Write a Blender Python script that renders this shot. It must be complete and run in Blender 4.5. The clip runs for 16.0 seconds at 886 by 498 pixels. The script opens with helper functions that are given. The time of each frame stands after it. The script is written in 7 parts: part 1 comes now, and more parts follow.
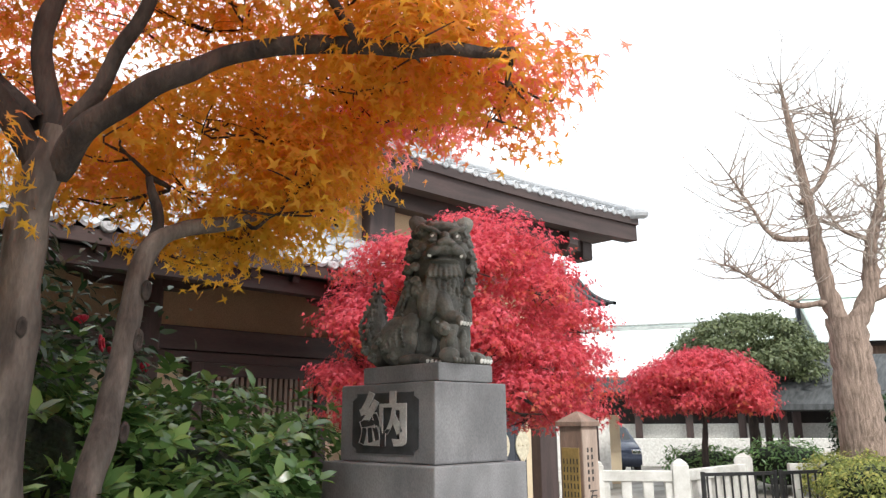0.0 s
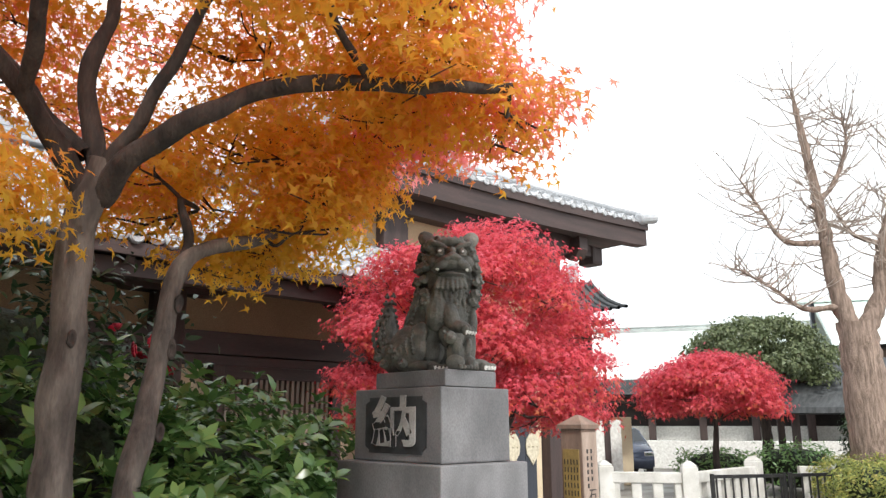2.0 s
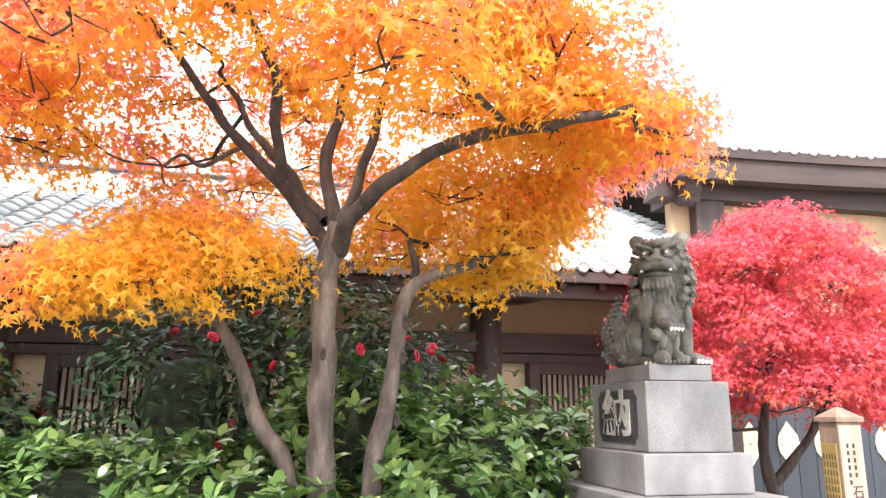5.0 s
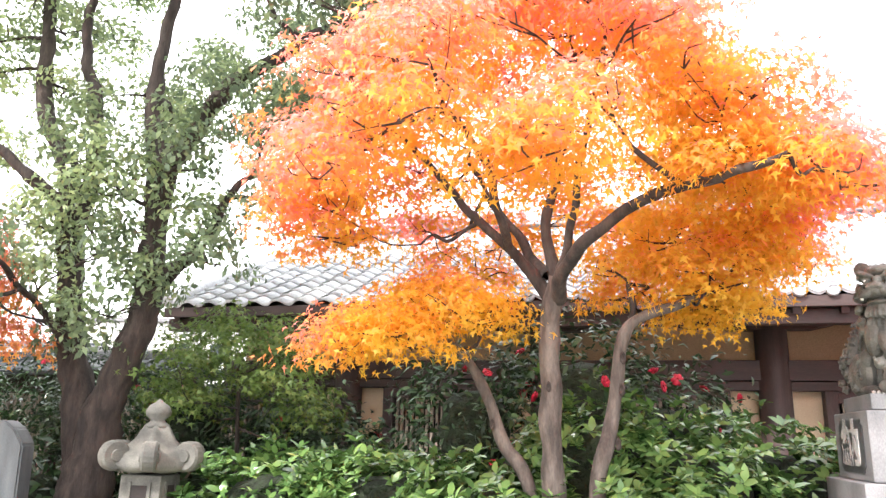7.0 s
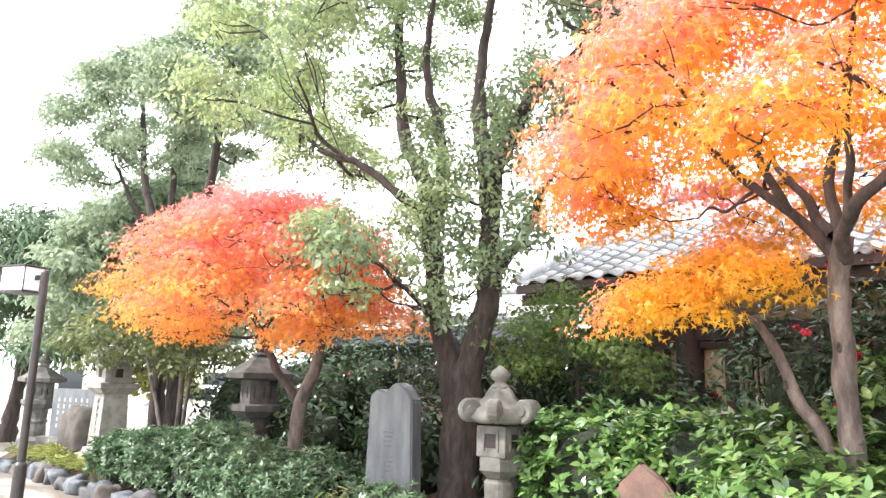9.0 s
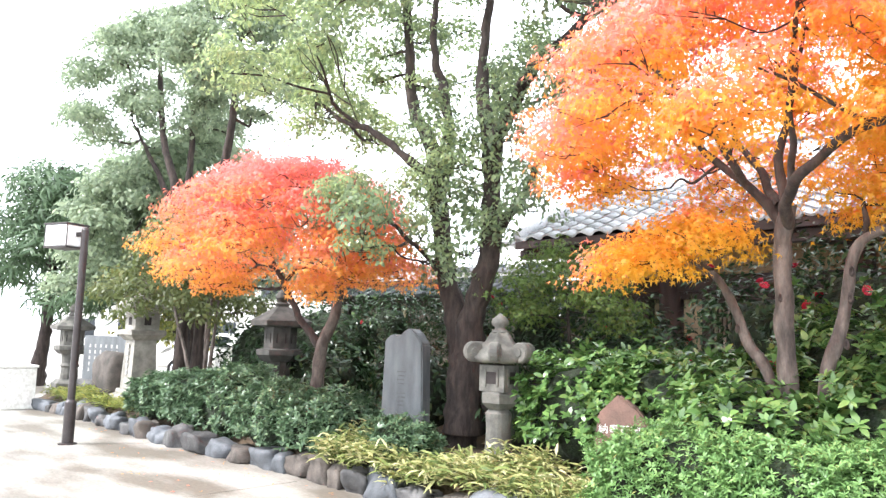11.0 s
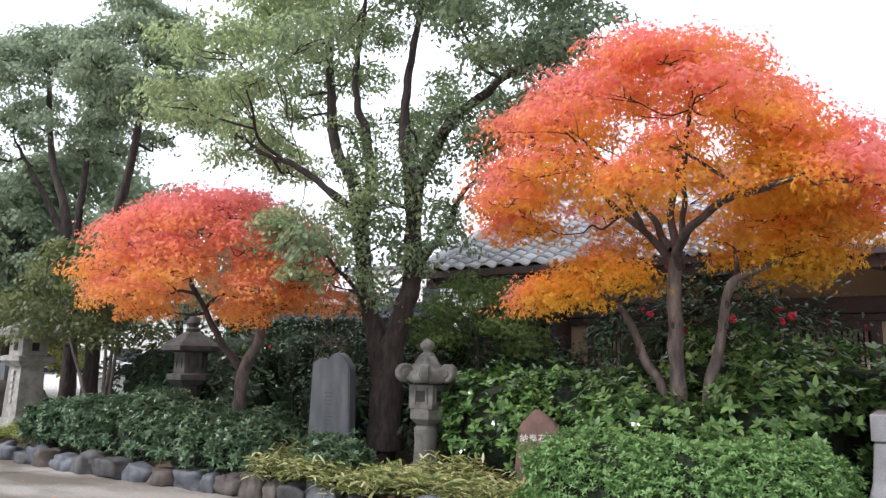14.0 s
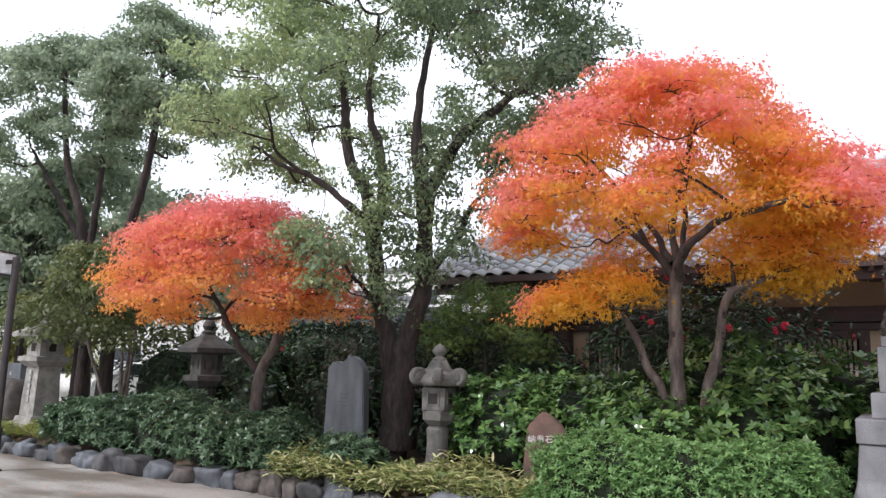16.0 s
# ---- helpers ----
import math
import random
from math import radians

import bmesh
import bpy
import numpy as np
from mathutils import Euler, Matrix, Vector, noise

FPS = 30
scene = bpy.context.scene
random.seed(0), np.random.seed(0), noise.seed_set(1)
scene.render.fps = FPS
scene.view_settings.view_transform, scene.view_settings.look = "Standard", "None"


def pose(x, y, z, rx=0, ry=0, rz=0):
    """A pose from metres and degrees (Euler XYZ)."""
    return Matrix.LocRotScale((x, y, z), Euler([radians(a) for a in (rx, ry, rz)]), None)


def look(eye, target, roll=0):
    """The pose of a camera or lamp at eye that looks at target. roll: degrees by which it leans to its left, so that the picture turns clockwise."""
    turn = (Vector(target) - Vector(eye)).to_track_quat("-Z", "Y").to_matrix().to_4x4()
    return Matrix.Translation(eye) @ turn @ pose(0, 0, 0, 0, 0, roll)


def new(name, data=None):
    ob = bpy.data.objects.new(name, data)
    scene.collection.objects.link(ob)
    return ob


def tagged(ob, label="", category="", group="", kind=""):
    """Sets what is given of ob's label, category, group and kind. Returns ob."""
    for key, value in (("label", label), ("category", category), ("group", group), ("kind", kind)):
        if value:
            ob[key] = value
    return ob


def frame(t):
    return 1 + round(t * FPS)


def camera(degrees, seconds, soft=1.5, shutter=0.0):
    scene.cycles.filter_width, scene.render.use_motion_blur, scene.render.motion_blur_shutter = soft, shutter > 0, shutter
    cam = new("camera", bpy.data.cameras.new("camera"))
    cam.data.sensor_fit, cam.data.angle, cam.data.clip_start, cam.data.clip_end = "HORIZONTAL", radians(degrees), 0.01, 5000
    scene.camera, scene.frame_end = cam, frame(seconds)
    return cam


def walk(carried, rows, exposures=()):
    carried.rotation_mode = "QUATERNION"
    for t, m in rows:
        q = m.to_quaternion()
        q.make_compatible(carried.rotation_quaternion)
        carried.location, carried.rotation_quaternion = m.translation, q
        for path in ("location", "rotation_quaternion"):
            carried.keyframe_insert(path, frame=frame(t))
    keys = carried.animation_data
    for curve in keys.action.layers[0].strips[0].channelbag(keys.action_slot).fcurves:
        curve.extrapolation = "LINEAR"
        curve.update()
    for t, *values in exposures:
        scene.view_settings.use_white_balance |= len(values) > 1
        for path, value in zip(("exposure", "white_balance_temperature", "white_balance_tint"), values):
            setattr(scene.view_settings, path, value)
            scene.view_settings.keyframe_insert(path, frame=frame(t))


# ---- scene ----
cam = camera(62.1, 16.0, soft=1.4)
METRES, EYE, TILT, LEAN, TURN = 6.25, 1.65, 0.0, 0.0, -44.4
ROWS = [
    (0.0, 0.0, 0.0, 0.0, 0.08, 13.21, 0.36),
    (0.5, 0.0013, -0.0291, -0.0011, 1.45, 13.39, 0.22),
    (1.0, 0.0028, -0.042, 0.0004, 1.86, 13.33, 0.16),
    (1.5, 0.0062, -0.0437, 0.001, 1.44, 13.21, -0.05),
    (2.0, 0.0072, -0.0444, 0.0013, 1.22, 13.27, 0.05),
    (2.5, 0.0203, -0.0448, 0.0006, 1.32, 13.08, 0.52),
    (3.0, 0.0551, -0.0453, 0.0007, 3.63, 12.45, 0.76),
    (3.5, 0.0778, -0.0651, -0.0, 7.84, 11.81, 0.99),
    (4.0, 0.1056, -0.0796, 0.0027, 15.19, 11.53, 1.52),
    (4.5, 0.1455, -0.0802, 0.0021, 24.31, 11.76, 0.56),
    (7.0, 0.3591, -0.0946, -0.0032, 58.83, 14.4, -1.47),
    (7.5, 0.3975, -0.0739, -0.0027, 67.27, 13.68, -2.01),
    (8.0, 0.4297, -0.0641, -0.0044, 74.95, 12.43, -1.81),
    (8.5, 0.4644, -0.052, -0.0014, 81.87, 10.71, -1.77),
    (9.0, 0.5017, -0.0296, -0.0004, 88.78, 10.61, -1.56),
    (11.5, 0.678, -0.0594, -0.0092, 88.21, 5.51, -1.49),
    (12.0, 0.7033, -0.0759, -0.0084, 87.42, 4.51, -1.4),
    (12.5, 0.7213, -0.1078, -0.0122, 84.57, 7.4, -1.31),
    (13.0, 0.7434, -0.1303, -0.0121, 80.09, 10.48, -0.57),
    (13.5, 0.7621, -0.1542, -0.01, 78.35, 9.17, -0.77),
    (14.0, 0.7682, -0.1869, -0.0146, 77.62, 8.9, -1.11),
    (14.5, 0.7842, -0.1946, -0.015, 76.62, 7.51, -1.74),
    (15.0, 0.8082, -0.2039, -0.0088, 78.5, 6.14, -2.46),
    (15.5, 0.8229, -0.226, -0.0115, 78.32, 7.96, -2.28),
    (16.0, 0.8325, -0.2352, -0.0105, 77.14, 9.02, -1.51),
]

exposures = [(0.0, -0.3, 6400, 9), (3.6, -0.3, 6400, 9), (4.0, -0.1, 6400, 9), (4.7, 0.8, 6500, 10), (6.8, 1.1, 6500, 13), (9.2, 1.08, 6350, 13), (11.3, 0.91, 6150, 12), (12.0, 0.55, 6150, 12), (12.8, 0.15, 6150, 13), (13.6, -0.2, 6100, 15), (16.0, -0.45, 6050, 16)]
walk(cam, [(t, pose(0, 0, EYE, TILT, LEAN, TURN) @ pose(METRES * x, METRES * y, METRES * z, 90 + pitch, roll, yaw)) for t, x, y, z, yaw, pitch, roll in ROWS], exposures)

# ---- light ----
SUN_ELEV, SUN_TURN = radians(46), radians(208)      # sun in the south-south-west of the plan
world = bpy.data.worlds.new("sky")
scene.world = world
world.use_nodes = True
wn, wl = world.node_tree.nodes, world.node_tree.links
wn.clear()
sky = wn.new("ShaderNodeTexSky")
sky.sky_type, sky.sun_disc = "NISHITA", False
sky.sun_elevation, sky.sun_rotation = SUN_ELEV, SUN_TURN
skyg = wn.new("ShaderNodeBackground")
skyg.inputs[1].default_value = 0.15
wl.new(sky.outputs[0], skyg.inputs[0])
cloud = wn.new("ShaderNodeBackground")
cloud.inputs[0].default_value, cloud.inputs[1].default_value = (0.94, 0.972, 1.0, 1), 2.15
tc, cn, cr, wm, wo = (wn.new(k) for k in ("ShaderNodeTexCoord", "ShaderNodeTexNoise", "ShaderNodeValToRGB", "ShaderNodeMixShader", "ShaderNodeOutputWorld"))
cn.inputs["Scale"].default_value, cn.inputs["Detail"].default_value = 1.6, 5
cr.color_ramp.elements[0].position, cr.color_ramp.elements[0].color = 0.3, (0.72, 0.72, 0.72, 1)
cr.color_ramp.elements[1].position, cr.color_ramp.elements[1].color = 0.5, (1, 1, 1, 1)
wl.new(tc.outputs["Generated"], cn.inputs["Vector"]); wl.new(cn.outputs[0], cr.inputs[0]); wl.new(cr.outputs[0], wm.inputs[0])
wl.new(skyg.outputs[0], wm.inputs[1]); wl.new(cloud.outputs[0], wm.inputs[2]); wl.new(wm.outputs[0], wo.inputs[0])

sun = new("sun", bpy.data.lights.new("sun", "SUN"))
sun.data.energy, sun.data.angle, sun.data.color = 4.2, radians(5), (1, 0.965, 0.91)
sun_way = Vector((math.sin(SUN_TURN) * math.cos(SUN_ELEV), math.cos(SUN_TURN) * math.cos(SUN_ELEV), math.sin(SUN_ELEV)))
sun.matrix_world = look(sun_way * 60, (0, 0, 0))


# ---- materials ----
def material(name, base, second=None, rough=0.7, metal=0.0, scale=6.0, fine=60.0, bump=0.3, depth=0.01, stretch=(1, 1, 1), lo=0.35, hi=0.65, island=0.0, spec=0.5, third=None, pieces=False):
    """Two-scale noise between base and second, a fine speckle, a bump, and where asked a shift from piece to piece."""
    m = bpy.data.materials.new(name)
    m.use_nodes = True
    n, l = m.node_tree.nodes, m.node_tree.links
    b = n["Principled BSDF"]
    b.inputs["Roughness"].default_value, b.inputs["Metallic"].default_value = rough, metal
    b.inputs["Specular IOR Level"].default_value = spec
    second = second or tuple(c * 0.75 for c in base)
    co, mp = n.new("ShaderNodeTexCoord"), n.new("ShaderNodeMapping")
    mp.inputs["Scale"].default_value = stretch
    l.new(co.outputs["Object"], mp.inputs["Vector"])
    big, small = n.new("ShaderNodeTexNoise"), n.new("ShaderNodeTexNoise")
    big.inputs["Scale"].default_value, big.inputs["Detail"].default_value = scale, 6
    small.inputs["Scale"].default_value, small.inputs["Detail"].default_value = fine, 4
    l.new(mp.outputs[0], big.inputs["Vector"]); l.new(mp.outputs[0], small.inputs["Vector"])
    ramp = n.new("ShaderNodeValToRGB")
    ramp.color_ramp.elements[0].position, ramp.color_ramp.elements[0].color = lo, (*second, 1)
    ramp.color_ramp.elements[1].position, ramp.color_ramp.elements[1].color = hi, (*base, 1)
    if third:
        e = ramp.color_ramp.elements.new(hi + 0.12)
        e.color = (*third, 1)
    l.new(big.outputs[0], ramp.inputs[0])
    mul = n.new("ShaderNodeMix")
    mul.data_type, mul.blend_type = "RGBA", "OVERLAY"
    mul.inputs[0].default_value = 0.45
    l.new(ramp.outputs[0], mul.inputs[6]); l.new(small.outputs[0], mul.inputs[7])
    out = mul.outputs[2]
    if island:
        hsv, src, rng = n.new("ShaderNodeHueSaturation"), n.new("ShaderNodeObjectInfo" if pieces else "ShaderNodeNewGeometry"), n.new("ShaderNodeMapRange")
        rng.inputs["To Min"].default_value, rng.inputs["To Max"].default_value = 1 - island, 1 + island
        l.new(src.outputs["Random" if pieces else "Random Per Island"], rng.inputs["Value"])
        l.new(rng.outputs[0], hsv.inputs["Value"]); l.new(out, hsv.inputs["Color"])
        out = hsv.outputs[0]
    l.new(out, b.inputs["Base Color"])
    bp = n.new("ShaderNodeBump")
    bp.inputs["Strength"].default_value, bp.inputs["Distance"].default_value = bump, depth
    add = n.new("ShaderNodeMath"); add.operation = "MULTIPLY_ADD"; add.inputs[1].default_value = 0.35
    l.new(small.outputs[0], add.inputs[0]); l.new(big.outputs[0], add.inputs[2])
    l.new(add.outputs[0], bp.inputs["Height"]); l.new(bp.outputs[0], b.inputs["Normal"])
    return m


def leaf_material(name, stops, rough=0.45, through_light=0.45, spread=0.25, spec=0.35):
    """A thin leaf: pigment by the leaf's own tone (painted sun too on the camphor), some light passing through."""
    m = bpy.data.materials.new(name)
    m.use_nodes = True
    n, l = m.node_tree.nodes, m.node_tree.links
    b, o = n["Principled BSDF"], n["Material Output"]
    b.inputs["Roughness"].default_value, b.inputs["Specular IOR Level"].default_value = rough, spec
    tone, geo = n.new("ShaderNodeAttribute"), n.new("ShaderNodeNewGeometry")
    tone.attribute_name = "tone"
    mix = n.new("ShaderNodeMath"); mix.operation = "MULTIPLY_ADD"; mix.inputs[1].default_value = spread
    l.new(geo.outputs["Random Per Island"], mix.inputs[0]); l.new(tone.outputs["Fac"], mix.inputs[2])
    ramp = n.new("ShaderNodeValToRGB")
    for i, (p, c) in enumerate(stops):
        e = ramp.color_ramp.elements[i] if i < 2 else ramp.color_ramp.elements.new(p)
        e.position, e.color = p, (*c, 1)
    l.new(mix.outputs[0], ramp.inputs[0])
    tr, ms = n.new("ShaderNodeBsdfTranslucent"), n.new("ShaderNodeMixShader")
    ms.inputs[0].default_value = through_light
    l.new(ramp.outputs[0], b.inputs["Base Color"]); l.new(ramp.outputs[0], tr.inputs[0])
    l.new(b.outputs[0], ms.inputs[1]); l.new(tr.outputs[0], ms.inputs[2]); l.new(ms.outputs[0], o.inputs[0])
    return m


CONCRETE = material("pale_paving", (0.345, 0.328, 0.295), (0.15, 0.13, 0.105), rough=0.5, scale=1.1, fine=30, bump=0.3, depth=0.006, lo=0.42, hi=0.6, stretch=(0.5, 1.2, 1))
SLAB = material("pale_slab", (0.62, 0.6, 0.55), (0.45, 0.43, 0.39), rough=0.7, scale=2.0, fine=40, bump=0.2, island=0.08, pieces=True)
SOIL = material("garden_soil", (0.11, 0.075, 0.045), (0.05, 0.035, 0.022), rough=0.95, scale=5, fine=40, bump=0.9, depth=0.04)
GRANITE = material("grey_granite", (0.215, 0.21, 0.213), (0.13, 0.127, 0.13), rough=0.58, scale=4.5, fine=160, bump=0.18, depth=0.004, stretch=(1, 1, 0.6))
STATUE = material("weathered_statue_stone", (0.165, 0.158, 0.135), (0.065, 0.063, 0.056), rough=0.7, scale=9, fine=110, bump=0.5, depth=0.008)
PAINTW = material("white_paint", (0.78, 0.77, 0.73), (0.6, 0.58, 0.54), rough=0.6, scale=14, fine=90, bump=0.1)
BLACKST = material("dark_plaque", (0.03, 0.03, 0.032), (0.055, 0.055, 0.06), rough=0.4, scale=14, fine=120, bump=0.15)
CARVED = material("shallow_carving", (0.1, 0.105, 0.107), (0.07, 0.073, 0.075), rough=0.7, scale=10, fine=120, bump=0.2)
PALEST = material("pale_lantern_stone", (0.34, 0.32, 0.28), (0.18, 0.17, 0.15), rough=0.8, scale=6, fine=110, bump=0.4, depth=0.006)
CARVE = material("bare_carved_stone", (0.42, 0.41, 0.39), (0.3, 0.29, 0.28), rough=0.7, scale=10, fine=150, bump=0.2)
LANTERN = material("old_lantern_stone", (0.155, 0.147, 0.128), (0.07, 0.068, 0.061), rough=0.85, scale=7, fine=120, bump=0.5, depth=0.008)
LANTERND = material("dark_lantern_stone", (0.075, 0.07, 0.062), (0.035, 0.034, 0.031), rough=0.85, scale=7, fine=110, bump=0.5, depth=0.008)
STELE = material("slate_grey_stele", (0.14, 0.15, 0.155), (0.085, 0.09, 0.095), rough=0.55, scale=4, fine=120, bump=0.25, stretch=(2, 2, 0.5))
REDSTONE = material("reddish_stone", (0.2, 0.115, 0.09), (0.12, 0.075, 0.06), rough=0.7, scale=6, fine=90, bump=0.4)
ROCK = material("border_rock", (0.1, 0.097, 0.094), (0.036, 0.035, 0.036), rough=0.8, scale=5, fine=60, bump=0.7, depth=0.02, island=0.45, pieces=True)
ROCKB = material("bluish_rock", (0.125, 0.133, 0.145), (0.062, 0.067, 0.074), rough=0.7, scale=5, fine=70, bump=0.5, depth=0.015, third=(0.18, 0.19, 0.2), island=0.3, pieces=True)
ROCKN = material("brown_rock", (0.12, 0.1, 0.085), (0.05, 0.043, 0.037), rough=0.85, scale=5, fine=70, bump=0.7, depth=0.02, island=0.25, pieces=True)
TIMBER = material("brown_stained_timber", (0.066, 0.04, 0.036), (0.04, 0.025, 0.023), rough=0.6, scale=3, fine=40, bump=0.3, depth=0.004, stretch=(0.4, 3, 3))
TIMBERV = material("brown_stained_post", (0.066, 0.041, 0.037), (0.04, 0.025, 0.023), rough=0.6, scale=3, fine=40, bump=0.3, depth=0.004, stretch=(3, 3, 0.4))
# Dark timber colour, also used where shaded openings are painted on as panels.
DARKIN = material("dark_boards_and_painted_shade", (0.03, 0.022, 0.02), (0.018, 0.014, 0.013), rough=0.85, scale=3, fine=30)
SLAT = material("pale_slat_wood", (0.3, 0.25, 0.2), (0.2, 0.16, 0.13), rough=0.75, scale=4, fine=50, stretch=(4, 4, 0.5), island=0.12, pieces=True)
PLASTER = material("ochre_plaster", (0.45, 0.315, 0.195), (0.37, 0.255, 0.155), rough=0.9, scale=1.2, fine=90, bump=0.15)
CREAM = material("cream_plaster", (0.74, 0.61, 0.42), (0.62, 0.5, 0.34), rough=0.9, scale=1.6, fine=90, bump=0.15)
TILE = material("smoked_roof_tile", (0.49, 0.5, 0.515), (0.36, 0.37, 0.385), rough=0.28, scale=3, fine=40, bump=0.15, island=0.16, pieces=True)
TILES = material("smoked_roof_tile_far", (0.49, 0.5, 0.515), (0.36, 0.37, 0.385), rough=0.28, scale=3, fine=40, bump=0.15, island=0.16)
DOOR = material("blue_grey_door", (0.036, 0.041, 0.054), (0.025, 0.028, 0.037), rough=0.5, scale=2, fine=40, bump=0.15, stretch=(3, 3, 0.5))
BRASS = material("pale_gilt_metal", (0.74, 0.67, 0.52), (0.56, 0.48, 0.34), rough=0.4, metal=0.4, scale=20, fine=90)
IRON = material("black_iron", (0.016, 0.016, 0.018), (0.03, 0.028, 0.027), rough=0.42, metal=0.4, scale=12, fine=80, bump=0.1)
LAMPMET = material("dark_brown_lamp_metal", (0.035, 0.028, 0.028), (0.05, 0.042, 0.04), rough=0.45, metal=0.3, scale=8, fine=60, bump=0.08)
LAMPGL = material("milky_lamp_panel", (0.8, 0.81, 0.8), (0.72, 0.73, 0.72), rough=0.3, scale=4, fine=40, bump=0.02)
SIGNWD = material("weathered_signpost_wood", (0.24, 0.155, 0.115), (0.15, 0.1, 0.075), rough=0.7, scale=3, fine=60, stretch=(5, 5, 0.4))
SIGNFACE = material("pale_signpost_face", (0.38, 0.29, 0.235), (0.29, 0.215, 0.17), rough=0.7, scale=3, fine=60, stretch=(5, 5, 0.4))
INK = material("black_ink", (0.015, 0.013, 0.012), (0.025, 0.02, 0.02), rough=0.6)
YELLOWBD = material("gilt_notice_board", (0.3, 0.2, 0.06), (0.22, 0.15, 0.05), rough=0.6, scale=8, fine=60)
WHITEST = material("white_granite_fence", (0.66, 0.64, 0.6), (0.47, 0.45, 0.41), rough=0.75, scale=3, fine=90, bump=0.2)
BARK = material("grey_brown_bark", (0.15, 0.12, 0.102), (0.055, 0.042, 0.036), rough=0.9, scale=9, fine=60, bump=0.8, depth=0.012, stretch=(1.6, 1.6, 0.5))
BARKD = material("dark_rough_bark", (0.062, 0.045, 0.038), (0.024, 0.018, 0.016), rough=0.95, scale=8, fine=45, bump=1.0, depth=0.02, stretch=(2, 2, 0.5))
BARKP = material("pale_furrowed_bark", (0.34, 0.25, 0.2), (0.16, 0.115, 0.09), rough=0.95, scale=7, fine=40, bump=1.0, depth=0.03, stretch=(3, 3, 0.35))
TWIGP = material("pale_bare_twig", (0.5, 0.43, 0.38), (0.33, 0.27, 0.23), rough=0.9, scale=9, fine=50)
SLATER = material("dull_grey_roof_sheet", (0.1, 0.105, 0.108), (0.06, 0.063, 0.065), rough=0.85, scale=3, fine=30, stretch=(1, 4, 1), spec=0.2)
COPPERD = material("weathered_ridge_copper", (0.42, 0.43, 0.41), (0.3, 0.31, 0.3), rough=0.6, scale=1, fine=10)
COPPER = material("pale_green_copper_roof", (0.74, 0.82, 0.78), (0.66, 0.75, 0.71), rough=0.5, scale=0.5, fine=8, bump=0.05)
CARPAINT = material("dark_blue_car_paint", (0.06, 0.072, 0.11), (0.05, 0.06, 0.095), rough=0.15, metal=0.3, bump=0.0)
RUBBER = material("black_rubber", (0.015, 0.015, 0.015), (0.025, 0.025, 0.025), rough=0.85)
CHROME = material("bright_metal", (0.6, 0.6, 0.62), (0.5, 0.5, 0.52), rough=0.2, metal=1.0, bump=0)
FLOWER = material("crimson_petals", (0.55, 0.01, 0.045), (0.38, 0.005, 0.03), rough=0.5, scale=20, fine=60, island=0.2)
FLOWERW = material("white_petals", (0.8, 0.79, 0.74), (0.7, 0.68, 0.62), rough=0.5, scale=20, fine=60)
# Dark filler core, added to block see-through; the inner shade is its colour.
CORE_G = material("painted_shade_core", (0.022, 0.036, 0.014), (0.012, 0.016, 0.008), rough=0.95, scale=14, fine=50, bump=1.0, depth=0.05)
GLASS = bpy.data.materials.new("dark_window_glass")
GLASS.use_nodes = True
gb = GLASS.node_tree.nodes["Principled BSDF"]
gb.inputs["Base Color"].default_value, gb.inputs["Roughness"].default_value = (0.02, 0.025, 0.03, 1), 0.05

MAPLE_O = leaf_material("orange_maple_leaf", [(0.0, (0.83, 0.54, 0.06)), (0.3, (0.85, 0.46, 0.06)), (0.5, (0.86, 0.37, 0.09)), (0.72, (0.87, 0.29, 0.2)), (1.0, (0.88, 0.33, 0.32))], rough=0.42, spec=0.4, spread=0.22, through_light=0.72)
MAPLE_R = leaf_material("scarlet_maple_leaf", [(0.0, (0.62, 0.17, 0.07)), (0.22, (0.64, 0.085, 0.09)), (0.6, (0.7, 0.095, 0.135)), (1.0, (0.8, 0.21, 0.27))], spread=0.4, through_light=0.45)
MAPLE_V = leaf_material("vermilion_maple_leaf", [(0.0, (0.81, 0.41, 0.06)), (0.3, (0.82, 0.3, 0.11)), (0.6, (0.84, 0.25, 0.2)), (1.0, (0.85, 0.3, 0.3))], spread=0.25, through_light=0.52)
MAPLE_G = leaf_material("green_maple_leaf", [(0.0, (0.075, 0.12, 0.03)), (0.6, (0.13, 0.2, 0.05)), (1.0, (0.23, 0.27, 0.07))], spread=0.5, through_light=0.45)
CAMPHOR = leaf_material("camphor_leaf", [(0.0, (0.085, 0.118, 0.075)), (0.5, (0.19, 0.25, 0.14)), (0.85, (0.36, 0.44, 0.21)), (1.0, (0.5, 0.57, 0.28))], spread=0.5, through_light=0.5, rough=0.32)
DARKTREE = leaf_material("dark_evergreen_leaf", [(0.0, (0.13, 0.175, 0.12)), (0.5, (0.27, 0.335, 0.22)), (1.0, (0.46, 0.53, 0.34))], spread=0.5, through_light=0.55, rough=0.4)
OLIVE = leaf_material("olive_turning_leaf", [(0.0, (0.09, 0.11, 0.045)), (0.5, (0.15, 0.175, 0.06)), (0.8, (0.24, 0.19, 0.07)), (1.0, (0.5, 0.16, 0.13))], spread=0.4, through_light=0.4)
AUCUBA = leaf_material("glossy_laurel_leaf", [(0.0, (0.045, 0.095, 0.03)), (0.5, (0.1, 0.19, 0.055)), (0.9, (0.22, 0.34, 0.1)), (1.0, (0.38, 0.45, 0.13))], spread=0.45, through_light=0.22, rough=0.22, spec=0.6)
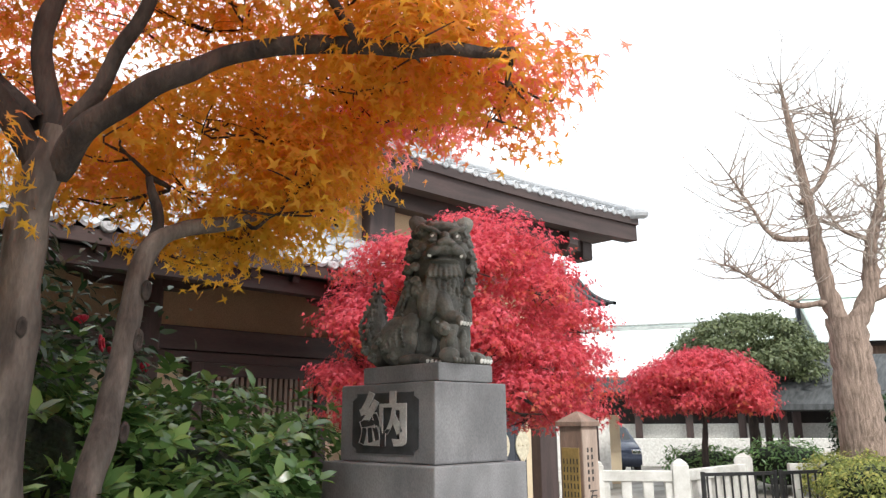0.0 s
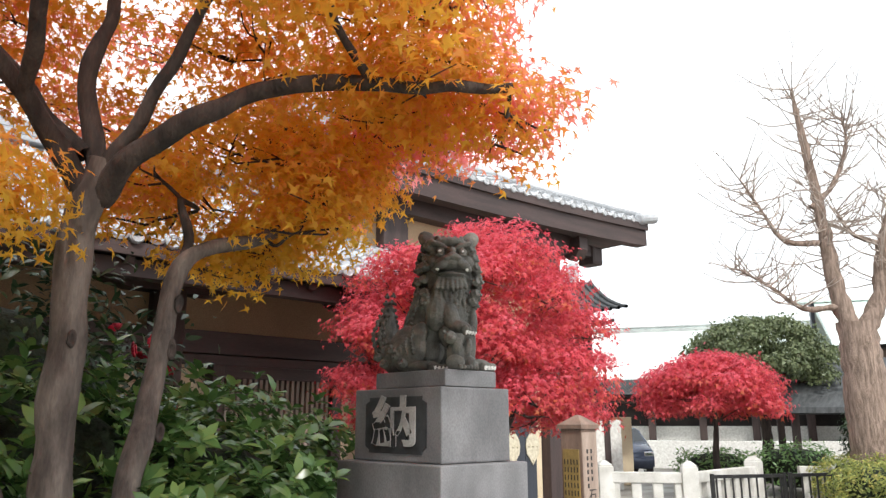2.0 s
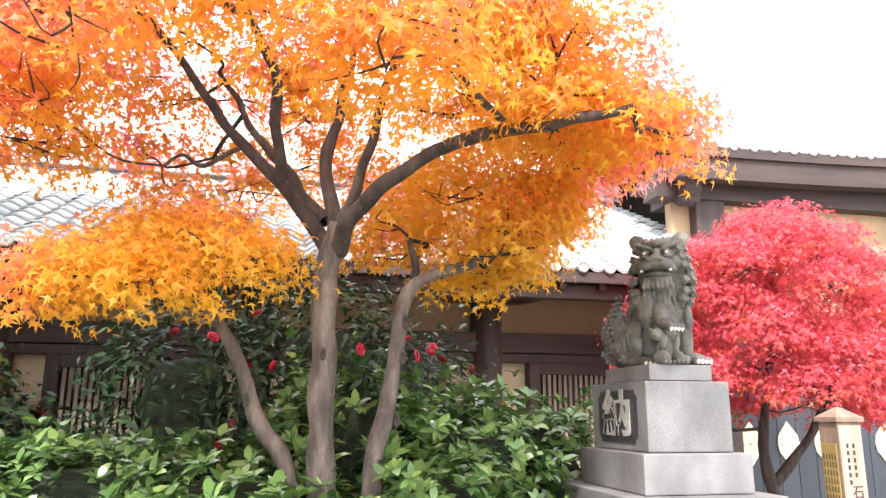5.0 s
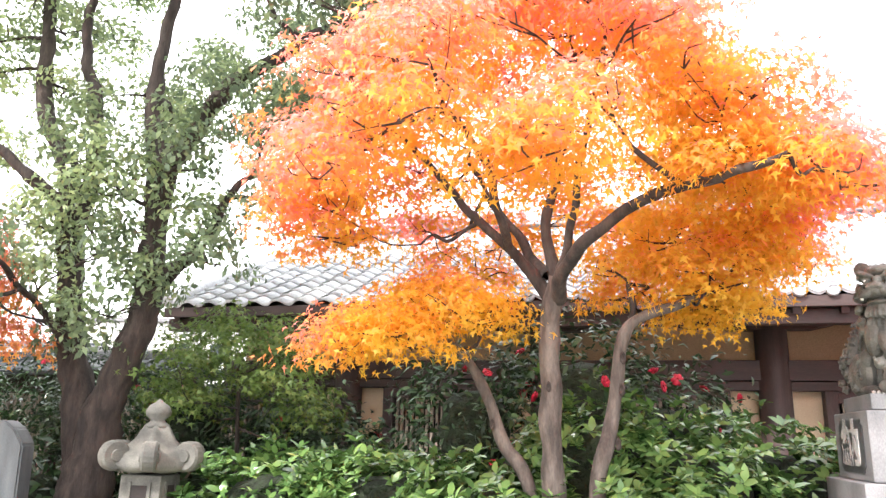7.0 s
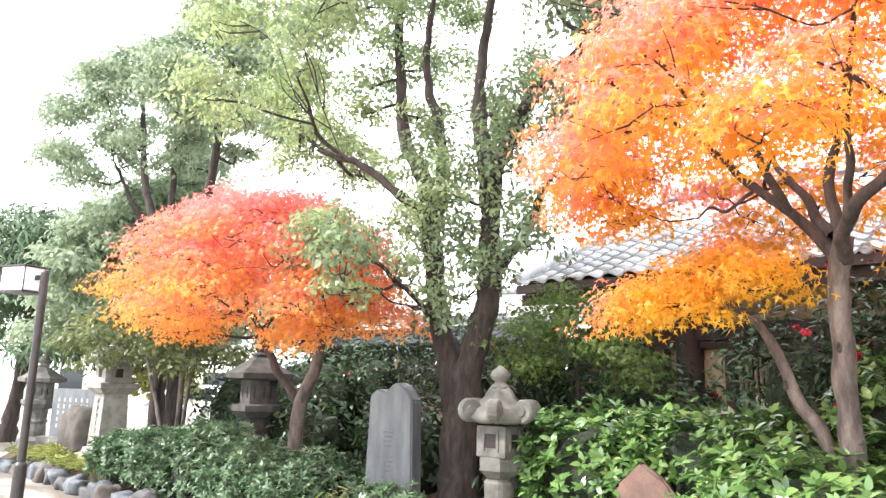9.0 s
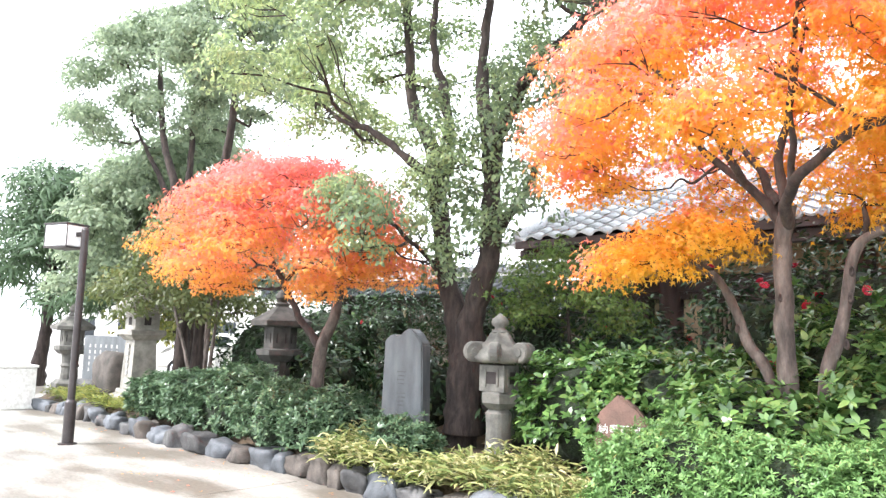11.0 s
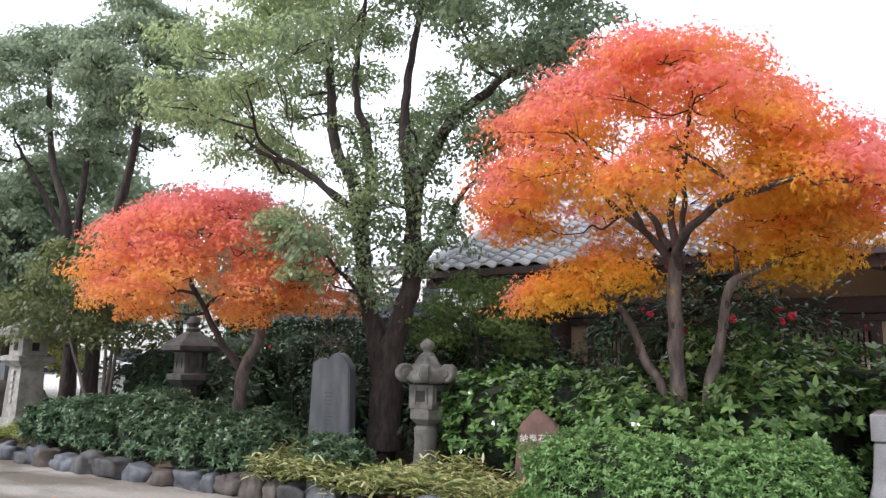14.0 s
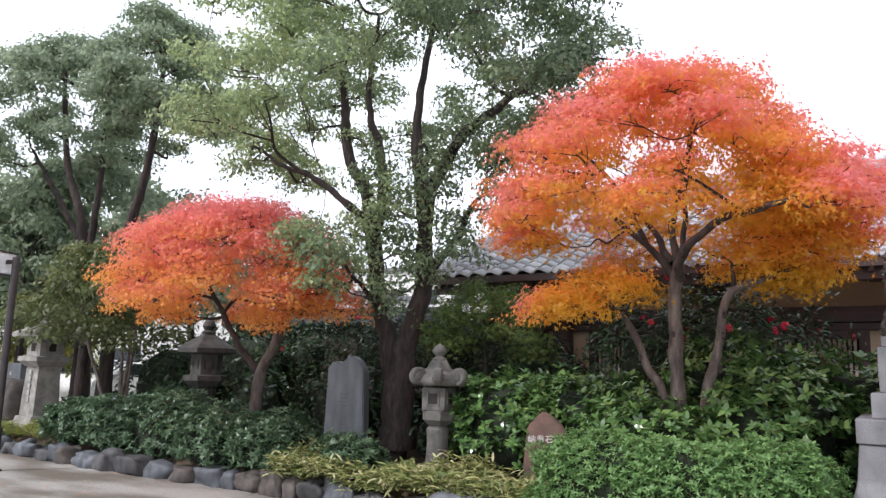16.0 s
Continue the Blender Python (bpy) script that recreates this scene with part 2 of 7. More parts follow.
AZALEA = leaf_material("clipped_azalea_leaf", [(0.0, (0.07, 0.15, 0.046)), (0.5, (0.145, 0.265, 0.085)), (0.93, (0.26, 0.41, 0.14)), (1.0, (0.45, 0.45, 0.16))], spread=0.48, through_light=0.3, rough=0.4)
DAPHNE = leaf_material("dull_blue_green_leaf", [(0.0, (0.038, 0.075, 0.04)), (0.6, (0.1, 0.165, 0.085)), (1.0, (0.23, 0.32, 0.17))], spread=0.5, through_light=0.25, rough=0.35)
CAMELLIA = leaf_material("dark_camellia_leaf", [(0.0, (0.015, 0.033, 0.014)), (0.6, (0.03, 0.063, 0.024)), (1.0, (0.075, 0.12, 0.042))], spread=0.5, through_light=0.12, rough=0.33, spec=0.35)
SASA = leaf_material("yellow_striped_bamboo_leaf", [(0.0, (0.1, 0.15, 0.05)), (0.4, (0.22, 0.27, 0.085)), (0.78, (0.5, 0.48, 0.22)), (1.0, (0.68, 0.64, 0.4))], spread=0.7, through_light=0.35, rough=0.45)
YELLOWB = leaf_material("yellow_green_shrub_leaf", [(0.0, (0.1, 0.14, 0.04)), (0.6, (0.25, 0.28, 0.07)), (1.0, (0.5, 0.44, 0.12))], spread=0.6, through_light=0.35)
HOLLY = leaf_material("dark_olive_holly_leaf", [(0.0, (0.065, 0.085, 0.042)), (0.6, (0.13, 0.16, 0.075)), (1.0, (0.24, 0.265, 0.13))], spread=0.5, through_light=0.25, rough=0.4)
PINE = leaf_material("blue_green_pine_needle", [(0.0, (0.048, 0.088, 0.048)), (1.0, (0.128, 0.192, 0.096))], spread=0.6, through_light=0.2, rough=0.5)


# ---- mesh helpers ----
def part(name, bm, mat, parent=None, label="", smooth=False):
    me = bpy.data.meshes.new(name)
    bm.normal_update()
    bm.to_mesh(me)
    bm.free()
    me.materials.append(mat)
    if smooth:
        me.shade_smooth()
    ob = new(name, me)
    if parent is not None:
        ob.parent = parent
    if label:
        ob["label"] = label
    return ob


def raw(name, verts, faces, mat, parent=None, label="", smooth=False, tone=None):
    """A mesh from arrays: verts (n, 3), faces (m, k), all of k corners."""
    me = bpy.data.meshes.new(name)
    verts, faces = np.asarray(verts, dtype=np.float32), np.asarray(faces, dtype=np.int32)
    m, k = faces.shape
    me.vertices.add(len(verts)); me.loops.add(m * k); me.polygons.add(m)
    me.vertices.foreach_set("co", verts.ravel())
    me.loops.foreach_set("vertex_index", faces.ravel())
    me.polygons.foreach_set("loop_start", np.arange(0, m * k, k, dtype=np.int32))
    me.update(calc_edges=True)
    if tone is not None:
        me.attributes.new("tone", "FLOAT", "POINT").data.foreach_set("value", np.asarray(tone, dtype=np.float32))
    me.materials.append(mat)
    if smooth:
        me.shade_smooth()
    ob = new(name, me)
    if parent is not None:
        ob.parent = parent
    if label:
        ob["label"] = label
    return ob


def thing(name, label, category, group="", kind="", at=(0, 0, 0)):
    ob = new(name)
    ob.location = at
    ob.empty_display_size = 0.1
    return tagged(ob, label, category, group, kind)


def box(bm, x0, x1, y0, y1, z0, z1, bevel=0.0, m=None):
    made = bmesh.ops.create_cube(bm, size=1)["verts"]
    for v in made:
        v.co = Vector((x0 + (v.co.x + 0.5) * (x1 - x0), y0 + (v.co.y + 0.5) * (y1 - y0), z0 + (v.co.z + 0.5) * (z1 - z0)))
    if bevel:
        edges = list({e for v in made for e in v.link_edges})
        made = list({v for f in bmesh.ops.bevel(bm, geom=edges, offset=bevel, segments=2, profile=0.6, affect="EDGES")["faces"] for v in f.verts} | {v for v in made if v.is_valid})
    if m is not None:
        bmesh.ops.transform(bm, matrix=m, verts=made)
    return made


def boxed(name, dims, mat, parent=None, label="", bevel=0.008, m=None):
    bm = bmesh.new()
    box(bm, *dims, bevel=bevel, m=m)
    return part(name, bm, mat, parent, label)


def lathe(bm, profile, sides=16, centre=(0, 0), turn=0.0):
    """A turned body from (radius, height) pairs; with four or six sides a cut one."""
    rings = []
    for r, z in profile:
        rings.append([bm.verts.new((centre[0] + r * math.cos(turn + 2 * math.pi * i / sides), centre[1] + r * math.sin(turn + 2 * math.pi * i / sides), z)) for i in range(sides)])
    for a, b in zip(rings, rings[1:]):
        for i in range(sides):
            bm.faces.new((a[i], a[(i + 1) % sides], b[(i + 1) % sides], b[i]))
    bm.faces.new(rings[0][::-1]); bm.faces.new(rings[-1])
    return [v for r in rings for v in r]


def roughen(bm, amount, scale, verts=None):
    for v in verts or bm.verts:
        v.co += noise.noise_vector(v.co * scale) * amount


def spline(points, n):
    p = [Vector(points[0]) * 2 - Vector(points[1])] + [Vector(q) for q in points] + [Vector(points[-1]) * 2 - Vector(points[-2])]
    out, spans = [], len(p) - 3
    for i in range(n):
        u = i / (n - 1) * spans
        k = min(int(u), spans - 1)
        u -= k
        a, b, c, d = p[k:k + 4]
        out.append(0.5 * ((2 * b) + (c - a) * u + (2 * a - 5 * b + 4 * c - d) * u * u + (3 * b - a - 3 * c + d) * u ** 3))
    return out


class Tubes:
    """Collects tapered tubes into one mesh."""
    def __init__(self, sides=8):
        self.v, self.f, self.sides = [], [], sides

    def add(self, pts, r0, r1, lump=0.0, flare=0.0):
        n, s = len(pts), self.sides
        ref = Vector((0.31, 0.87, 0.38))
        for i, p in enumerate(pts):
            d = (pts[min(i + 1, n - 1)] - pts[max(i - 1, 0)]).normalized()
            a = d.cross(ref).normalized()
            b = d.cross(a)
            u = i / (n - 1)
            r = r0 + (r1 - r0) * u + flare * max(0, 1 - u * 5) ** 2
            for k in range(s):
                w = 2 * math.pi * k / s
                q = p + (a * math.cos(w) + b * math.sin(w)) * r
                if lump:
                    q = q + (a * math.cos(w) + b * math.sin(w)) * r * lump * noise.noise(q * 6.0)
                self.v.append(q[:])
        o = len(self.v) - n * s
        for i in range(n - 1):
            for k in range(s):
                self.f.append((o + i * s + k, o + i * s + (k + 1) % s, o + (i + 1) * s + (k + 1) % s, o + (i + 1) * s + k))

    def make(self, name, mat, parent, label=""):
        return raw(name, self.v, self.f, mat, parent, label, smooth=True)


# leaf shapes: corners of one leaf, its stalk at the origin, and its four-cornered faces
def maple_shape(lobes=5):
    v, f = [(0.42, 0, 0.0)], []
    spread = [-150, -88, 0, 88, 150] if lobes == 5 else [-150, -105, -52, 0, 52, 105, 150]
    long = [0.42, 0.75, 0.95, 0.75, 0.42] if lobes == 5 else [0.36, 0.62, 0.82, 0.95, 0.82, 0.62, 0.36]
    gaps = [-180] + [(a + b) / 2 for a, b in zip(spread, spread[1:])] + [180]
    for g in gaps:
        v.append((0.42 + 0.135 * math.cos(radians(g)), 0.135 * math.sin(radians(g)), 0.03))
    for s, r in zip(spread, long):
        v.append((0.42 + r * 0.62 * math.cos(radians(s)), r * 0.62 * math.sin(radians(s)), -0.1 * r))
    for i in range(lobes):
        f.append((0, 1 + i, 2 + lobes + i, 2 + i))
    return np.array(v), np.array(f)


def leaf_diamond(width=0.5, fold=0.1):
    v = [(0, 0, 0), (0.5, width / 2, fold), (1, 0, -0.06), (0.5, -width / 2, fold)]
    return np.array(v), np.array([(0, 3, 2, 1)])


def long_leaf(width=0.34, fold=0.05, droop=0.15):
    v = [(0, 0, 0), (0.35, width / 2, fold), (0.72, width * 0.36, fold - droop * 0.4), (1, 0, -droop), (0.72, -width * 0.36, fold - droop * 0.4), (0.35, -width / 2, fold)]
    return np.array(v), np.array([(0, 5, 2, 1), (5, 4, 3, 2)])


BROAD = long_leaf(0.46, 0.06, 0.14)
MAPLE5, DIAMOND, LONG, NARROW = maple_shape(5), leaf_diamond(), long_leaf(), long_leaf(0.17, 0.03, 0.25)


def leaves(name, pos, normal, size, shape, mat, parent, tone, rng, label="", axis=None):
    """Leaves as one mesh: each lies across its normal and points to a random side, or along axis."""
    pos, normal = np.asarray(pos), np.asarray(normal)
    n = len(pos)
    normal = normal / np.maximum(np.linalg.norm(normal, axis=1, keepdims=True), 1e-6)
    along = rng.normal(size=(n, 3)) if axis is None else axis
    along = along - normal * np.sum(along * normal, axis=1, keepdims=True)
    along = along / np.maximum(np.linalg.norm(along, axis=1, keepdims=True), 1e-6)
    side = np.cross(normal, along)
    s = np.asarray(size).reshape(n, 1, 1)
    tv, tf = shape
    v = pos[:, None, :] + s * (tv[None, :, 0:1] * along[:, None, :] + tv[None, :, 1:2] * side[:, None, :] + tv[None, :, 2:3] * normal[:, None, :])
    f = tf[None] + (np.arange(n) * len(tv))[:, None, None]
    return raw(name, v.reshape(-1, 3), f.reshape(-1, tf.shape[1]), mat, parent, label, tone=np.repeat(tone, len(tv)))


def pad_points(pads, rng, flat=0.8, spray=9, spread=0.13):
    """Leaves in small drooping sprays over the flattened clumps of a crown, denser towards their upper skins."""
    P, N, K, R, A = [], [], [], [], []
    for i, (cx, cy, cz, rx, ry, rz, n) in enumerate(pads):
        m = max(4, n // spray)
        d = rng.normal(size=(m, 3))
        d /= np.linalg.norm(d, axis=1, keepdims=True)
        d[:, 2] = np.where(d[:, 2] < -0.5, -d[:, 2], d[:, 2])
        r = rng.uniform(0.2, 1.0, m) ** 0.5
        r *= 1 + 0.3 * np.sin(d[:, 0] * 5 + i) * np.cos(d[:, 1] * 4 + 2 * i)
        q = d * r[:, None] * np.array([rx, ry, rz])
        q[:, 2] -= 0.3 * rz * (q[:, 0] ** 2 / rx ** 2 + q[:, 1] ** 2 / ry ** 2)
        q, d = np.repeat(q, spray, axis=0), np.repeat(d, spray, axis=0)
        n = len(q)
        w = rng.uniform(0, 2 * math.pi, n)
        off = np.stack([np.cos(w), np.sin(w), np.zeros(n)], 1) * (spread * rng.uniform(0.1, 1.0, n) ** 0.7 * rng.uniform(0.7, 1.2, n))[:, None]
        off[:, 2] = rng.normal(size=n) * spread * 0.22 - 0.25 * np.linalg.norm(off[:, :2], axis=1)
        q = q + off
        P.append(q + np.array([cx, cy, cz]))
        N.append(d * np.array([0.8, 0.8, 0.5]) + off / spread * 0.6 + np.array([0, 0, flat * 0.65]) + rng.normal(size=(n, 3)) * 0.45)
        A.append(off / spread + d * np.array([0.7, 0.7, 0]) + np.array([0, 0, -0.35]) + rng.normal(size=(n, 3)) * 0.85)
        K.append(np.full(n, i))
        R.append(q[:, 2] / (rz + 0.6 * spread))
    return tuple(np.concatenate(c) for c in (P, N, K, R, A))


def dome_pads(centre, radii, low, count, size, n, rng, inner=0.3, flat=(0.36, 0.58), gaps=()):
    """Clumps spread over a dome, with some inside it, and none within the gaps (x, y, z, reach)."""
    pads = []
    for i in range(count):
        u = (i + 0.5) / count
        h = low + (1 - low) * u
        w = i * 2.39996 + rng.uniform(-0.25, 0.25)
        k = math.sqrt(max(0.0, 1 - max(h, 0) ** 2)) * (rng.uniform(0.45, 0.7) if rng.random() < inner else rng.uniform(0.82, 1.0))
        hh = h * rng.uniform(0.86, 1.0)
        s = size * rng.uniform(0.75, 1.3)
        c = (centre[0] + radii[0] * k * math.cos(w), centre[1] + radii[1] * k * math.sin(w), centre[2] + radii[2] * hh)
        z = s * rng.uniform(*flat)
        if all((Vector(c) - Vector(g[:3])).length > g[3] for g in gaps):
            pads.append((*c, s, s, z, int(n * s * s / size / size)))
    return pads


def tree(name, label, stems, pads, shape, mat, bark, leaf, seed, limb=0.03, tone_at=None, twigs=4, category="tree", flat=0.8, lump=0.25, sides=9, limb_low=0.45, limb_bark=None, spray=9, spread=None):
    """A tree of stems (points, base radius, top radius), limbs out to the clumps, twigs and leaves."""
    rng = np.random.default_rng(seed)
    t = thing(name, label, category)
    knots = []
    for i, (pts, r0, r1) in enumerate(stems):
        trunk = Tubes(sides)
        line = [q + noise.noise_vector(q * 4.5) * (0.014 if pts[0][2] < 0.8 else 0.03) * min(1.0, max(0.0, q.z - 0.6)) for q in spline(pts, 8 * len(pts))]
        trunk.add(line, r0, r1, lump, flare=r0 * 0.5 if pts[0][2] < 0.8 else 0)
        knots += [(q, r0 + (r1 - r0) * j / len(line)) for j, q in enumerate(line) if j > len(line) * limb_low]
        trunk.make("trunk" if pts[0][2] < 0.8 else "bough", bark if pts[0][2] < 0.8 else limb_bark or bark, t)
    twig = Tubes(4)
    first = list(knots)
    for cx, cy, cz, rx, ry, rz, n in sorted(pads, key=lambda p: min((k[0] - Vector(p[:3])).length for k in first)):
        c = Vector((cx, cy, cz - rz * 0.4))
        q, r = min(knots, key=lambda k: (k[0] - c).length + 3.0 * max(0.0, k[0].z - c.z - 0.05))
        d = c - q
        bend = Vector(rng.normal(size=3)) * 0.1 * d.length
        line = spline([q, q + d * 0.35 + bend + Vector((0, 0, -0.06 * d.length)), q + d * 0.7 + bend * 0.4, c], 12)
        rb = min(limb * (0.5 + 0.6 * d.length), r * 0.8)
        limbs = Tubes(6)
        limbs.add(line, rb, max(rb * 0.35, limb * 0.2), 0.2)
        limbs.make("limb", limb_bark or bark, t)
        knots += [(line[i], rb * (1 - 0.6 * i / 11)) for i in (5, 8, 11)]
        for _ in range(twigs):
            w = rng.uniform(0, 2 * math.pi)
            e = c + Vector((math.cos(w) * rx, math.sin(w) * ry, rng.uniform(-0.2, 0.7) * rz)) * rng.uniform(0.4, 0.8)
            s = line[rng.integers(6, 11)]
            twig.add(spline([s, (s + e) * 0.5 + Vector(rng.normal(size=3)) * 0.06, e], 6), limb * 0.32, limb * 0.1)
    if twigs:
        tagged(twig.make("twig", limb_bark or bark, t), kind="stuff")
    P, N, K, R, A = pad_points(pads, rng, flat, spray, spread or leaf * 1.9)
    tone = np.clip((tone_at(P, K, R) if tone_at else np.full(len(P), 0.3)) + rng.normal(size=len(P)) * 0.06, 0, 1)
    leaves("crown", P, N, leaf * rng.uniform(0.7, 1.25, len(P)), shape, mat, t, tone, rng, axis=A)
    return t


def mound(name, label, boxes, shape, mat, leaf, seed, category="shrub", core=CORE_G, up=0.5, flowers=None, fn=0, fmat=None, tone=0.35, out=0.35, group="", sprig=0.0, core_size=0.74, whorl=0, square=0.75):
    """A shrub: rounded bodies (cx, cy, cz, rx, ry, rz, leaves) with leaves standing off their skins, and a dark filler
    core whose colour stands in for the shaded inside.
    """
    rng = np.random.default_rng(seed)
    t = thing(name, label, category, group)
    P, N, A = [], [], []
    V, F = [], []
    for cx, cy, cz, rx, ry, rz, n in boxes:
        d = rng.normal(size=(n, 3))
        if whorl:
            d = np.repeat(d[:n // whorl], whorl, axis=0)
            n = len(d)
        d[:, 2] = np.abs(d[:, 2]) - 0.35
        d /= np.linalg.norm(d, axis=1, keepdims=True)
        e = np.sign(d) * np.abs(d) ** square
        ph = seed * 1.7 + cx
        k = 1 + 0.1 * np.sin(d[:, 0] * 6 + ph) * np.cos(d[:, 1] * 5 + ph * 2) + 0.07 * np.sin(d[:, 2] * 9 + d[:, 0] * 11 + ph) + sprig * (np.repeat(rng.random(n // whorl), whorl) if whorl else rng.random(n)) ** 4
        r = k * (np.repeat(rng.uniform(0.8, 1.02, n // whorl), whorl) + rng.uniform(-0.02, 0.02, n) if whorl else rng.uniform(0.82, 1.04, n))
        P.append(e * r[:, None] * np.array([rx, ry, rz]) + np.array([cx, cy, cz]))
        if whorl:
            # leaves spread like spokes round each shoot's tip, the inner ones steeper
            shoot = d * 0.55 + np.array([0, 0, 0.7]) + np.repeat(rng.normal(size=(n // whorl, 3)) * 0.3, whorl, axis=0)
            shoot /= np.linalg.norm(shoot, axis=1, keepdims=True)
            e1 = np.cross(shoot, np.array([0.3, 0.9, 0.2])); e1 /= np.linalg.norm(e1, axis=1, keepdims=True)
            e2 = np.cross(shoot, e1)
            w = (np.tile(np.arange(whorl), n // whorl) * 2.4 + np.repeat(rng.uniform(0, 6.3, n // whorl), whorl))[:, None]
            spoke = e1 * np.cos(w) + e2 * np.sin(w)
            lift = rng.uniform(0.05, 0.9, (n, 1))
            A.append(spoke + shoot * lift)
            N.append(shoot - spoke * lift + rng.normal(size=(n, 3)) * 0.15)
        else:
            N.append(d * 0.6 + np.array([0, 0, up]) + rng.normal(size=(n, 3)) * 0.4)
            A.append(d * out + rng.normal(size=(n, 3)) * 0.8)
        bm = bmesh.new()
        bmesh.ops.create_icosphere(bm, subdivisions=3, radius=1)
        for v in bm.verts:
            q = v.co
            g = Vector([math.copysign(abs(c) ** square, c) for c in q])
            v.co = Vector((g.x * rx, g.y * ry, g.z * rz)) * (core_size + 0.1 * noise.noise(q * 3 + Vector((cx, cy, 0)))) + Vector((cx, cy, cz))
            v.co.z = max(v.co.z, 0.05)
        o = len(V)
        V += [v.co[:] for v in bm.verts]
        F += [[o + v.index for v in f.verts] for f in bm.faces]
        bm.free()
    raw("shade_core", V, F, core, t, smooth=True)
    P, N, A = np.concatenate(P), np.concatenate(N), np.concatenate(A)
    keep = P[:, 2] > 0.1
    P, N, A = P[keep], N[keep], A[keep]
    leaves("foliage", P, N, leaf * rng.uniform(0.65, 1.3, len(P)), shape, mat, t, np.clip(tone + rng.normal(size=len(P)) * 0.15, 0, 1) * 0.8, rng, axis=A)
    for i in range(fn):
        k = rng.integers(len(P))
        bm = bmesh.new()
        for ring, (cnt, r, lift) in enumerate(((6, 0.042, 0.008), (5, 0.026, 0.022))):
            for j in range(cnt):
                w = 2 * math.pi * (j + 0.5 * ring) / cnt
                vs = bmesh.ops.create_uvsphere(bm, u_segments=6, v_segments=4, radius=0.5)["verts"]
                for v in vs:
                    v.co = Vector((v.co.x * r * 1.1, v.co.y * r * 1.2, v.co.z * r * 0.45 + v.co.x * r * 0.3))
                bmesh.ops.transform(bm, matrix=Matrix.Rotation(w, 4, "Z") @ Matrix.Translation((r * 0.62, 0, lift)), verts=vs)
        q = Vector(N[k] * (1, 1, 0.4)).to_track_quat("Z", "Y").to_matrix().to_4x4()
        bmesh.ops.transform(bm, matrix=Matrix.Translation(Vector(P[k]) + Vector(N[k]).normalized() * 0.03) @ q, verts=bm.verts)
        part("blossom", bm, fmat or FLOWER, t)
    return t


# ---- setting ----
def ground_sheet():
    bm = bmesh.new()
    bmesh.ops.create_grid(bm, x_segments=80, y_segments=80, size=300)
    return tagged(part("ground", bm, CONCRETE), "pale stained concrete forecourt with damp patches", "ground", kind="structure")


ground_sheet()


def garden_bed():
    bm = bmesh.new()
    bmesh.ops.create_grid(bm, x_segments=60, y_segments=18, size=1)
    for v in bm.verts:
        x, y = v.co.x, v.co.y
        v.co = Vector((-6.0 + x * 8.3, 4.35 + y * 2.3, 0.34 + 0.07 * noise.noise(Vector((x * 9, y * 4, 0)))))
        if y < -0.95 or x > 0.97 or x < -0.97:
            v.co.z = -0.05
        elif y < -0.8:
            v.co.z = 0.18
    return tagged(part("garden_bed", bm, SOIL, smooth=True), "raised bed of dark garden soil behind border rocks", "soil", kind="structure")


garden_bed()


def kerb_row():
    t = thing("pavement", "pale stone edging of the walkway across the forecourt", "pavement", kind="structure")
    bm = bmesh.new()
    box(bm, -0.445, 0.445, -0.1, 0.1, -0.06, 0.012, 0.006)
    first = part("edging_slab", bm, SLAB, t)
    first.location = (-20, -1.1, 0)
    for i in range(1, 46):
        o = new("edging_slab", first.data)
        o.parent, o.location = t, (-20 + 0.9 * i, -1.1, 0)
    bm = bmesh.new()
    box(bm, -0.745, 0.745, -0.745, 0.745, -0.06, 0.006, 0.005)
    slab = None
    for i in range(24):
        for j in range(3):
            if slab is None:
                slab = part("paving_slab", bm, SLAB, t)
                o = slab
            else:
                o = new("paving_slab", slab.data)
                o.parent = t
            o.location = (-20 + 1.5 * i, -1.96 - 1.5 * j, 0)


kerb_row()


def paving_joint():
    t = boxed("paving_joint", (-4.14, -4.12, -1.0, 1.75, -0.02, 0.003), CONCRETE, None, bevel=0)
    tagged(t, "pale straight joint line in the concrete forecourt", "joint", kind="structure")


paving_joint()


# ---- long hall with a tiled roof ----
WALL_Y, EAVE_Y, EAVE_Z = 6.4, 5.3, 3.02


def tile_mesh():
    """One S-shaped pan tile: run up the slope is y, its lower lip at y = 0."""
    bm = bmesh.new()
    w, l, n = 0.29, 0.27, 8
    rows = []
    for y, z in ((0, 0.0), (0, 0.03), (l, 0.0)):
        row = []
        for i in range(n + 1):
            u = i / n
            wave = 0.028 * math.cos(2 * math.pi * (u - 0.12)) + (0.012 if u > 0.86 else 0)
            row.append(bm.verts.new(((u - 0.5) * w, y, z + wave)))
        rows.append(row)
    for a, b in zip(rows, rows[1:]):
        for i in range(n):
            bm.faces.new((a[i], a[i + 1], b[i + 1], b[i]))
    me = bpy.data.meshes.new("roof_tile")
    bm.to_mesh(me)
    bm.free()
    me.materials.append(TILE)
    return me


PAN = tile_mesh()
PITCH = 0.28


def end_disc(x, y, z, r, parent):
    bm = bmesh.new()
    lathe(bm, [(r * 0.5, -0.05), (r, -0.05), (r, 0.0), (r * 0.8, 0.012), (r * 0.72, 0.004), (r * 0.3, 0.006), (r * 0.15, 0.012)], 12)
    bmesh.ops.transform(bm, matrix=Matrix.Translation((x, y, z)) @ Matrix.Rotation(radians(90), 4, "X"), verts=bm.verts)
    return part("eave_end_tile", bm, TILE, parent)


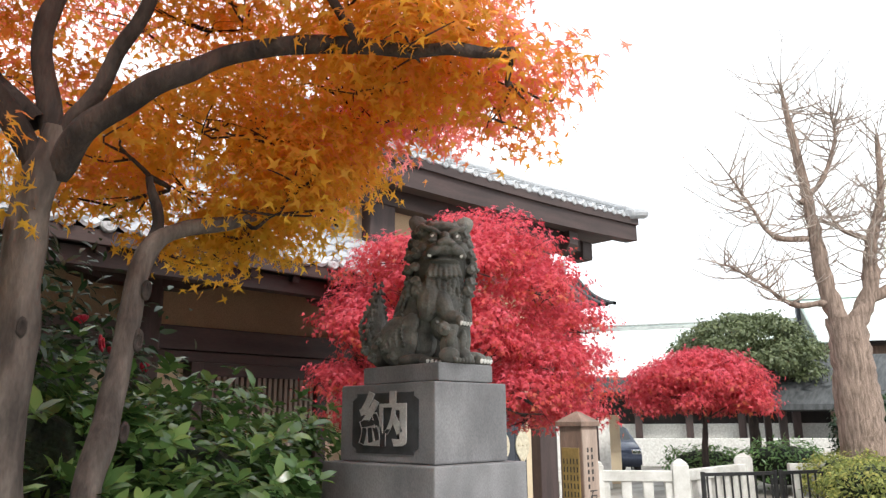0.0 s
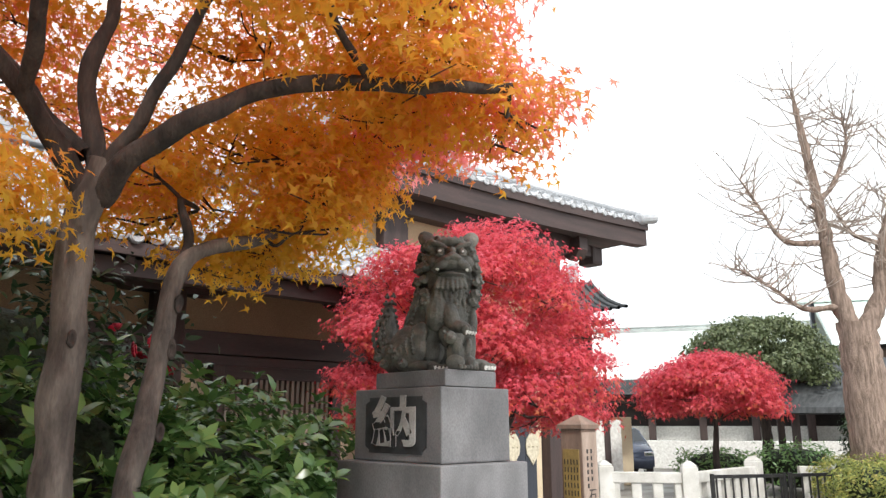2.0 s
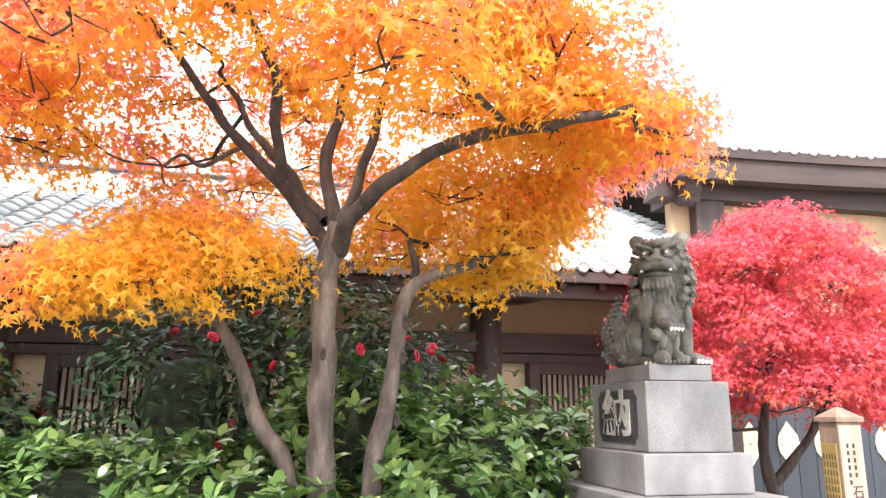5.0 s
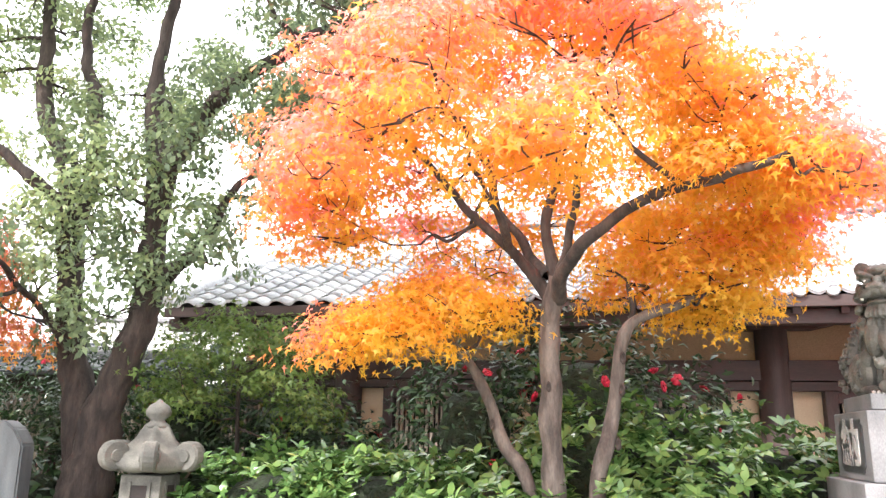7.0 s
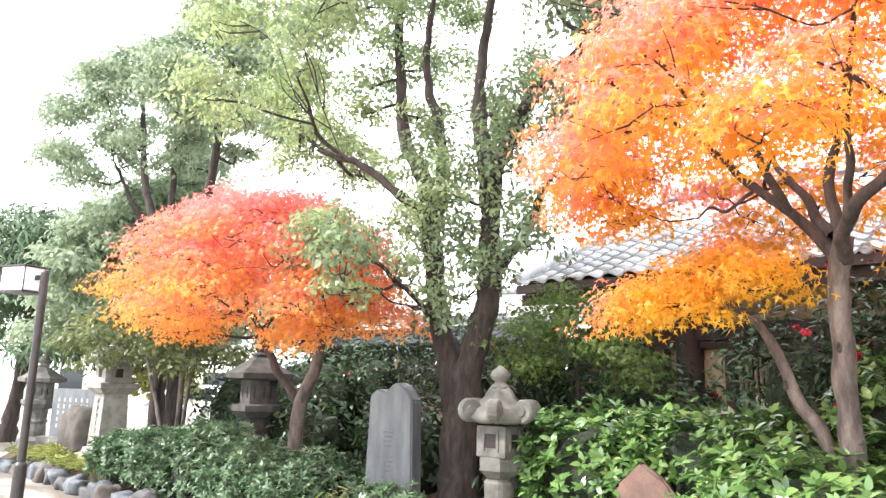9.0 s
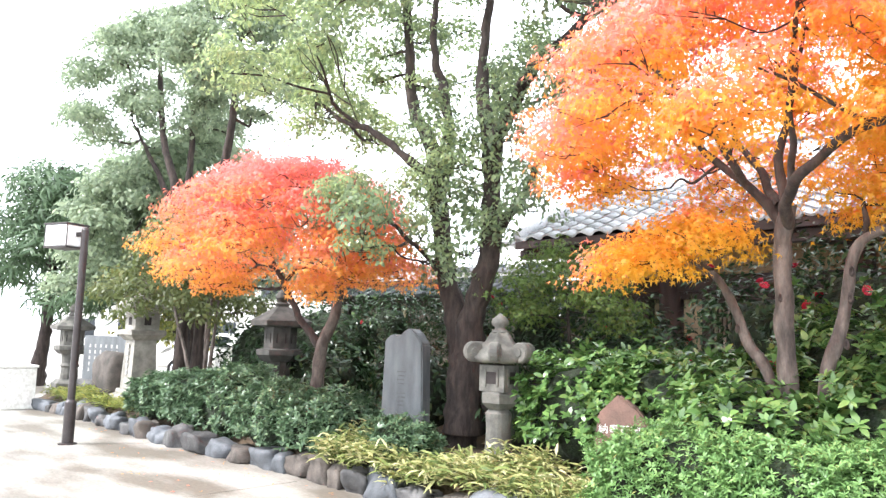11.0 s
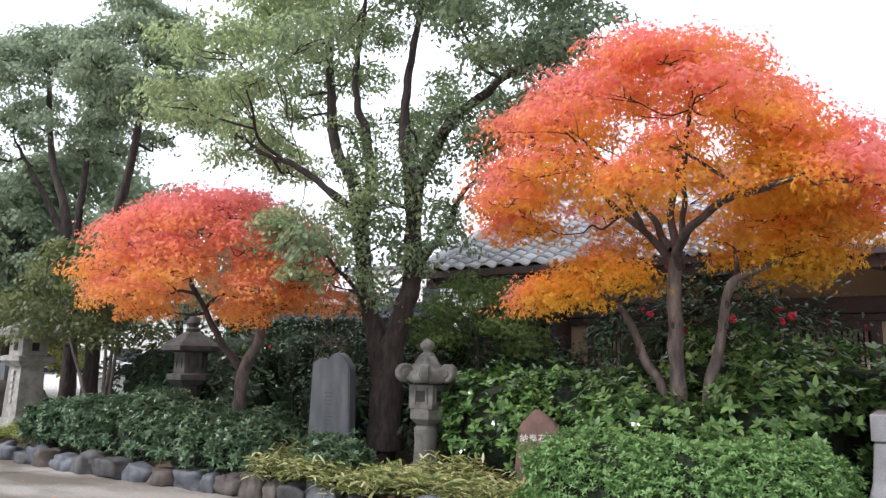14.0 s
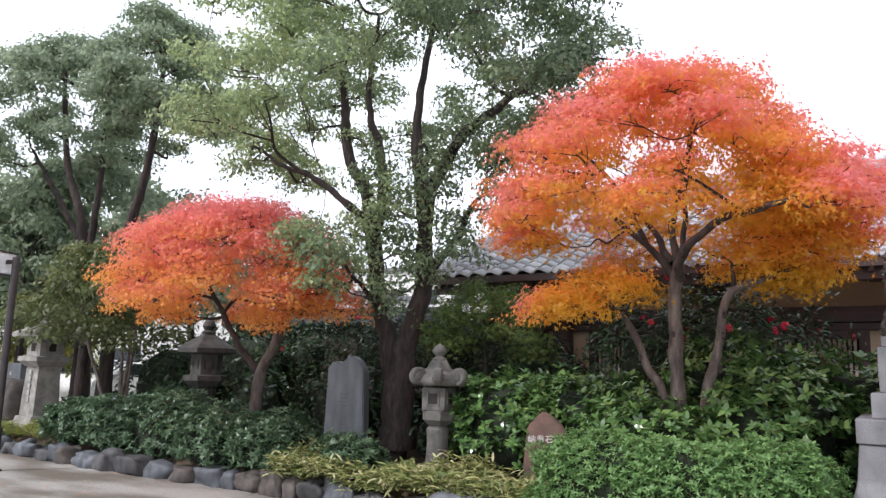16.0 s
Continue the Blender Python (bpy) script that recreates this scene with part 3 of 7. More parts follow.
def tiled_slope(parent, x0, x1, y0, z0, rise, rows, near, lift=lambda x: 0.0, hip=0.0):
    """Courses of pan tiles up from the eave; those in the stretch `near` (x from, x to, courses) are single tiles."""
    slope = Matrix.Rotation(rise, 4, "X")
    V, F = [], []
    src = np.array([v.co[:] for v in PAN.vertices])
    pol = np.array([p.vertices[:] for p in PAN.polygons])
    cols = int((x1 - x0) / PITCH)
    up = Vector((0, math.cos(rise), math.sin(rise)))
    rnd = random.Random(7)
    for j in range(rows):
        for i in range(cols):
            p = Vector((x0 + (i + 0.5) * PITCH, y0, z0 + lift(x0 + (i + 0.5) * PITCH))) + up * (0.235 * j) + Vector((0, 0, rnd.uniform(-0.003, 0.003)))
            if p.x > x1 - hip * j / rows:
                continue
            m = Matrix.Translation(p) @ slope @ Matrix.Rotation(rnd.uniform(-0.012, 0.012), 4, "Z")
            if near[0] <= p.x <= near[1] and j < near[2]:
                o = new("roof_tile", PAN)
                o.parent, o.matrix_local = parent, m
            else:
                a = np.array(m)
                o = len(V) * len(src)
                V.append(src @ a[:3, :3].T + a[:3, 3])
                F.append(pol + o)
    if V:
        tagged(raw("roof_tiles_far", np.concatenate(V), np.concatenate(F), TILES, parent), kind="stuff")
    for i in range(cols):
        if x0 + i * PITCH > near[0] - 1:
            end_disc(x0 + (i + 0.06) * PITCH, y0 - 0.012, z0 + 0.02 + lift(x0 + i * PITCH), 0.062, parent)


def ridge_tiles(parent, x0, x1, y, z, courses=3, w=0.2):
    for k in range(courses):
        boxed("ridge_course", (x0, x1, y - w + 0.035 * k, y + w - 0.035 * k, z + 0.075 * k, z + 0.075 * k + 0.06), TILE, parent, bevel=0.012)
    bm = bmesh.new()
    made = lathe(bm, [(0.085, x0 - 0.04), (0.1, x0), (0.1, x1), (0.085, x1 + 0.04)], 12)
    bmesh.ops.transform(bm, matrix=Matrix.Translation((0, y, z + 0.075 * courses + 0.03)) @ Matrix.Rotation(radians(90), 4, "Y"), verts=made)
    part("ridge_cap", bm, TILE, parent)


def round_post(parent, x, y, z0, z1, r, mat=TIMBERV):
    bm = bmesh.new()
    lathe(bm, [(r * 1.02, z0), (r, z0 + 0.02), (r, z1 - 0.02), (r * 0.97, z1)], 20, (x, y))
    p = part("post", bm, mat, parent, smooth=True)
    p.data.polygons[-1].use_smooth = p.data.polygons[-2].use_smooth = False
    return p


def lattice_bay(t, a, b):
    """Slats between two jambs, over a dark panel painted as the shaded opening."""
    boxed("recess_shade_panel", (a + 0.1, b - 0.1, WALL_Y + 0.02, WALL_Y + 0.097, 1.0, 2.08), DARKIN, t, "dark panel painted as the shaded opening behind lattice", bevel=0)
    for u, v in ((a, a + 0.12), (b - 0.12, b)):
        boxed("window_jamb", (u, v, WALL_Y - 0.07, WALL_Y + 0.1, 0.95, 2.19), TIMBERV, t)
    boxed("window_head", (a + 0.12, b - 0.12, WALL_Y - 0.06, WALL_Y + 0.09, 2.07, 2.19), TIMBER, t)
    bm = bmesh.new()
    box(bm, -0.017, 0.017, -0.02, 0.02, 0.96, 2.07, 0.003)
    slat = part("lattice_slat", bm, SLAT, t)
    for k in range(20):
        o = slat if k == 0 else new("lattice_slat", slat.data)
        o.parent = t
        o.location = (a + 0.17 + k * (b - a - 0.34) / 19, WALL_Y - 0.02, 0)


def lattice_wall():
    """The lower wall that runs on from the hall behind the bed."""
    t = thing("lattice_wall", "low dark timber wall with slatted openings and a narrow tiled cap", "wall")
    x0, x1 = -9.7, -4.2
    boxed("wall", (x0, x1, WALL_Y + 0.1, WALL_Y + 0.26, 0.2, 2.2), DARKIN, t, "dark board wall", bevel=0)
    boxed("sill_beam", (x0, x1, WALL_Y - 0.12, WALL_Y + 0.1, 0.75, 0.95), TIMBER, t)
    boxed("top_beam", (x0, x1, WALL_Y - 0.1, WALL_Y + 0.1, 2.19, 2.32), TIMBER, t)
    for x in (-9.6, -7.75, -5.95, -4.28):
        boxed("square_post", (x - 0.08, x + 0.08, WALL_Y - 0.14, WALL_Y + 0.1, 0.2, 2.19), TIMBERV, t)
    for x in (-9.4, -7.55, -5.72):
        boxed("plaster_pier", (x - 0.1, x + 0.1, WALL_Y + 0.0, WALL_Y + 0.098, 0.95, 2.19), CREAM, t, "cream plaster pier")
    for a in (-9.28, -7.43, -5.6):
        lattice_bay(t, a, a + 1.2)
    for s, nm in ((-1, "front_cap"), (1, "rear_cap")):
        bm = bmesh.new()
        box(bm, x0 - 0.15, x1, 0, 0.5, -0.03, 0.03, 0.008, Matrix.Translation((0, WALL_Y + 0.1, 2.52)) @ Matrix.Rotation(radians(-24 * s), 4, "X") @ Matrix.Diagonal((1, s, 1, 1)))
        bmesh.ops.recalc_face_normals(bm, faces=bm.faces)
        part(nm, bm, SLATER, t)
    for k in range(19):
        x = x0 + k * 0.3
        bm = bmesh.new()
        lathe(bm, [(0.035, 0.0), (0.04, 0.01), (0.04, 0.5)], 8)
        bmesh.ops.transform(bm, matrix=Matrix.Translation((x, WALL_Y - 0.365, 2.335)) @ Matrix.Rotation(radians(-66), 4, "X"), verts=bm.verts)
        part("cap_roll", bm, SLATER, t)
    boxed("cap_ridge", (x0 - 0.15, x1, WALL_Y + 0.02, WALL_Y + 0.18, 2.5, 2.64), SLATER, t, bevel=0.04)
    return t


def hall():
    t = thing("shrine_hall", "long ochre-plastered shrine hall with brown timbers and grey tiled roof", "building")
    x0, x1 = -3.8, 5.4
    boxed("wall", (x0 + 0.2, x1, WALL_Y + 0.08, WALL_Y + 0.28, 2.42, 3.35), PLASTER, t, bevel=0)
    boxed("lower_wall", (x0 + 0.2, x1, WALL_Y + 0.1, WALL_Y + 0.28, 0.2, 2.42), CREAM, t, "cream plaster lower wall", bevel=0)
    boxed("tie_beam", (x0, x1, WALL_Y - 0.1, WALL_Y + 0.06, 2.29, 2.5), TIMBER, t, "long brown tie beam")
    boxed("lower_rail", (x0, x1, WALL_Y - 0.06, WALL_Y + 0.08, 2.19, 2.283), TIMBER, t)
    boxed("wall_plate", (x0, x1, WALL_Y - 0.16, WALL_Y + 0.1, 3.06, 3.26), TIMBER, t)
    boxed("sill_beam", (x0, x1, WALL_Y - 0.12, WALL_Y + 0.1, 0.75, 0.95), TIMBER, t)
    for x in (-2.15, 0.2, 2.58, 4.98):
        round_post(t, x, WALL_Y - 0.01, 0.2, 3.06, 0.165)
        bm = bmesh.new()
        lathe(bm, [(0.075, -0.02), (0.07, 0.0), (0.05, 0.012), (0.045, 0.03), (0.02, 0.042)], 14)
        bmesh.ops.transform(bm, matrix=Matrix.Translation((x, WALL_Y - 0.12, 2.4)) @ Matrix.Rotation(radians(90), 4, "X"), verts=bm.verts)
        part("nail_cover", bm, IRON, t, "dark round metal nail cover")
        # boat-shaped bracket arm carrying the plate
        bm = bmesh.new()
        prof = [(-0.72, 0.0), (-0.72, -0.1), (-0.62, -0.19), (-0.4, -0.24), (0.4, -0.24), (0.62, -0.19), (0.72, -0.1), (0.72, 0.0)]
        a = [bm.verts.new((x + u, WALL_Y - 0.14, 3.06 + v)) for u, v in prof]
        b = [bm.verts.new((x + u, WALL_Y + 0.06, 3.06 + v)) for u, v in prof]
        bm.faces.new(a); bm.faces.new(b[::-1])
        for i in range(8):
            bm.faces.new((a[i], b[i], b[(i + 1) % 8], a[(i + 1) % 8]))
        part("bracket_arm", bm, TIMBER, t)
    for x in (-4.4, -2.15, 0.2, 2.58):
        lattice_bay(t, x + 0.46, x + 1.94)
    # eave boards and rafters
    rise = radians(25)
    boxed("eave_board", (x0 - 0.25, x1 + 0.02, EAVE_Y + 0.02, EAVE_Y + 0.07, EAVE_Z - 0.13, EAVE_Z - 0.02), TIMBER, t)
    boxed("eave_beam", (x0 - 0.25, x1 + 0.02, EAVE_Y + 0.14, EAVE_Y + 0.28, EAVE_Z - 0.27, EAVE_Z - 0.13), TIMBER, t)
    for k in range(23):
        x = x0 - 0.1 + k * 0.41
        bm = bmesh.new()
        box(bm, x - 0.035, x + 0.035, 0, 1.5, -0.09, 0.0, 0.004, Matrix.Translation((0, EAVE_Y + 0.06, EAVE_Z - 0.1)) @ Matrix.Rotation(rise * 0.55, 4, "X"))
        part("rafter", bm, TIMBER, t)
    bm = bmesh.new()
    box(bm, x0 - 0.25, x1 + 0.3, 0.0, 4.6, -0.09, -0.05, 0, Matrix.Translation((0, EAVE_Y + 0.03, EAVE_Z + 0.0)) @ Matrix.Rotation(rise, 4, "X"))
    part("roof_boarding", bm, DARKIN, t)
    bm = bmesh.new()
    box(bm, x0 - 0.25, x1 + 0.3, 0.0, 4.6, -0.09, -0.05, 0, Matrix.Translation((0, EAVE_Y + 8.2, EAVE_Z)) @ Matrix.Rotation(math.pi, 4, "Z") @ Matrix.Rotation(rise, 4, "X") @ Matrix.Translation((-(x0 + x1 - 0.2), 0, 0)))
    part("rear_roof", bm, TILES, t, "rear roof slope")
    boxed("gable_wall", (x0 + 0.2, x0 + 0.4, WALL_Y + 0.28, WALL_Y + 5.8, 0.2, 3.35), PLASTER, t, bevel=0)
    boxed("rear_wall", (x0 + 0.2, x1, WALL_Y + 5.8, WALL_Y + 6.0, 0.2, 3.35), PLASTER, t, bevel=0)
    tiled_slope(t, x0 - 0.25, x1 + 0.2, EAVE_Y, EAVE_Z, rise, 19, (-1.0, 5.5, 13))
    ridge_tiles(t, x0 - 0.2, x1 + 0.2, EAVE_Y + 4.1, EAVE_Z + 1.93)
    # round verge tiles along the open end, and the plastered gable under them
    bm = bmesh.new()
    lathe(bm, [(0.07, 0.0), (0.085, 0.02), (0.085, 4.5), (0.07, 4.52)], 10)
    bmesh.ops.transform(bm, matrix=Matrix.Translation((x0 - 0.22, EAVE_Y, EAVE_Z + 0.05)) @ Matrix.Rotation(rise - math.pi / 2, 4, "X"), verts=bm.verts)
    part("verge_roll", bm, TILES, t, smooth=True)
    return t


hall()
lattice_wall()


# ---- gate with higher roof ----
def gate():
    t = thing("shrine_gate", "tall shrine gate with dark double doors under a grey tiled roof", "gate building")
    y, ey, ez = 6.95, 6.4, 4.86
    x0, x1 = 5.0, 11.0
    for x in (5.65, 8.82):
        bm = bmesh.new()
        box(bm, x - 0.2, x + 0.2, y - 0.12, y + 0.2, 0.0, 4.45, 0.015)
        part("gate_post", bm, TIMBERV, t)
        boxed("post_foot", (x - 0.26, x + 0.26, y - 0.2, y + 0.27, 0.0, 0.18), GRANITE, t, "granite post footing")
    boxed("upper_wall", (5.2, 9.0, y + 0.05, y + 0.2, 2.65, 4.55), PLASTER, t, bevel=0)
    boxed("side_strip", (8.42, 8.6, y + 0.03, y + 0.15, 0.1, 4.3), CREAM, t, "cream plaster strip", bevel=0)
    boxed("lintel", (5.2, 9.35, y - 0.1, y + 0.16, 2.4, 2.7), TIMBER, t)
    boxed("head_beam", (4.9, 9.5, y - 0.16, y + 0.2, 4.3, 4.6), TIMBER, t)
    boxed("brace_beam", (5.2, 9.2, y - 0.05, y + 0.12, 3.55, 3.72), TIMBER, t)
    for a, b in ((5.87, 7.135), (7.15, 8.41)):
        d = boxed("door_leaf", (a, b, y - 0.02, y + 0.06, 0.12, 2.4), DOOR, t, "blue-grey painted plank door leaf")
        for k in range(5):
            xx = a + (b - a) * (k + 0.5) / 5
            boxed("door_plank", (xx - (b - a) / 10 + 0.004, xx + (b - a) / 10 - 0.004, y - 0.034, y - 0.021, 0.13, 2.39), DOOR, d, bevel=0.003)
        for xx in (a + 0.12, (a + b) / 2, b - 0.12) if a < 7 else (a + 0.12, (a + b) / 2 + 0.1, b - 0.1):
            bm = bmesh.new()
            pts = [(0.0, 0.26), (0.07, 0.17), (0.13, 0.1), (0.15, 0.0), (0.13, -0.1), (0.07, -0.17), (0.0, -0.26), (-0.07, -0.17), (-0.13, -0.1), (-0.15, 0.0), (-0.13, 0.1), (-0.07, 0.17)]
            f = bm.faces.new([bm.verts.new((xx + u, y - 0.037, 1.32 + v)) for u, v in pts])
            top = bmesh.ops.extrude_face_region(bm, geom=[f])["geom"]
            bmesh.ops.translate(bm, vec=(0, -0.014, 0), verts=[g for g in top if isinstance(g, bmesh.types.BMVert)])
            for sx, sz in ((0, 0.19), (0.09, 0), (-0.09, 0), (0, -0.19), (0, 0)):
                s = bmesh.ops.create_icosphere(bm, subdivisions=1, radius=0.018)["verts"]
                bmesh.ops.translate(bm, vec=(xx + sx, y - 0.052, 1.32 + sz), verts=s)
            part("door_ornament", bm, BRASS, d, "pale gilt diamond-shaped door ornament")
    # upturned barge eave
    rise = radians(27)
    n = 12

    def lift(x):
        return 0.2 * max(0.0, (x - x0) / (x1 - x0)) ** 2
    for nm, dz0, dz1, dy0, dy1 in (("eave_board", -0.13, -0.01, 0.0, 0.12), ("eave_beam", -0.4, -0.128, 0.05, 0.26), ("soffit", -0.3, -0.2, 0.262, 1.3)):
        bm = bmesh.new()
        rings = []
        for i in range(n + 1):
            x = x0 + (x1 - x0) * i / n
            rings.append([bm.verts.new((x, ey + q, ez + lift(x) + r)) for q, r in ((dy0, dz0), (dy1, dz0), (dy1, dz1), (dy0, dz1))])
        for a, b in zip(rings, rings[1:]):
            for k in range(4):
                bm.faces.new((a[k], a[(k + 1) % 4], b[(k + 1) % 4], b[k]))
        bm.faces.new(rings[0]); bm.faces.new(rings[-1][::-1])
        part(nm, bm, TIMBER, t)
    for x in (9.35, 5.3):
        bm = bmesh.new()
        prof = [(-0.9, 0.0), (0.9, 0.0), (0.9, -0.2), (0.72, -0.34), (0.6, -0.28), (0.45, -0.36), (0.2, -0.26), (-0.9, -0.26)]
        a = [bm.verts.new((x - 0.11, y - 0.1 - v * 0.5 + 0.2, 4.56 + w)) for v, w in prof]
        b = [bm.verts.new((x + 0.11, y - 0.1 - v * 0.5 + 0.2, 4.56 + w)) for v, w in prof]
        bm.faces.new(a); bm.faces.new(b[::-1])
        for i in range(8):
            bm.faces.new((a[i], a[(i + 1) % 8], b[(i + 1) % 8], b[i]))
        part("bracket", bm, TIMBER, t)
    bm = bmesh.new()
    box(bm, 9.0, 10.15, y - 0.1, y + 0.14, 4.36, 4.56, 0.01)
    box(bm, 9.9, 10.18, y - 0.14, y + 0.18, 4.24, 4.55, 0.04)
    part("projecting_beam", bm, TIMBER, t)
    bm = bmesh.new()
    for m in (Matrix.Translation((0, ey + 0.03, ez - 0.05)), Matrix.Translation((0, ey + 5.13, ez - 0.05)) @ Matrix.Diagonal((1, -1, 1, 1))):
        quad = [bm.verts.new(m @ Vector(q)) for q in ((x0, 0, 0), (x1, 0, 0.1), (8.8, 2.55, 1.28), (x0, 2.55, 1.28))]
        bm.faces.new(quad)
    bmesh.ops.solidify(bm, geom=list(bm.faces), thickness=0.04)
    part("roof_boarding", bm, DARKIN, t)
    tiled_slope(t, x0 - 0.1, x1, ey, ez, rise, 12, (5.5, 11, 12), lift, 2.1)
    ridge_tiles(t, x0, 8.9, ey + 2.55, ez + 1.25, 4)
    hip = Tubes(10)
    hip.add(spline([(8.9, ey + 2.5, ez + 1.42), (9.9, ey + 1.3, ez + 0.85), (10.95, ey + 0.05, ez + 0.34)], 14), 0.1, 0.085)
    hip.make("hip_roll", TILES, t)
    for dy in (0.0, 0.28):
        end_disc(x1 - 0.02, ey - 0.03 + dy, ez + 0.27 + dy * 0.4, 0.09, t)
    bm = bmesh.new()
    lathe(bm, [(0.07, 0), (0.1, 0.02), (0.1, 0.5), (0.06, 0.56)], 12)
    bmesh.ops.transform(bm, matrix=Matrix.Translation((x1 - 0.3, ey, ez + 0.22)) @ Matrix.Rotation(radians(78), 4, "Y"), verts=bm.verts)
    part("corner_tile", bm, TILE, t)
    return t


gate()


# ---- guardian lion and its pedestal ----
def pedestal():
    t = thing("statue_pedestal", "stepped grey granite pedestal with a black inscribed plaque", "pedestal")
    cx, cy = 2.63, 2.845
    for nm, rx, ry, z0, z1 in (("cap_block", 0.25, 0.355, 1.46, 1.835), ("middle_step", 0.315, 0.42, 1.25, 1.457), ("lower_step", 0.43, 0.535, 1.05, 1.247)):
        boxed(nm, (cx - rx, cx + rx, cy - ry, cy + ry, z0, z1), GRANITE, t, bevel=0.008)
    bm = bmesh.new()
    lathe(bm, [(0.9, 0.0), (0.62, 0.75), (0.585, 1.047)], 4, (cx, cy), math.pi / 4)
    for v in bm.verts:
        v.co.y += 0.1 * (1 if v.co.y > cy else -1)
    bmesh.ops.bevel(bm, geom=list(bm.edges), offset=0.01, segments=1, affect="EDGES")
    part("battered_base", bm, GRANITE, t)
    # black plaque with chamfered corners on the face toward the walkway
    bm = bmesh.new()
    w, h, c = 0.25, 0.145, 0.035
    pts = [(-w + c, -h), (w - c, -h), (w - c, -h + c * 0.5), (w, -h + c), (w, h - c), (w - c, h - c * 0.5), (w - c, h), (-w + c, h), (-w + c, h - c * 0.5), (-w, h - c), (-w, -h + c), (-w + c, -h + c * 0.5)]
    f = bm.faces.new([bm.verts.new((cx - 0.2515, cy - u, 1.645 + v)) for u, v in pts])
    top = bmesh.ops.extrude_face_region(bm, geom=[f])["geom"]
    bmesh.ops.translate(bm, vec=(-0.004, 0, 0), verts=[g for g in top if isinstance(g, bmesh.types.BMVert)])
    bmesh.ops.recalc_face_normals(bm, faces=bm.faces)
    pl = part("plaque", bm, BLACKST, t, "sunken black plaque with chamfered corners")
    written("\u7d0d", 0.27, CARVE, pl, Matrix.Translation((cx - 0.257, cy, 1.645)) @ Matrix.Rotation(radians(-90), 4, "Z") @ Matrix.Rotation(radians(90), 4, "X") @ Matrix.Diagonal((1.4, 1, 1, 1)), "carved character in bare stone", 0.004, offset=0.007)
    return t


def written(text, size, mat, parent, m, label, depth=0.002, offset=0.0, name="lettering"):
    cu = bpy.data.curves.new(name, "FONT")
    cu.body, cu.size, cu.extrude, cu.offset = text, size, depth, offset
    cu.align_x, cu.align_y = "CENTER", "CENTER"
    tmp = bpy.data.objects.new(name, cu)
    scene.collection.objects.link(tmp)
    me = bpy.data.meshes.new_from_object(tmp.evaluated_get(bpy.context.evaluated_depsgraph_get()))
    bpy.data.objects.remove(tmp)
    me.materials.clear()
    me.materials.append(mat)
    ob = new(name, me)
    ob.parent, ob.matrix_local = parent, m
    ob["label"] = label
    return ob


pedestal()


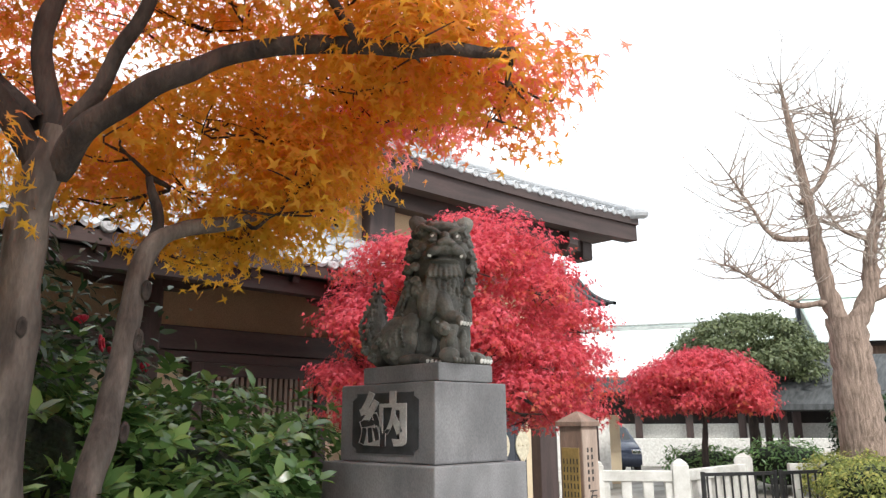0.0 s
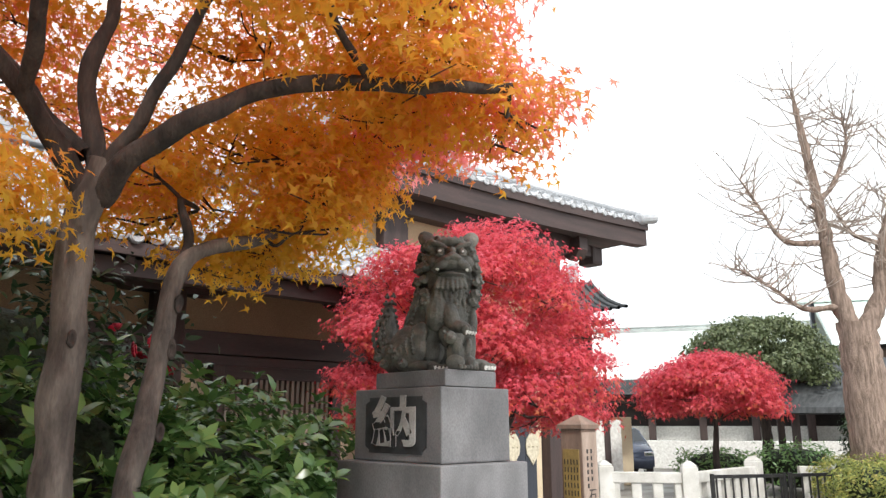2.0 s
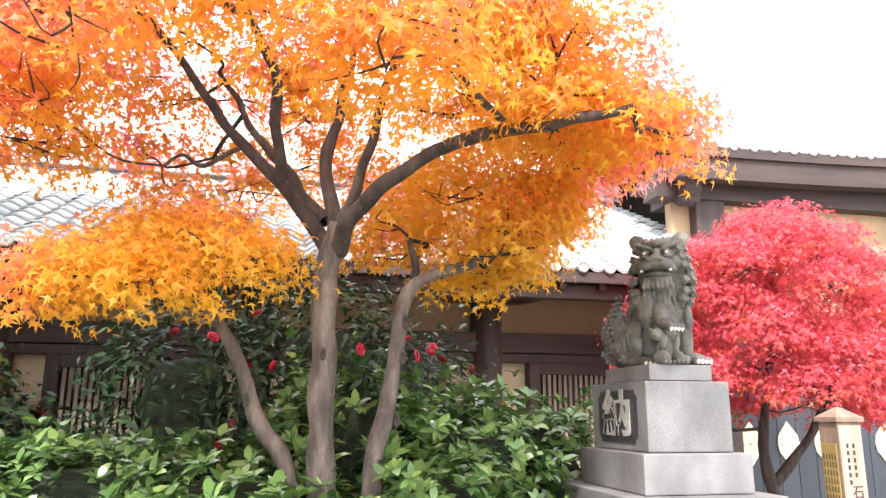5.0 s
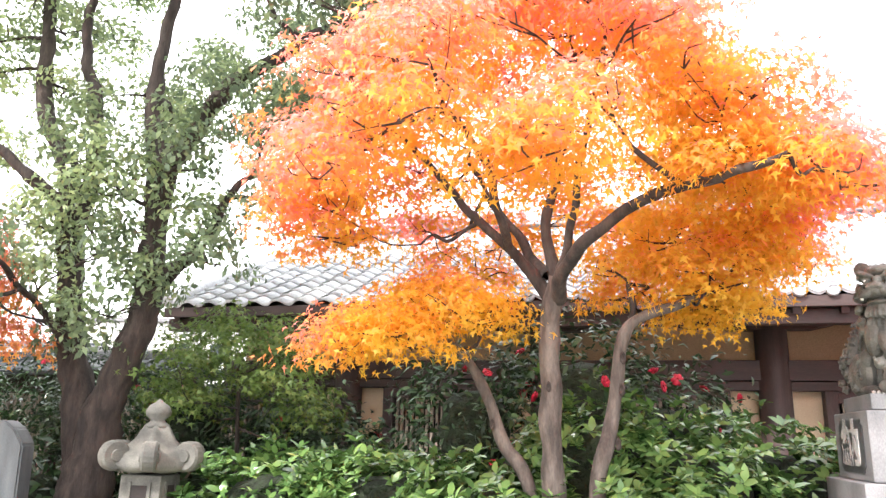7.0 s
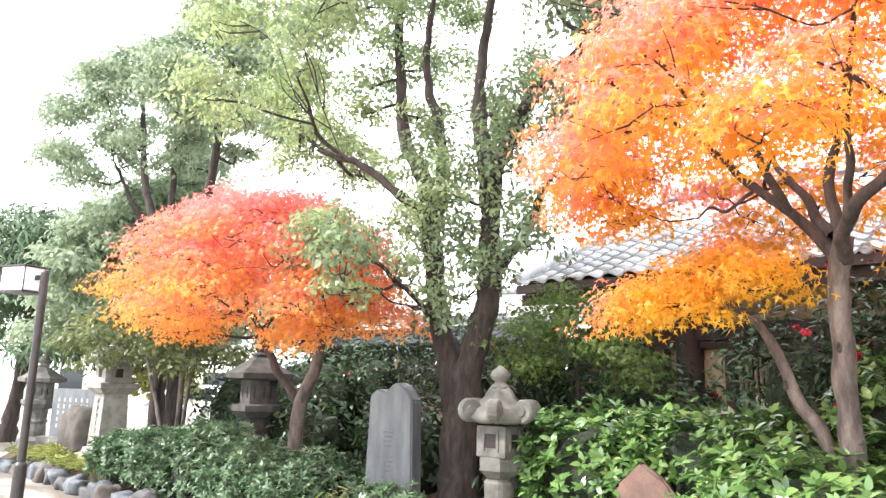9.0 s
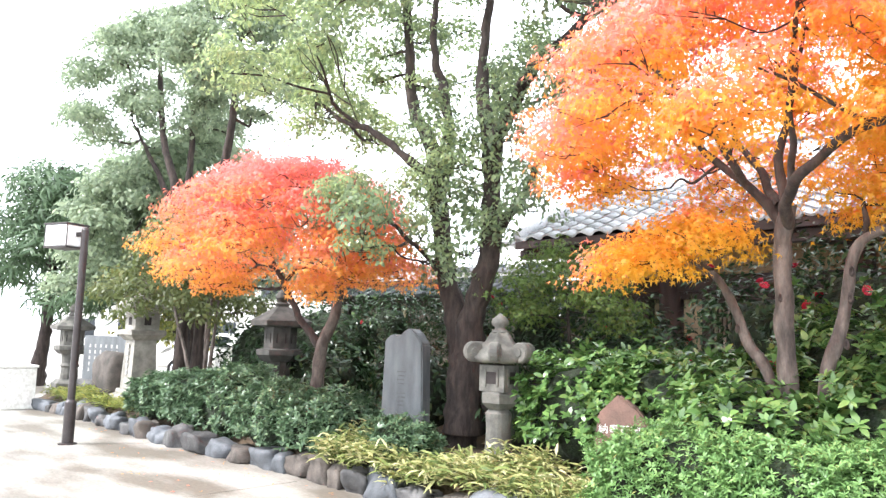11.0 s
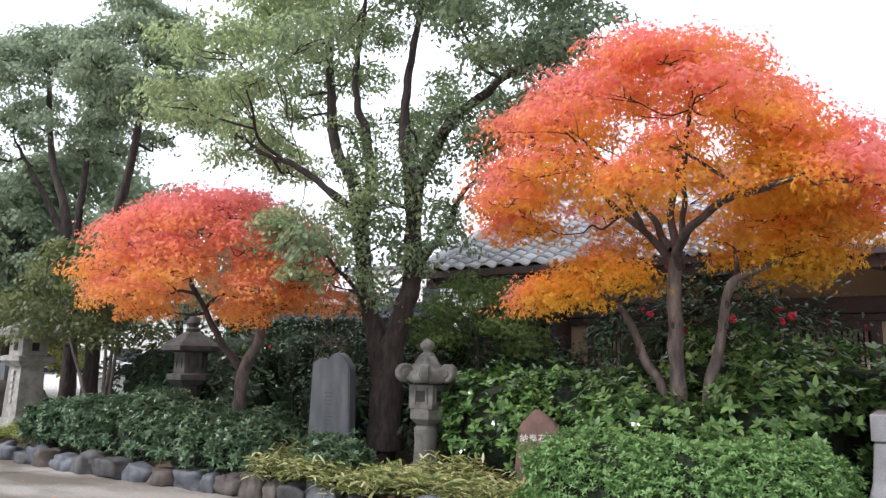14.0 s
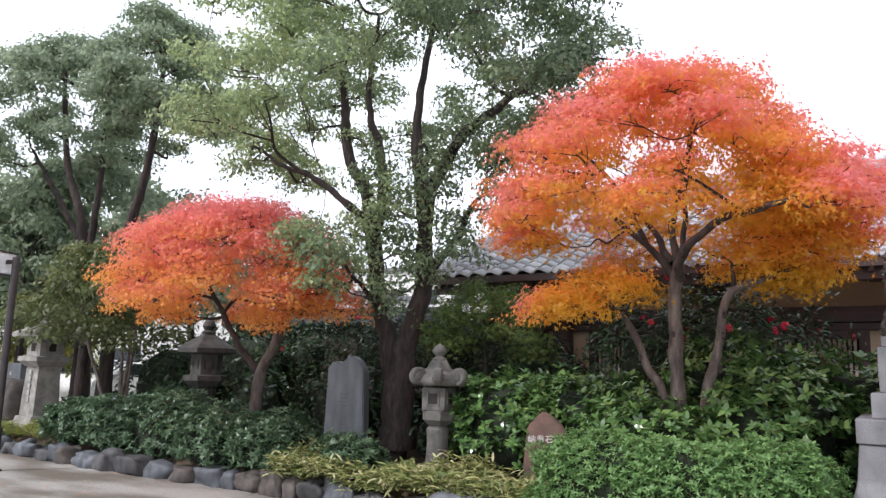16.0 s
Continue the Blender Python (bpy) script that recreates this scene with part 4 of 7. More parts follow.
def lion():
    """Seated guardian lion, one mesh: many carved swellings under one skin. It faces -y, its head turned to its right."""
    ball = bmesh.new()
    bmesh.ops.create_uvsphere(ball, u_segments=12, v_segments=8, radius=1)
    ball.verts.index_update()
    BV = np.array([v.co[:] for v in ball.verts])
    BF = [[v.index for v in f.verts] for f in ball.faces]
    ball.free()
    V, F, bright = [], [], []

    def lump(p, r, rot=(0, 0, 0), base=Matrix()):
        m = np.array(base @ Matrix.LocRotScale(p, Euler([radians(a) for a in rot]), r))
        o = len(V) * len(BV)
        V.append(BV @ m[:3, :3].T + m[:3, 3])
        F.extend([[o + i for i in f] for f in BF])

    def strand(pts, r0, r1, base=Matrix()):
        line = spline(pts, 9)
        for i, q in enumerate(line):
            r = r0 + (r1 - r0) * i / 8
            lump(q, (r, r, r * 1.25), base=base)

    def curl(q, r, facing, base=Matrix()):
        """A carved spiral knob: a low dome, a raised ring and a bead."""
        turn = Vector(facing).to_track_quat("Z", "Y").to_matrix().to_4x4()
        b = base @ Matrix.Translation(q) @ turn
        lump((0, 0, -r * 0.15), (r, r, r * 0.65), base=b)
        for k in range(9):
            w = 0.7 * k
            rr = r * (0.88 - 0.055 * k)
            lump((rr * math.cos(w), rr * math.sin(w), r * (0.34 + 0.035 * k)), (r * 0.25,) * 3, base=b)

    # trunk and hindquarters
    lump((0, 0.13, 0.13), (0.125, 0.16, 0.13))
    lump((0, 0.06, 0.27), (0.105, 0.13, 0.2), (26, 0, 0))
    lump((0, -0.07, 0.35), (0.12, 0.1, 0.15))
    lump((0, -0.12, 0.3), (0.075, 0.06, 0.1))
    lump((0, -0.1, 0.2), (0.08, 0.06, 0.08))
    for s in (-1, 1):
        lump((0.105 * s, 0.1, 0.13), (0.05, 0.12, 0.125), (12, 0, 0))
        lump((0.12 * s, -0.02, 0.03), (0.04, 0.1, 0.03))
        lump((0.115 * s, 0.02, 0.2), (0.03, 0.05, 0.07), (30, 0, 0))
        for k in range(4):
            c = (0.085 * s + 0.023 * k * s, -0.115 + 0.006 * k, 0.018)
            lump(c, (0.012, 0.028, 0.021))
            bright.append((c[0], c[1] - 0.024, 0.014, 0.011))
        for k in range(5):
            curl((0.145 * s, 0.1 + 0.042 * k, 0.05 + 0.04 * (k % 3)), 0.026, (s, 0.3, 0.1))
        for k in range(4):
            strand([(0.125 * s, 0.02 + 0.03 * k, 0.24 - 0.02 * k), (0.155 * s, 0.04 + 0.035 * k, 0.18 - 0.02 * k), (0.15 * s, 0.03 + 0.04 * k, 0.1)], 0.008, 0.006)
        lump((0.1 * s, -0.08, 0.32), (0.046, 0.06, 0.11), (8, 0, 0))
    # left foreleg straight, right one lifted onto a cub
    lump((0.088, -0.135, 0.19), (0.04, 0.045, 0.19), (-4, 0, 0))
    lump((0.09, -0.17, 0.27), (0.026, 0.022, 0.08))
    lump((0.095, -0.19, 0.035), (0.052, 0.07, 0.038))
    for k in range(4):
        c = (0.056 + 0.026 * k, -0.252, 0.026)
        lump(c, (0.0135, 0.026, 0.026))
        bright.append((c[0], c[1] - 0.024, 0.02, 0.013))
    lump((-0.075, -0.15, 0.29), (0.04, 0.046, 0.1), (-22, 0, 0))
    lump((-0.068, -0.21, 0.225), (0.045, 0.055, 0.034), (14, 0, 0))
    for k in range(4):
        c = (-0.1 + 0.023 * k, -0.258, 0.205)
        lump(c, (0.0125, 0.02, 0.03))
        bright.append((c[0], c[1] - 0.018, 0.188, 0.013))
    lump((-0.085, -0.19, 0.08), (0.045, 0.045, 0.085))
    lump((-0.14, -0.2, 0.165), (0.034, 0.034, 0.034))
    lump((-0.158, -0.226, 0.158), (0.02, 0.016, 0.014))
    for q in ((-0.15, -0.222, 0.18), (-0.168, -0.206, 0.178), (-0.125, -0.185, 0.198), (-0.16, -0.175, 0.195)):
        lump(q, (0.009, 0.009, 0.011))
    lump((-0.12, -0.225, 0.12), (0.02, 0.025, 0.045), (20, 0, 0))
    lump((-0.055, -0.24, 0.11), (0.016, 0.02, 0.06), (0, 12, 0))
    lump((-0.13, -0.22, 0.04), (0.026, 0.05, 0.038), (0, 0, 20))
    lump((-0.05, -0.235, 0.04), (0.03, 0.045, 0.042))
    lump((0.0, -0.21, 0.03), (0.04, 0.05, 0.032))
    for k in range(6):
        lump((-0.15 + 0.026 * k, -0.268, 0.014), (0.009, 0.014, 0.014))
    # head
    H = Matrix.Translation((-0.01, -0.09, 0.58)) @ Matrix.Rotation(radians(-46), 4, "Z") @ Matrix.Rotation(radians(2), 4, "X") @ Matrix.Diagonal((1.12, 1.08, 1.08, 1))

    def hl(p, r, rot=(0, 0, 0)):
        lump(p, r, rot, H)
    hl((0, 0.02, 0.03), (0.108, 0.115, 0.105))
    hl((0, -0.03, 0.105), (0.082, 0.085, 0.03))
    hl((0, -0.09, -0.008), (0.078, 0.07, 0.04))
    hl((0, -0.1, 0.045), (0.024, 0.05, 0.03))
    hl((0, -0.155, 0.018), (0.032, 0.02, 0.018))
    for s in (-1, 1):
        hl((0.026 * s, -0.158, 0.008), (0.016, 0.014, 0.012))
        hl((0.046 * s, -0.135, -0.02), (0.04, 0.028, 0.022), (0, 22 * s, 0))
        hl((0.074 * s, -0.11, -0.038), (0.02, 0.03, 0.018), (0, 30 * s, 0))
        hl((0.05 * s, -0.1, 0.082), (0.044, 0.026, 0.012), (0, -24 * s, 0))
        hl((0.084 * s, -0.075, 0.1), (0.022, 0.022, 0.016), (0, -40 * s, 0))
        hl((0.05 * s, -0.105, 0.05), (0.02, 0.018, 0.018))
        hl((0.05 * s, -0.112, 0.03), (0.026, 0.012, 0.006))
        bright.append(tuple((H @ Vector((0.053 * s, -0.124, 0.05)))[:]) + (0.008,))
        bright.append(tuple((H @ Vector((0.066 * s, -0.14, -0.045)))[:]) + (0.009,))
        hl((0.066 * s, -0.135, -0.044), (0.007, 0.008, 0.018))
        hl((0.078 * s, -0.06, 0.0), (0.03, 0.04, 0.035))
        hl((0.1 * s, 0.0, 0.13), (0.04, 0.018, 0.05), (-10, 34 * s, 0))
        hl((0.098 * s, -0.014, 0.122), (0.02, 0.012, 0.032), (-10, 34 * s, 0))
    hl((0, -0.1, -0.066), (0.066, 0.056, 0.014))
    hl((0, -0.09, -0.09), (0.045, 0.045, 0.03))
    for k in range(7):
        x = -0.054 + 0.018 * k
        strand([(x, -0.12 + 0.3 * abs(x), -0.09), (x * 1.2, -0.135 + 0.3 * abs(x), -0.13), (x * 0.9 + 0.012, -0.1, -0.15 + 0.5 * abs(x))], 0.012, 0.006, H)
    for k in range(5):
        strand([(-0.05 + 0.025 * k, -0.08, 0.112), (-0.055 + 0.0275 * k, -0.02, 0.138), (-0.06 + 0.03 * k, 0.05, 0.13)], 0.009, 0.011, H)
    rng = random.Random(3)
    hl((0, 0.05, -0.06), (0.118, 0.095, 0.15))
    for r, z, n in ((0.112, 0.085, 9), (0.128, 0.03, 11), (0.138, -0.028, 12), (0.142, -0.086, 12), (0.138, -0.145, 11), (0.128, -0.2, 10)):
        for k in range(n):
            w = radians(-34 + 248 * k / (n - 1))
            q = Vector((r * math.cos(w), r * math.sin(w) + 0.025, z + rng.uniform(-0.012, 0.012)))
            curl(q, rng.uniform(0.022, 0.03), (math.cos(w), math.sin(w) - 0.15, 0.15), H)
    # locks of the mane over chest and back
    for k in range(13):
        w = radians(-160 + 140 * k / 12)
        x, y = math.cos(w), math.sin(w)
        l = 0.16 + 0.05 * math.sin(k * 2.1)
        strand([(0.115 * x, 0.12 * y - 0.045, 0.45), (0.14 * x, 0.125 * y - 0.055, 0.45 - l * 0.5), (0.122 * x + 0.012 * (-1) ** k, 0.115 * y - 0.06, 0.45 - l)], 0.015, 0.006)
    for k in range(9):
        w = radians(10 + 160 * k / 8)
        x, y = math.cos(w), math.sin(w)
        strand([(0.11 * x, 0.09 * y, 0.42), (0.125 * x, 0.12 * y + 0.02, 0.33), (0.115 * x, 0.13 * y + 0.06, 0.24 + 0.03 * (k % 2))], 0.016, 0.006)
    # upright flame tail
    lump((-0.03, 0.3, 0.24), (0.055, 0.03, 0.18))
    lump((-0.02, 0.26, 0.1), (0.085, 0.07, 0.1))
    for k in range(7):
        u = (k - 3) / 3
        h = 0.46 - 0.13 * u * u
        for y in (0.28, 0.325):
            strand([(0.05 * u - 0.03, y, 0.1), (0.075 * u - 0.04, y + 0.01, 0.12 + (h - 0.12) * 0.5), (0.03 * u - 0.03, y - 0.01, h)], 0.016, 0.008)
    me = bpy.data.meshes.new("guardian_lion")
    me.from_pydata(np.concatenate(V).tolist(), [], F)
    tmp = bpy.data.objects.new("rough_lion", me)
    scene.collection.objects.link(tmp)
    mod = tmp.modifiers.new("skin", "REMESH")
    mod.mode, mod.voxel_size = "VOXEL", 0.0042
    sm = tmp.modifiers.new("soften", "SMOOTH")
    sm.factor, sm.iterations = 0.5, 1
    done = bpy.data.meshes.new_from_object(tmp.evaluated_get(bpy.context.evaluated_depsgraph_get()))
    bpy.data.objects.remove(tmp)
    co = np.empty(len(done.vertices) * 3, dtype=np.float32)
    done.vertices.foreach_get("co", co)
    worn = [q + noise.noise_vector(q * 38) * 0.0018 + noise.noise_vector(q * 110) * 0.0009 for q in map(Vector, co.reshape(-1, 3).tolist())]
    done.vertices.foreach_set("co", np.array([q[:] for q in worn], dtype=np.float32).ravel())
    done.update()
    done.materials.clear()
    done.materials.append(STATUE)
    done.materials.append(PAINTW)
    mid = np.empty(len(done.polygons) * 3, dtype=np.float32)
    done.polygons.foreach_get("center", mid)
    mid = mid.reshape(-1, 3)
    which = np.zeros(len(mid), dtype=np.int32)
    for x, y, z, r in bright:
        which[np.sum((mid - np.array((x, y, z))) ** 2, axis=1) < r * r] = 1
    done.polygons.foreach_set("material_index", which)
    done.shade_smooth()
    ob = new("guardian_lion_statue", done)
    ob.matrix_world = pose(2.61, 2.78, 1.921, 0, 0, 9) @ Matrix.Diagonal((1.08, 1.08, 1.02, 1))
    tagged(ob, "weathered grey stone guardian lion seated on a plinth", "statue")
    pl = boxed("statue_plinth", (2.41, 2.785, 2.495, 3.055, 1.838, 1.923), GRANITE, None, bevel=0.006)
    tagged(pl, "thin grey granite plinth under the lion", "plinth")


lion()


def signpost():
    t = thing("wooden_signpost", "weathered square wooden signpost with a peaked cap and ink writing", "signpost", at=(0, 0, 0))
    x, y, r = 3.66, 2.62, 0.077
    Rz = Matrix.Translation((x, y, 0)) @ Matrix.Rotation(radians(0), 4, "Z")
    bm = bmesh.new()
    box(bm, -r, r, -r, r, 0, 1.62, 0.006, Rz)
    part("shaft", bm, SIGNWD, t)
    bm = bmesh.new()
    lathe(bm, [(0.13, 1.62), (0.13, 1.645), (0.02, 1.7), (0.0, 1.705)], 4, (x, y), math.pi / 4)
    part("cap", bm, SIGNWD, t, "peaked wooden cap")
    boxed("front_face", (x - r + 0.004, x + r - 0.004, y - r - 0.004, y - r, 0.05, 1.6), SIGNFACE, t, "pale planed face with writing", bevel=0)
    b = boxed("notice_board", (x - r - 0.008, x - r - 0.001, y - 0.06, y + 0.06, 0.65, 1.5), YELLOWBD, t, "gilt notice panel", bevel=0.002)
    for i in range(5):
        for k in range(9):
            bm = bmesh.new()
            box(bm, x - r - 0.0095, x - r - 0.0082, y - 0.05 + i * 0.023, y - 0.043 + i * 0.023, 1.41 - k * 0.045, 1.44 - k * 0.045)
            part("small_writing", bm, INK, b)
    face = Matrix.Rotation(radians(90), 4, "X")
    for k, ch in enumerate("\u77f3\u6d5c\u795e\u793e"):
        written(ch, 0.078, INK, t, Matrix.Translation((x + 0.012, y - r - 0.0055, 1.23 - k * 0.096)) @ face, "black ink character", 0.0008)
    for i, n in ((0, 6), (1, 5)):
        for k in range(n):
            bm = bmesh.new()
            zz = 1.5 - k * 0.04
            box(bm, x - 0.035 + i * 0.04, x - 0.02 + i * 0.04, y - r - 0.0055, y - r - 0.0042, zz - 0.025, zz)
            part("small_writing", bm, INK, t)
    return t


signpost()


# ---- the great orange maple by the lion ----
def maples():
    rng = np.random.default_rng(11)
    stems = [
        ([(0.69, 2.66, 0.25), (0.68, 2.66, 1.0), (0.675, 2.66, 1.6), (0.665, 2.66, 2.1), (0.68, 2.66, 2.42), (0.73, 2.63, 2.64)], 0.076, 0.062),
        ([(0.72, 2.64, 2.5), (0.8, 2.45, 2.66), (0.93, 2.25, 2.78), (1.12, 2.24, 2.93), (1.36, 2.02, 2.98), (1.66, 1.74, 2.95), (1.95, 1.6, 2.98)], 0.05, 0.022),
        ([(0.72, 2.65, 2.55), (0.66, 2.68, 3.05), (0.73, 2.7, 3.35), (0.8, 2.72, 3.75), (0.86, 2.75, 4.25)], 0.042, 0.012),
        ([(0.71, 2.65, 2.45), (0.55, 2.66, 2.7), (0.37, 2.63, 2.89), (0.15, 2.6, 3.08), (0.03, 2.56, 3.25), (-0.2, 2.4, 3.5), (-0.5, 2.3, 3.75)], 0.047, 0.013),
        ([(0.66, 2.66, 2.65), (0.45, 2.85, 2.98), (0.22, 3.0, 3.3), (0.0, 3.15, 3.7)], 0.042, 0.013),
        ([(0.73, 2.62, 2.6), (0.86, 2.35, 3.05), (1.0, 2.02, 3.5), (1.1, 1.85, 3.9)], 0.033, 0.012),
        ([(0.42, 2.62, 2.84), (0.38, 2.2, 3.18), (0.28, 2.0, 3.4), (0.08, 1.9, 3.62), (-0.17, 1.82, 3.86)], 0.032, 0.012),
        ([(0.24, 1.98, 3.44), (0.0, 1.9, 3.47), (-0.22, 1.88, 3.56), (-0.45, 1.85, 3.74)], 0.022, 0.009),
        ([(0.2, 2.62, 3.02), (0.05, 2.57, 2.9), (-0.06, 2.55, 2.93), (-0.15, 2.52, 2.86)], 0.014, 0.007),
        ([(0.88, 2.6, 0.25), (0.94, 2.66, 1.3), (1.035, 2.74, 1.72), (1.07, 2.78, 2.02), (1.14, 2.8, 2.31), (1.27, 2.8, 2.42), (1.46, 2.8, 2.48), (1.7, 2.9, 2.6)], 0.052, 0.028),
        ([(1.13, 2.8, 2.28), (1.19, 2.88, 2.45), (1.17, 2.92, 2.64)], 0.03, 0.016),
        ([(0.62, 2.7, 0.25), (0.54, 2.73, 1.3), (0.37, 2.75, 1.6), (0.24, 2.75, 1.92), (0.1, 2.74, 2.17), (-0.12, 2.62, 2.32)], 0.05, 0.026),
    ]
    thin = (0.26, 0.42)
    pads = dome_pads((0.55, 2.55, 2.75), (1.62, 1.6, 1.9), 0.06, 84, 0.4, 600, rng, inner=0.0, flat=thin, gaps=((0.1, 1.55, 3.4, 0.42), (0.6, 2.5, 2.8, 0.8), (-0.45, 1.6, 2.9, 0.35)))
    pads += dome_pads((1.6, 3.05, 2.66), (0.6, 0.75, 0.5), -0.2, 10, 0.34, 420, rng, flat=thin)
    low = [(1.9, 1.85, 3.5), (2.15, 2.2, 3.35), (2.3, 2.65, 3.3), (2.3, 3.0, 3.36), (1.45, 1.55, 3.55), (2.12, 1.76, 3.02), (2.25, 2.0, 2.98), (1.84, 2.75, 2.8), (1.83, 3.2, 2.66), (2.1, 2.75, 3.12), (2.2, 2.45, 3.12), (2.2, 3.32, 3.1), (2.02, 3.0, 2.95), (1.78, 2.2, 3.05), (1.62, 2.65, 2.58), (1.72, 3.1, 2.55), (1.6, 3.3, 2.5), (2.1, 3.38, 2.84), (2.3, 3.5, 2.95), (1.82, 3.5, 2.62), (2.45, 2.9, 3.42), (2.42, 3.25, 3.2), (2.48, 2.65, 3.2), (2.2, 2.9, 3.65), (2.1, 1.95, 3.15)]
    pads += [(*c, 0.35, 0.35, 0.14, 500) for c in low]
    # the low side spray on the leaning stem
    pads += [(*c, 0.31, 0.29, 0.19, 460) for c in ((-0.15, 2.45, 2.48), (-0.48, 2.45, 2.34), (0.16, 2.35, 2.42), (-0.4, 2.15, 2.26), (0.0, 2.6, 2.55), (-0.08, 2.15, 2.2), (-0.66, 2.35, 2.2), (0.32, 2.5, 2.4), (-0.2, 2.25, 2.3))]
    # the crown stays clear of the statue
    pads = [p for p in pads if not (p[0] > 1.85 and (p[2] < 2.8 or (p[2] < 2.94 and 2.2 < p[1] < 3.3)))]
    # and ends short of the walkway on that side
    pads = [p for p in pads if p[0] - 1.45 * p[1] < (-0.42 if p[2] < 3.2 else -0.72)]

    def tone(P, K, R):
        out = np.sqrt(((P[:, 0] - 0.8) / 2.0) ** 2 + ((P[:, 1] - 2.65) / 1.95) ** 2 + ((P[:, 2] - 2.5) / 2.0) ** 2)
        bias = np.array([0.1 * math.sin(i * 12.9) for i in range(len(pads))])[K]
        return np.clip((out - 0.68) * 1.6, 0, 0.5) * np.clip((P[:, 2] - 2.3) / 0.9, 0.1, 1) + 0.34 * np.clip(R, -0.6, 1) + bias + np.where(P[:, 2] < 2.6, 0.02, 0.12) + np.where((P[:, 0] < -0.35) & (P[:, 2] < 2.6), 0.9 * np.clip(-0.35 - P[:, 0], 0, 0.5), 0) + 0.3 * np.clip((P[:, 0] - 1.8) * 1.6, 0, 1) * np.clip((P[:, 2] - 2.75) * 2.5, 0, 1)
    # Boughs and limbs get darker bark than the trunks: crown shade as colour.
    great = tree("maple_tree", "spreading maple with orange leaves turning red, three bare grey-brown stems", stems, pads, MAPLE5, MAPLE_O, BARK, 0.07, 5, limb_bark=BARKD, limb=0.02, tone_at=tone, twigs=3)

    for (x, y, z), size in (((1.07, 2.72, 1.62), 0.03), ((1.1, 2.745, 1.95), 0.034), ((1.115, 2.74, 2.14), 0.03), ((0.67, 2.592, 1.95), 0.026), ((0.3, 2.7, 1.72), 0.026)):
        bm = bmesh.new()
        lathe(bm, [(0.2, -0.3), (1.0, -0.1), (0.95, 0.22), (0.62, 0.3), (0.42, 0.05), (0.1, -0.05)], 12)
        for v in bm.verts:
            v.co = Vector((v.co.x * 0.62, v.co.y * 1.35, v.co.z)) * size
        roughen(bm, 0.003, 60)
        bmesh.ops.transform(bm, matrix=Matrix.Translation((x, y, z)) @ Matrix.Rotation(radians(90), 4, "X"), verts=bm.verts)
        part("knot", bm, BARKD, great, "dark healed branch scar", smooth=True)

    # scarlet maple in front of the gate
    rng = np.random.default_rng(21)
    pads = dome_pads((4.5, 4.4, 2.38), (1.03, 1.03, 0.9), -0.85, 58, 0.36, 900, rng, inner=0.15)
    tree("maple_tree", "rounded scarlet maple in front of the gate doors", [([(4.6, 4.5, 0.2), (4.55, 4.45, 0.8), (4.4, 4.4, 1.4), (4.5, 4.35, 2.1)], 0.07, 0.03), ([(4.5, 4.42, 1.1), (4.85, 4.3, 1.6), (5.1, 4.2, 2.2)], 0.045, 0.02)], pads, MAPLE5, MAPLE_R, BARKD, 0.058, 22, limb=0.02, tone_at=lambda P, K, R: np.clip(0.2 + 0.4 * R, 0, 0.7), twigs=4, limb_low=0.6)

    # vermilion maple in the bed
    rng = np.random.default_rng(31)
    pads = dome_pads((-5.2, 2.15, 2.28), (1.65, 1.5, 1.5), 0.0, 52, 0.44, 600, rng, inner=0.15, flat=(0.36, 0.55))
    pads += [(-6.0, 1.8, 2.2, 0.34, 0.34, 0.14, 380), (-5.6, 1.5, 2.2, 0.34, 0.34, 0.14, 380), (-4.2, 1.9, 2.1, 0.36, 0.36, 0.16, 420), (-3.8, 2.2, 2.3, 0.34, 0.34, 0.16, 400), (-3.6, 2.45, 2.6, 0.34, 0.34, 0.18, 400), (-3.9, 2.6, 2.9, 0.34, 0.34, 0.18, 400)]
    # Limb bark is darkened here too, in place of shade under the crown.
    tree("maple_tree", "vermilion maple with a forked grey trunk among low shrubs", [([(-5.22, 2.74, 0.2), (-5.18, 2.72, 0.9), (-5.08, 2.7, 1.45), (-4.85, 2.7, 1.8), (-4.75, 2.7, 2.3), (-4.7, 2.6, 2.7)], 0.1, 0.045), ([(-5.1, 2.72, 1.4), (-5.36, 2.6, 1.7), (-5.6, 2.5, 2.1), (-5.9, 2.4, 2.6)], 0.06, 0.03)], pads, MAPLE5, MAPLE_V, BARK, 0.075, 32, limb_bark=BARKD, limb=0.026, tone_at=lambda P, K, R: np.clip((P[:, 2] - 2.1) / 1.6 * 0.6 + 0.25 * R + 0.1 * np.sin(K * 12.9), 0, 0.75), limb_low=0.6)

    # far scarlet dome
    rng = np.random.default_rng(41)
    pads = dome_pads((16.1, 8.1, 2.3), (1.35, 1.3, 0.85), -0.4, 44, 0.4, 330, rng, inner=0.1)
    tree("maple_tree", "clipped scarlet maple dome beside the white stone fence", [([(16.3, 8.2, 0.0), (16.3, 8.2, 0.9), (16.2, 8.1, 1.6), (16.1, 8.1, 2.2)], 0.09, 0.04)], pads, MAPLE5, MAPLE_R, BARKD, 0.14, 42, limb=0.03, tone_at=lambda P, K, R: np.clip(0.25 + 0.4 * R, 0, 0.7), twigs=2, limb_low=0.6)

    # small green maple behind the lantern
    rng = np.random.default_rng(51)
    pads = dome_pads((-2.45, 4.3, 2.0), (0.85, 0.7, 0.75), -0.3, 16, 0.36, 260, rng)
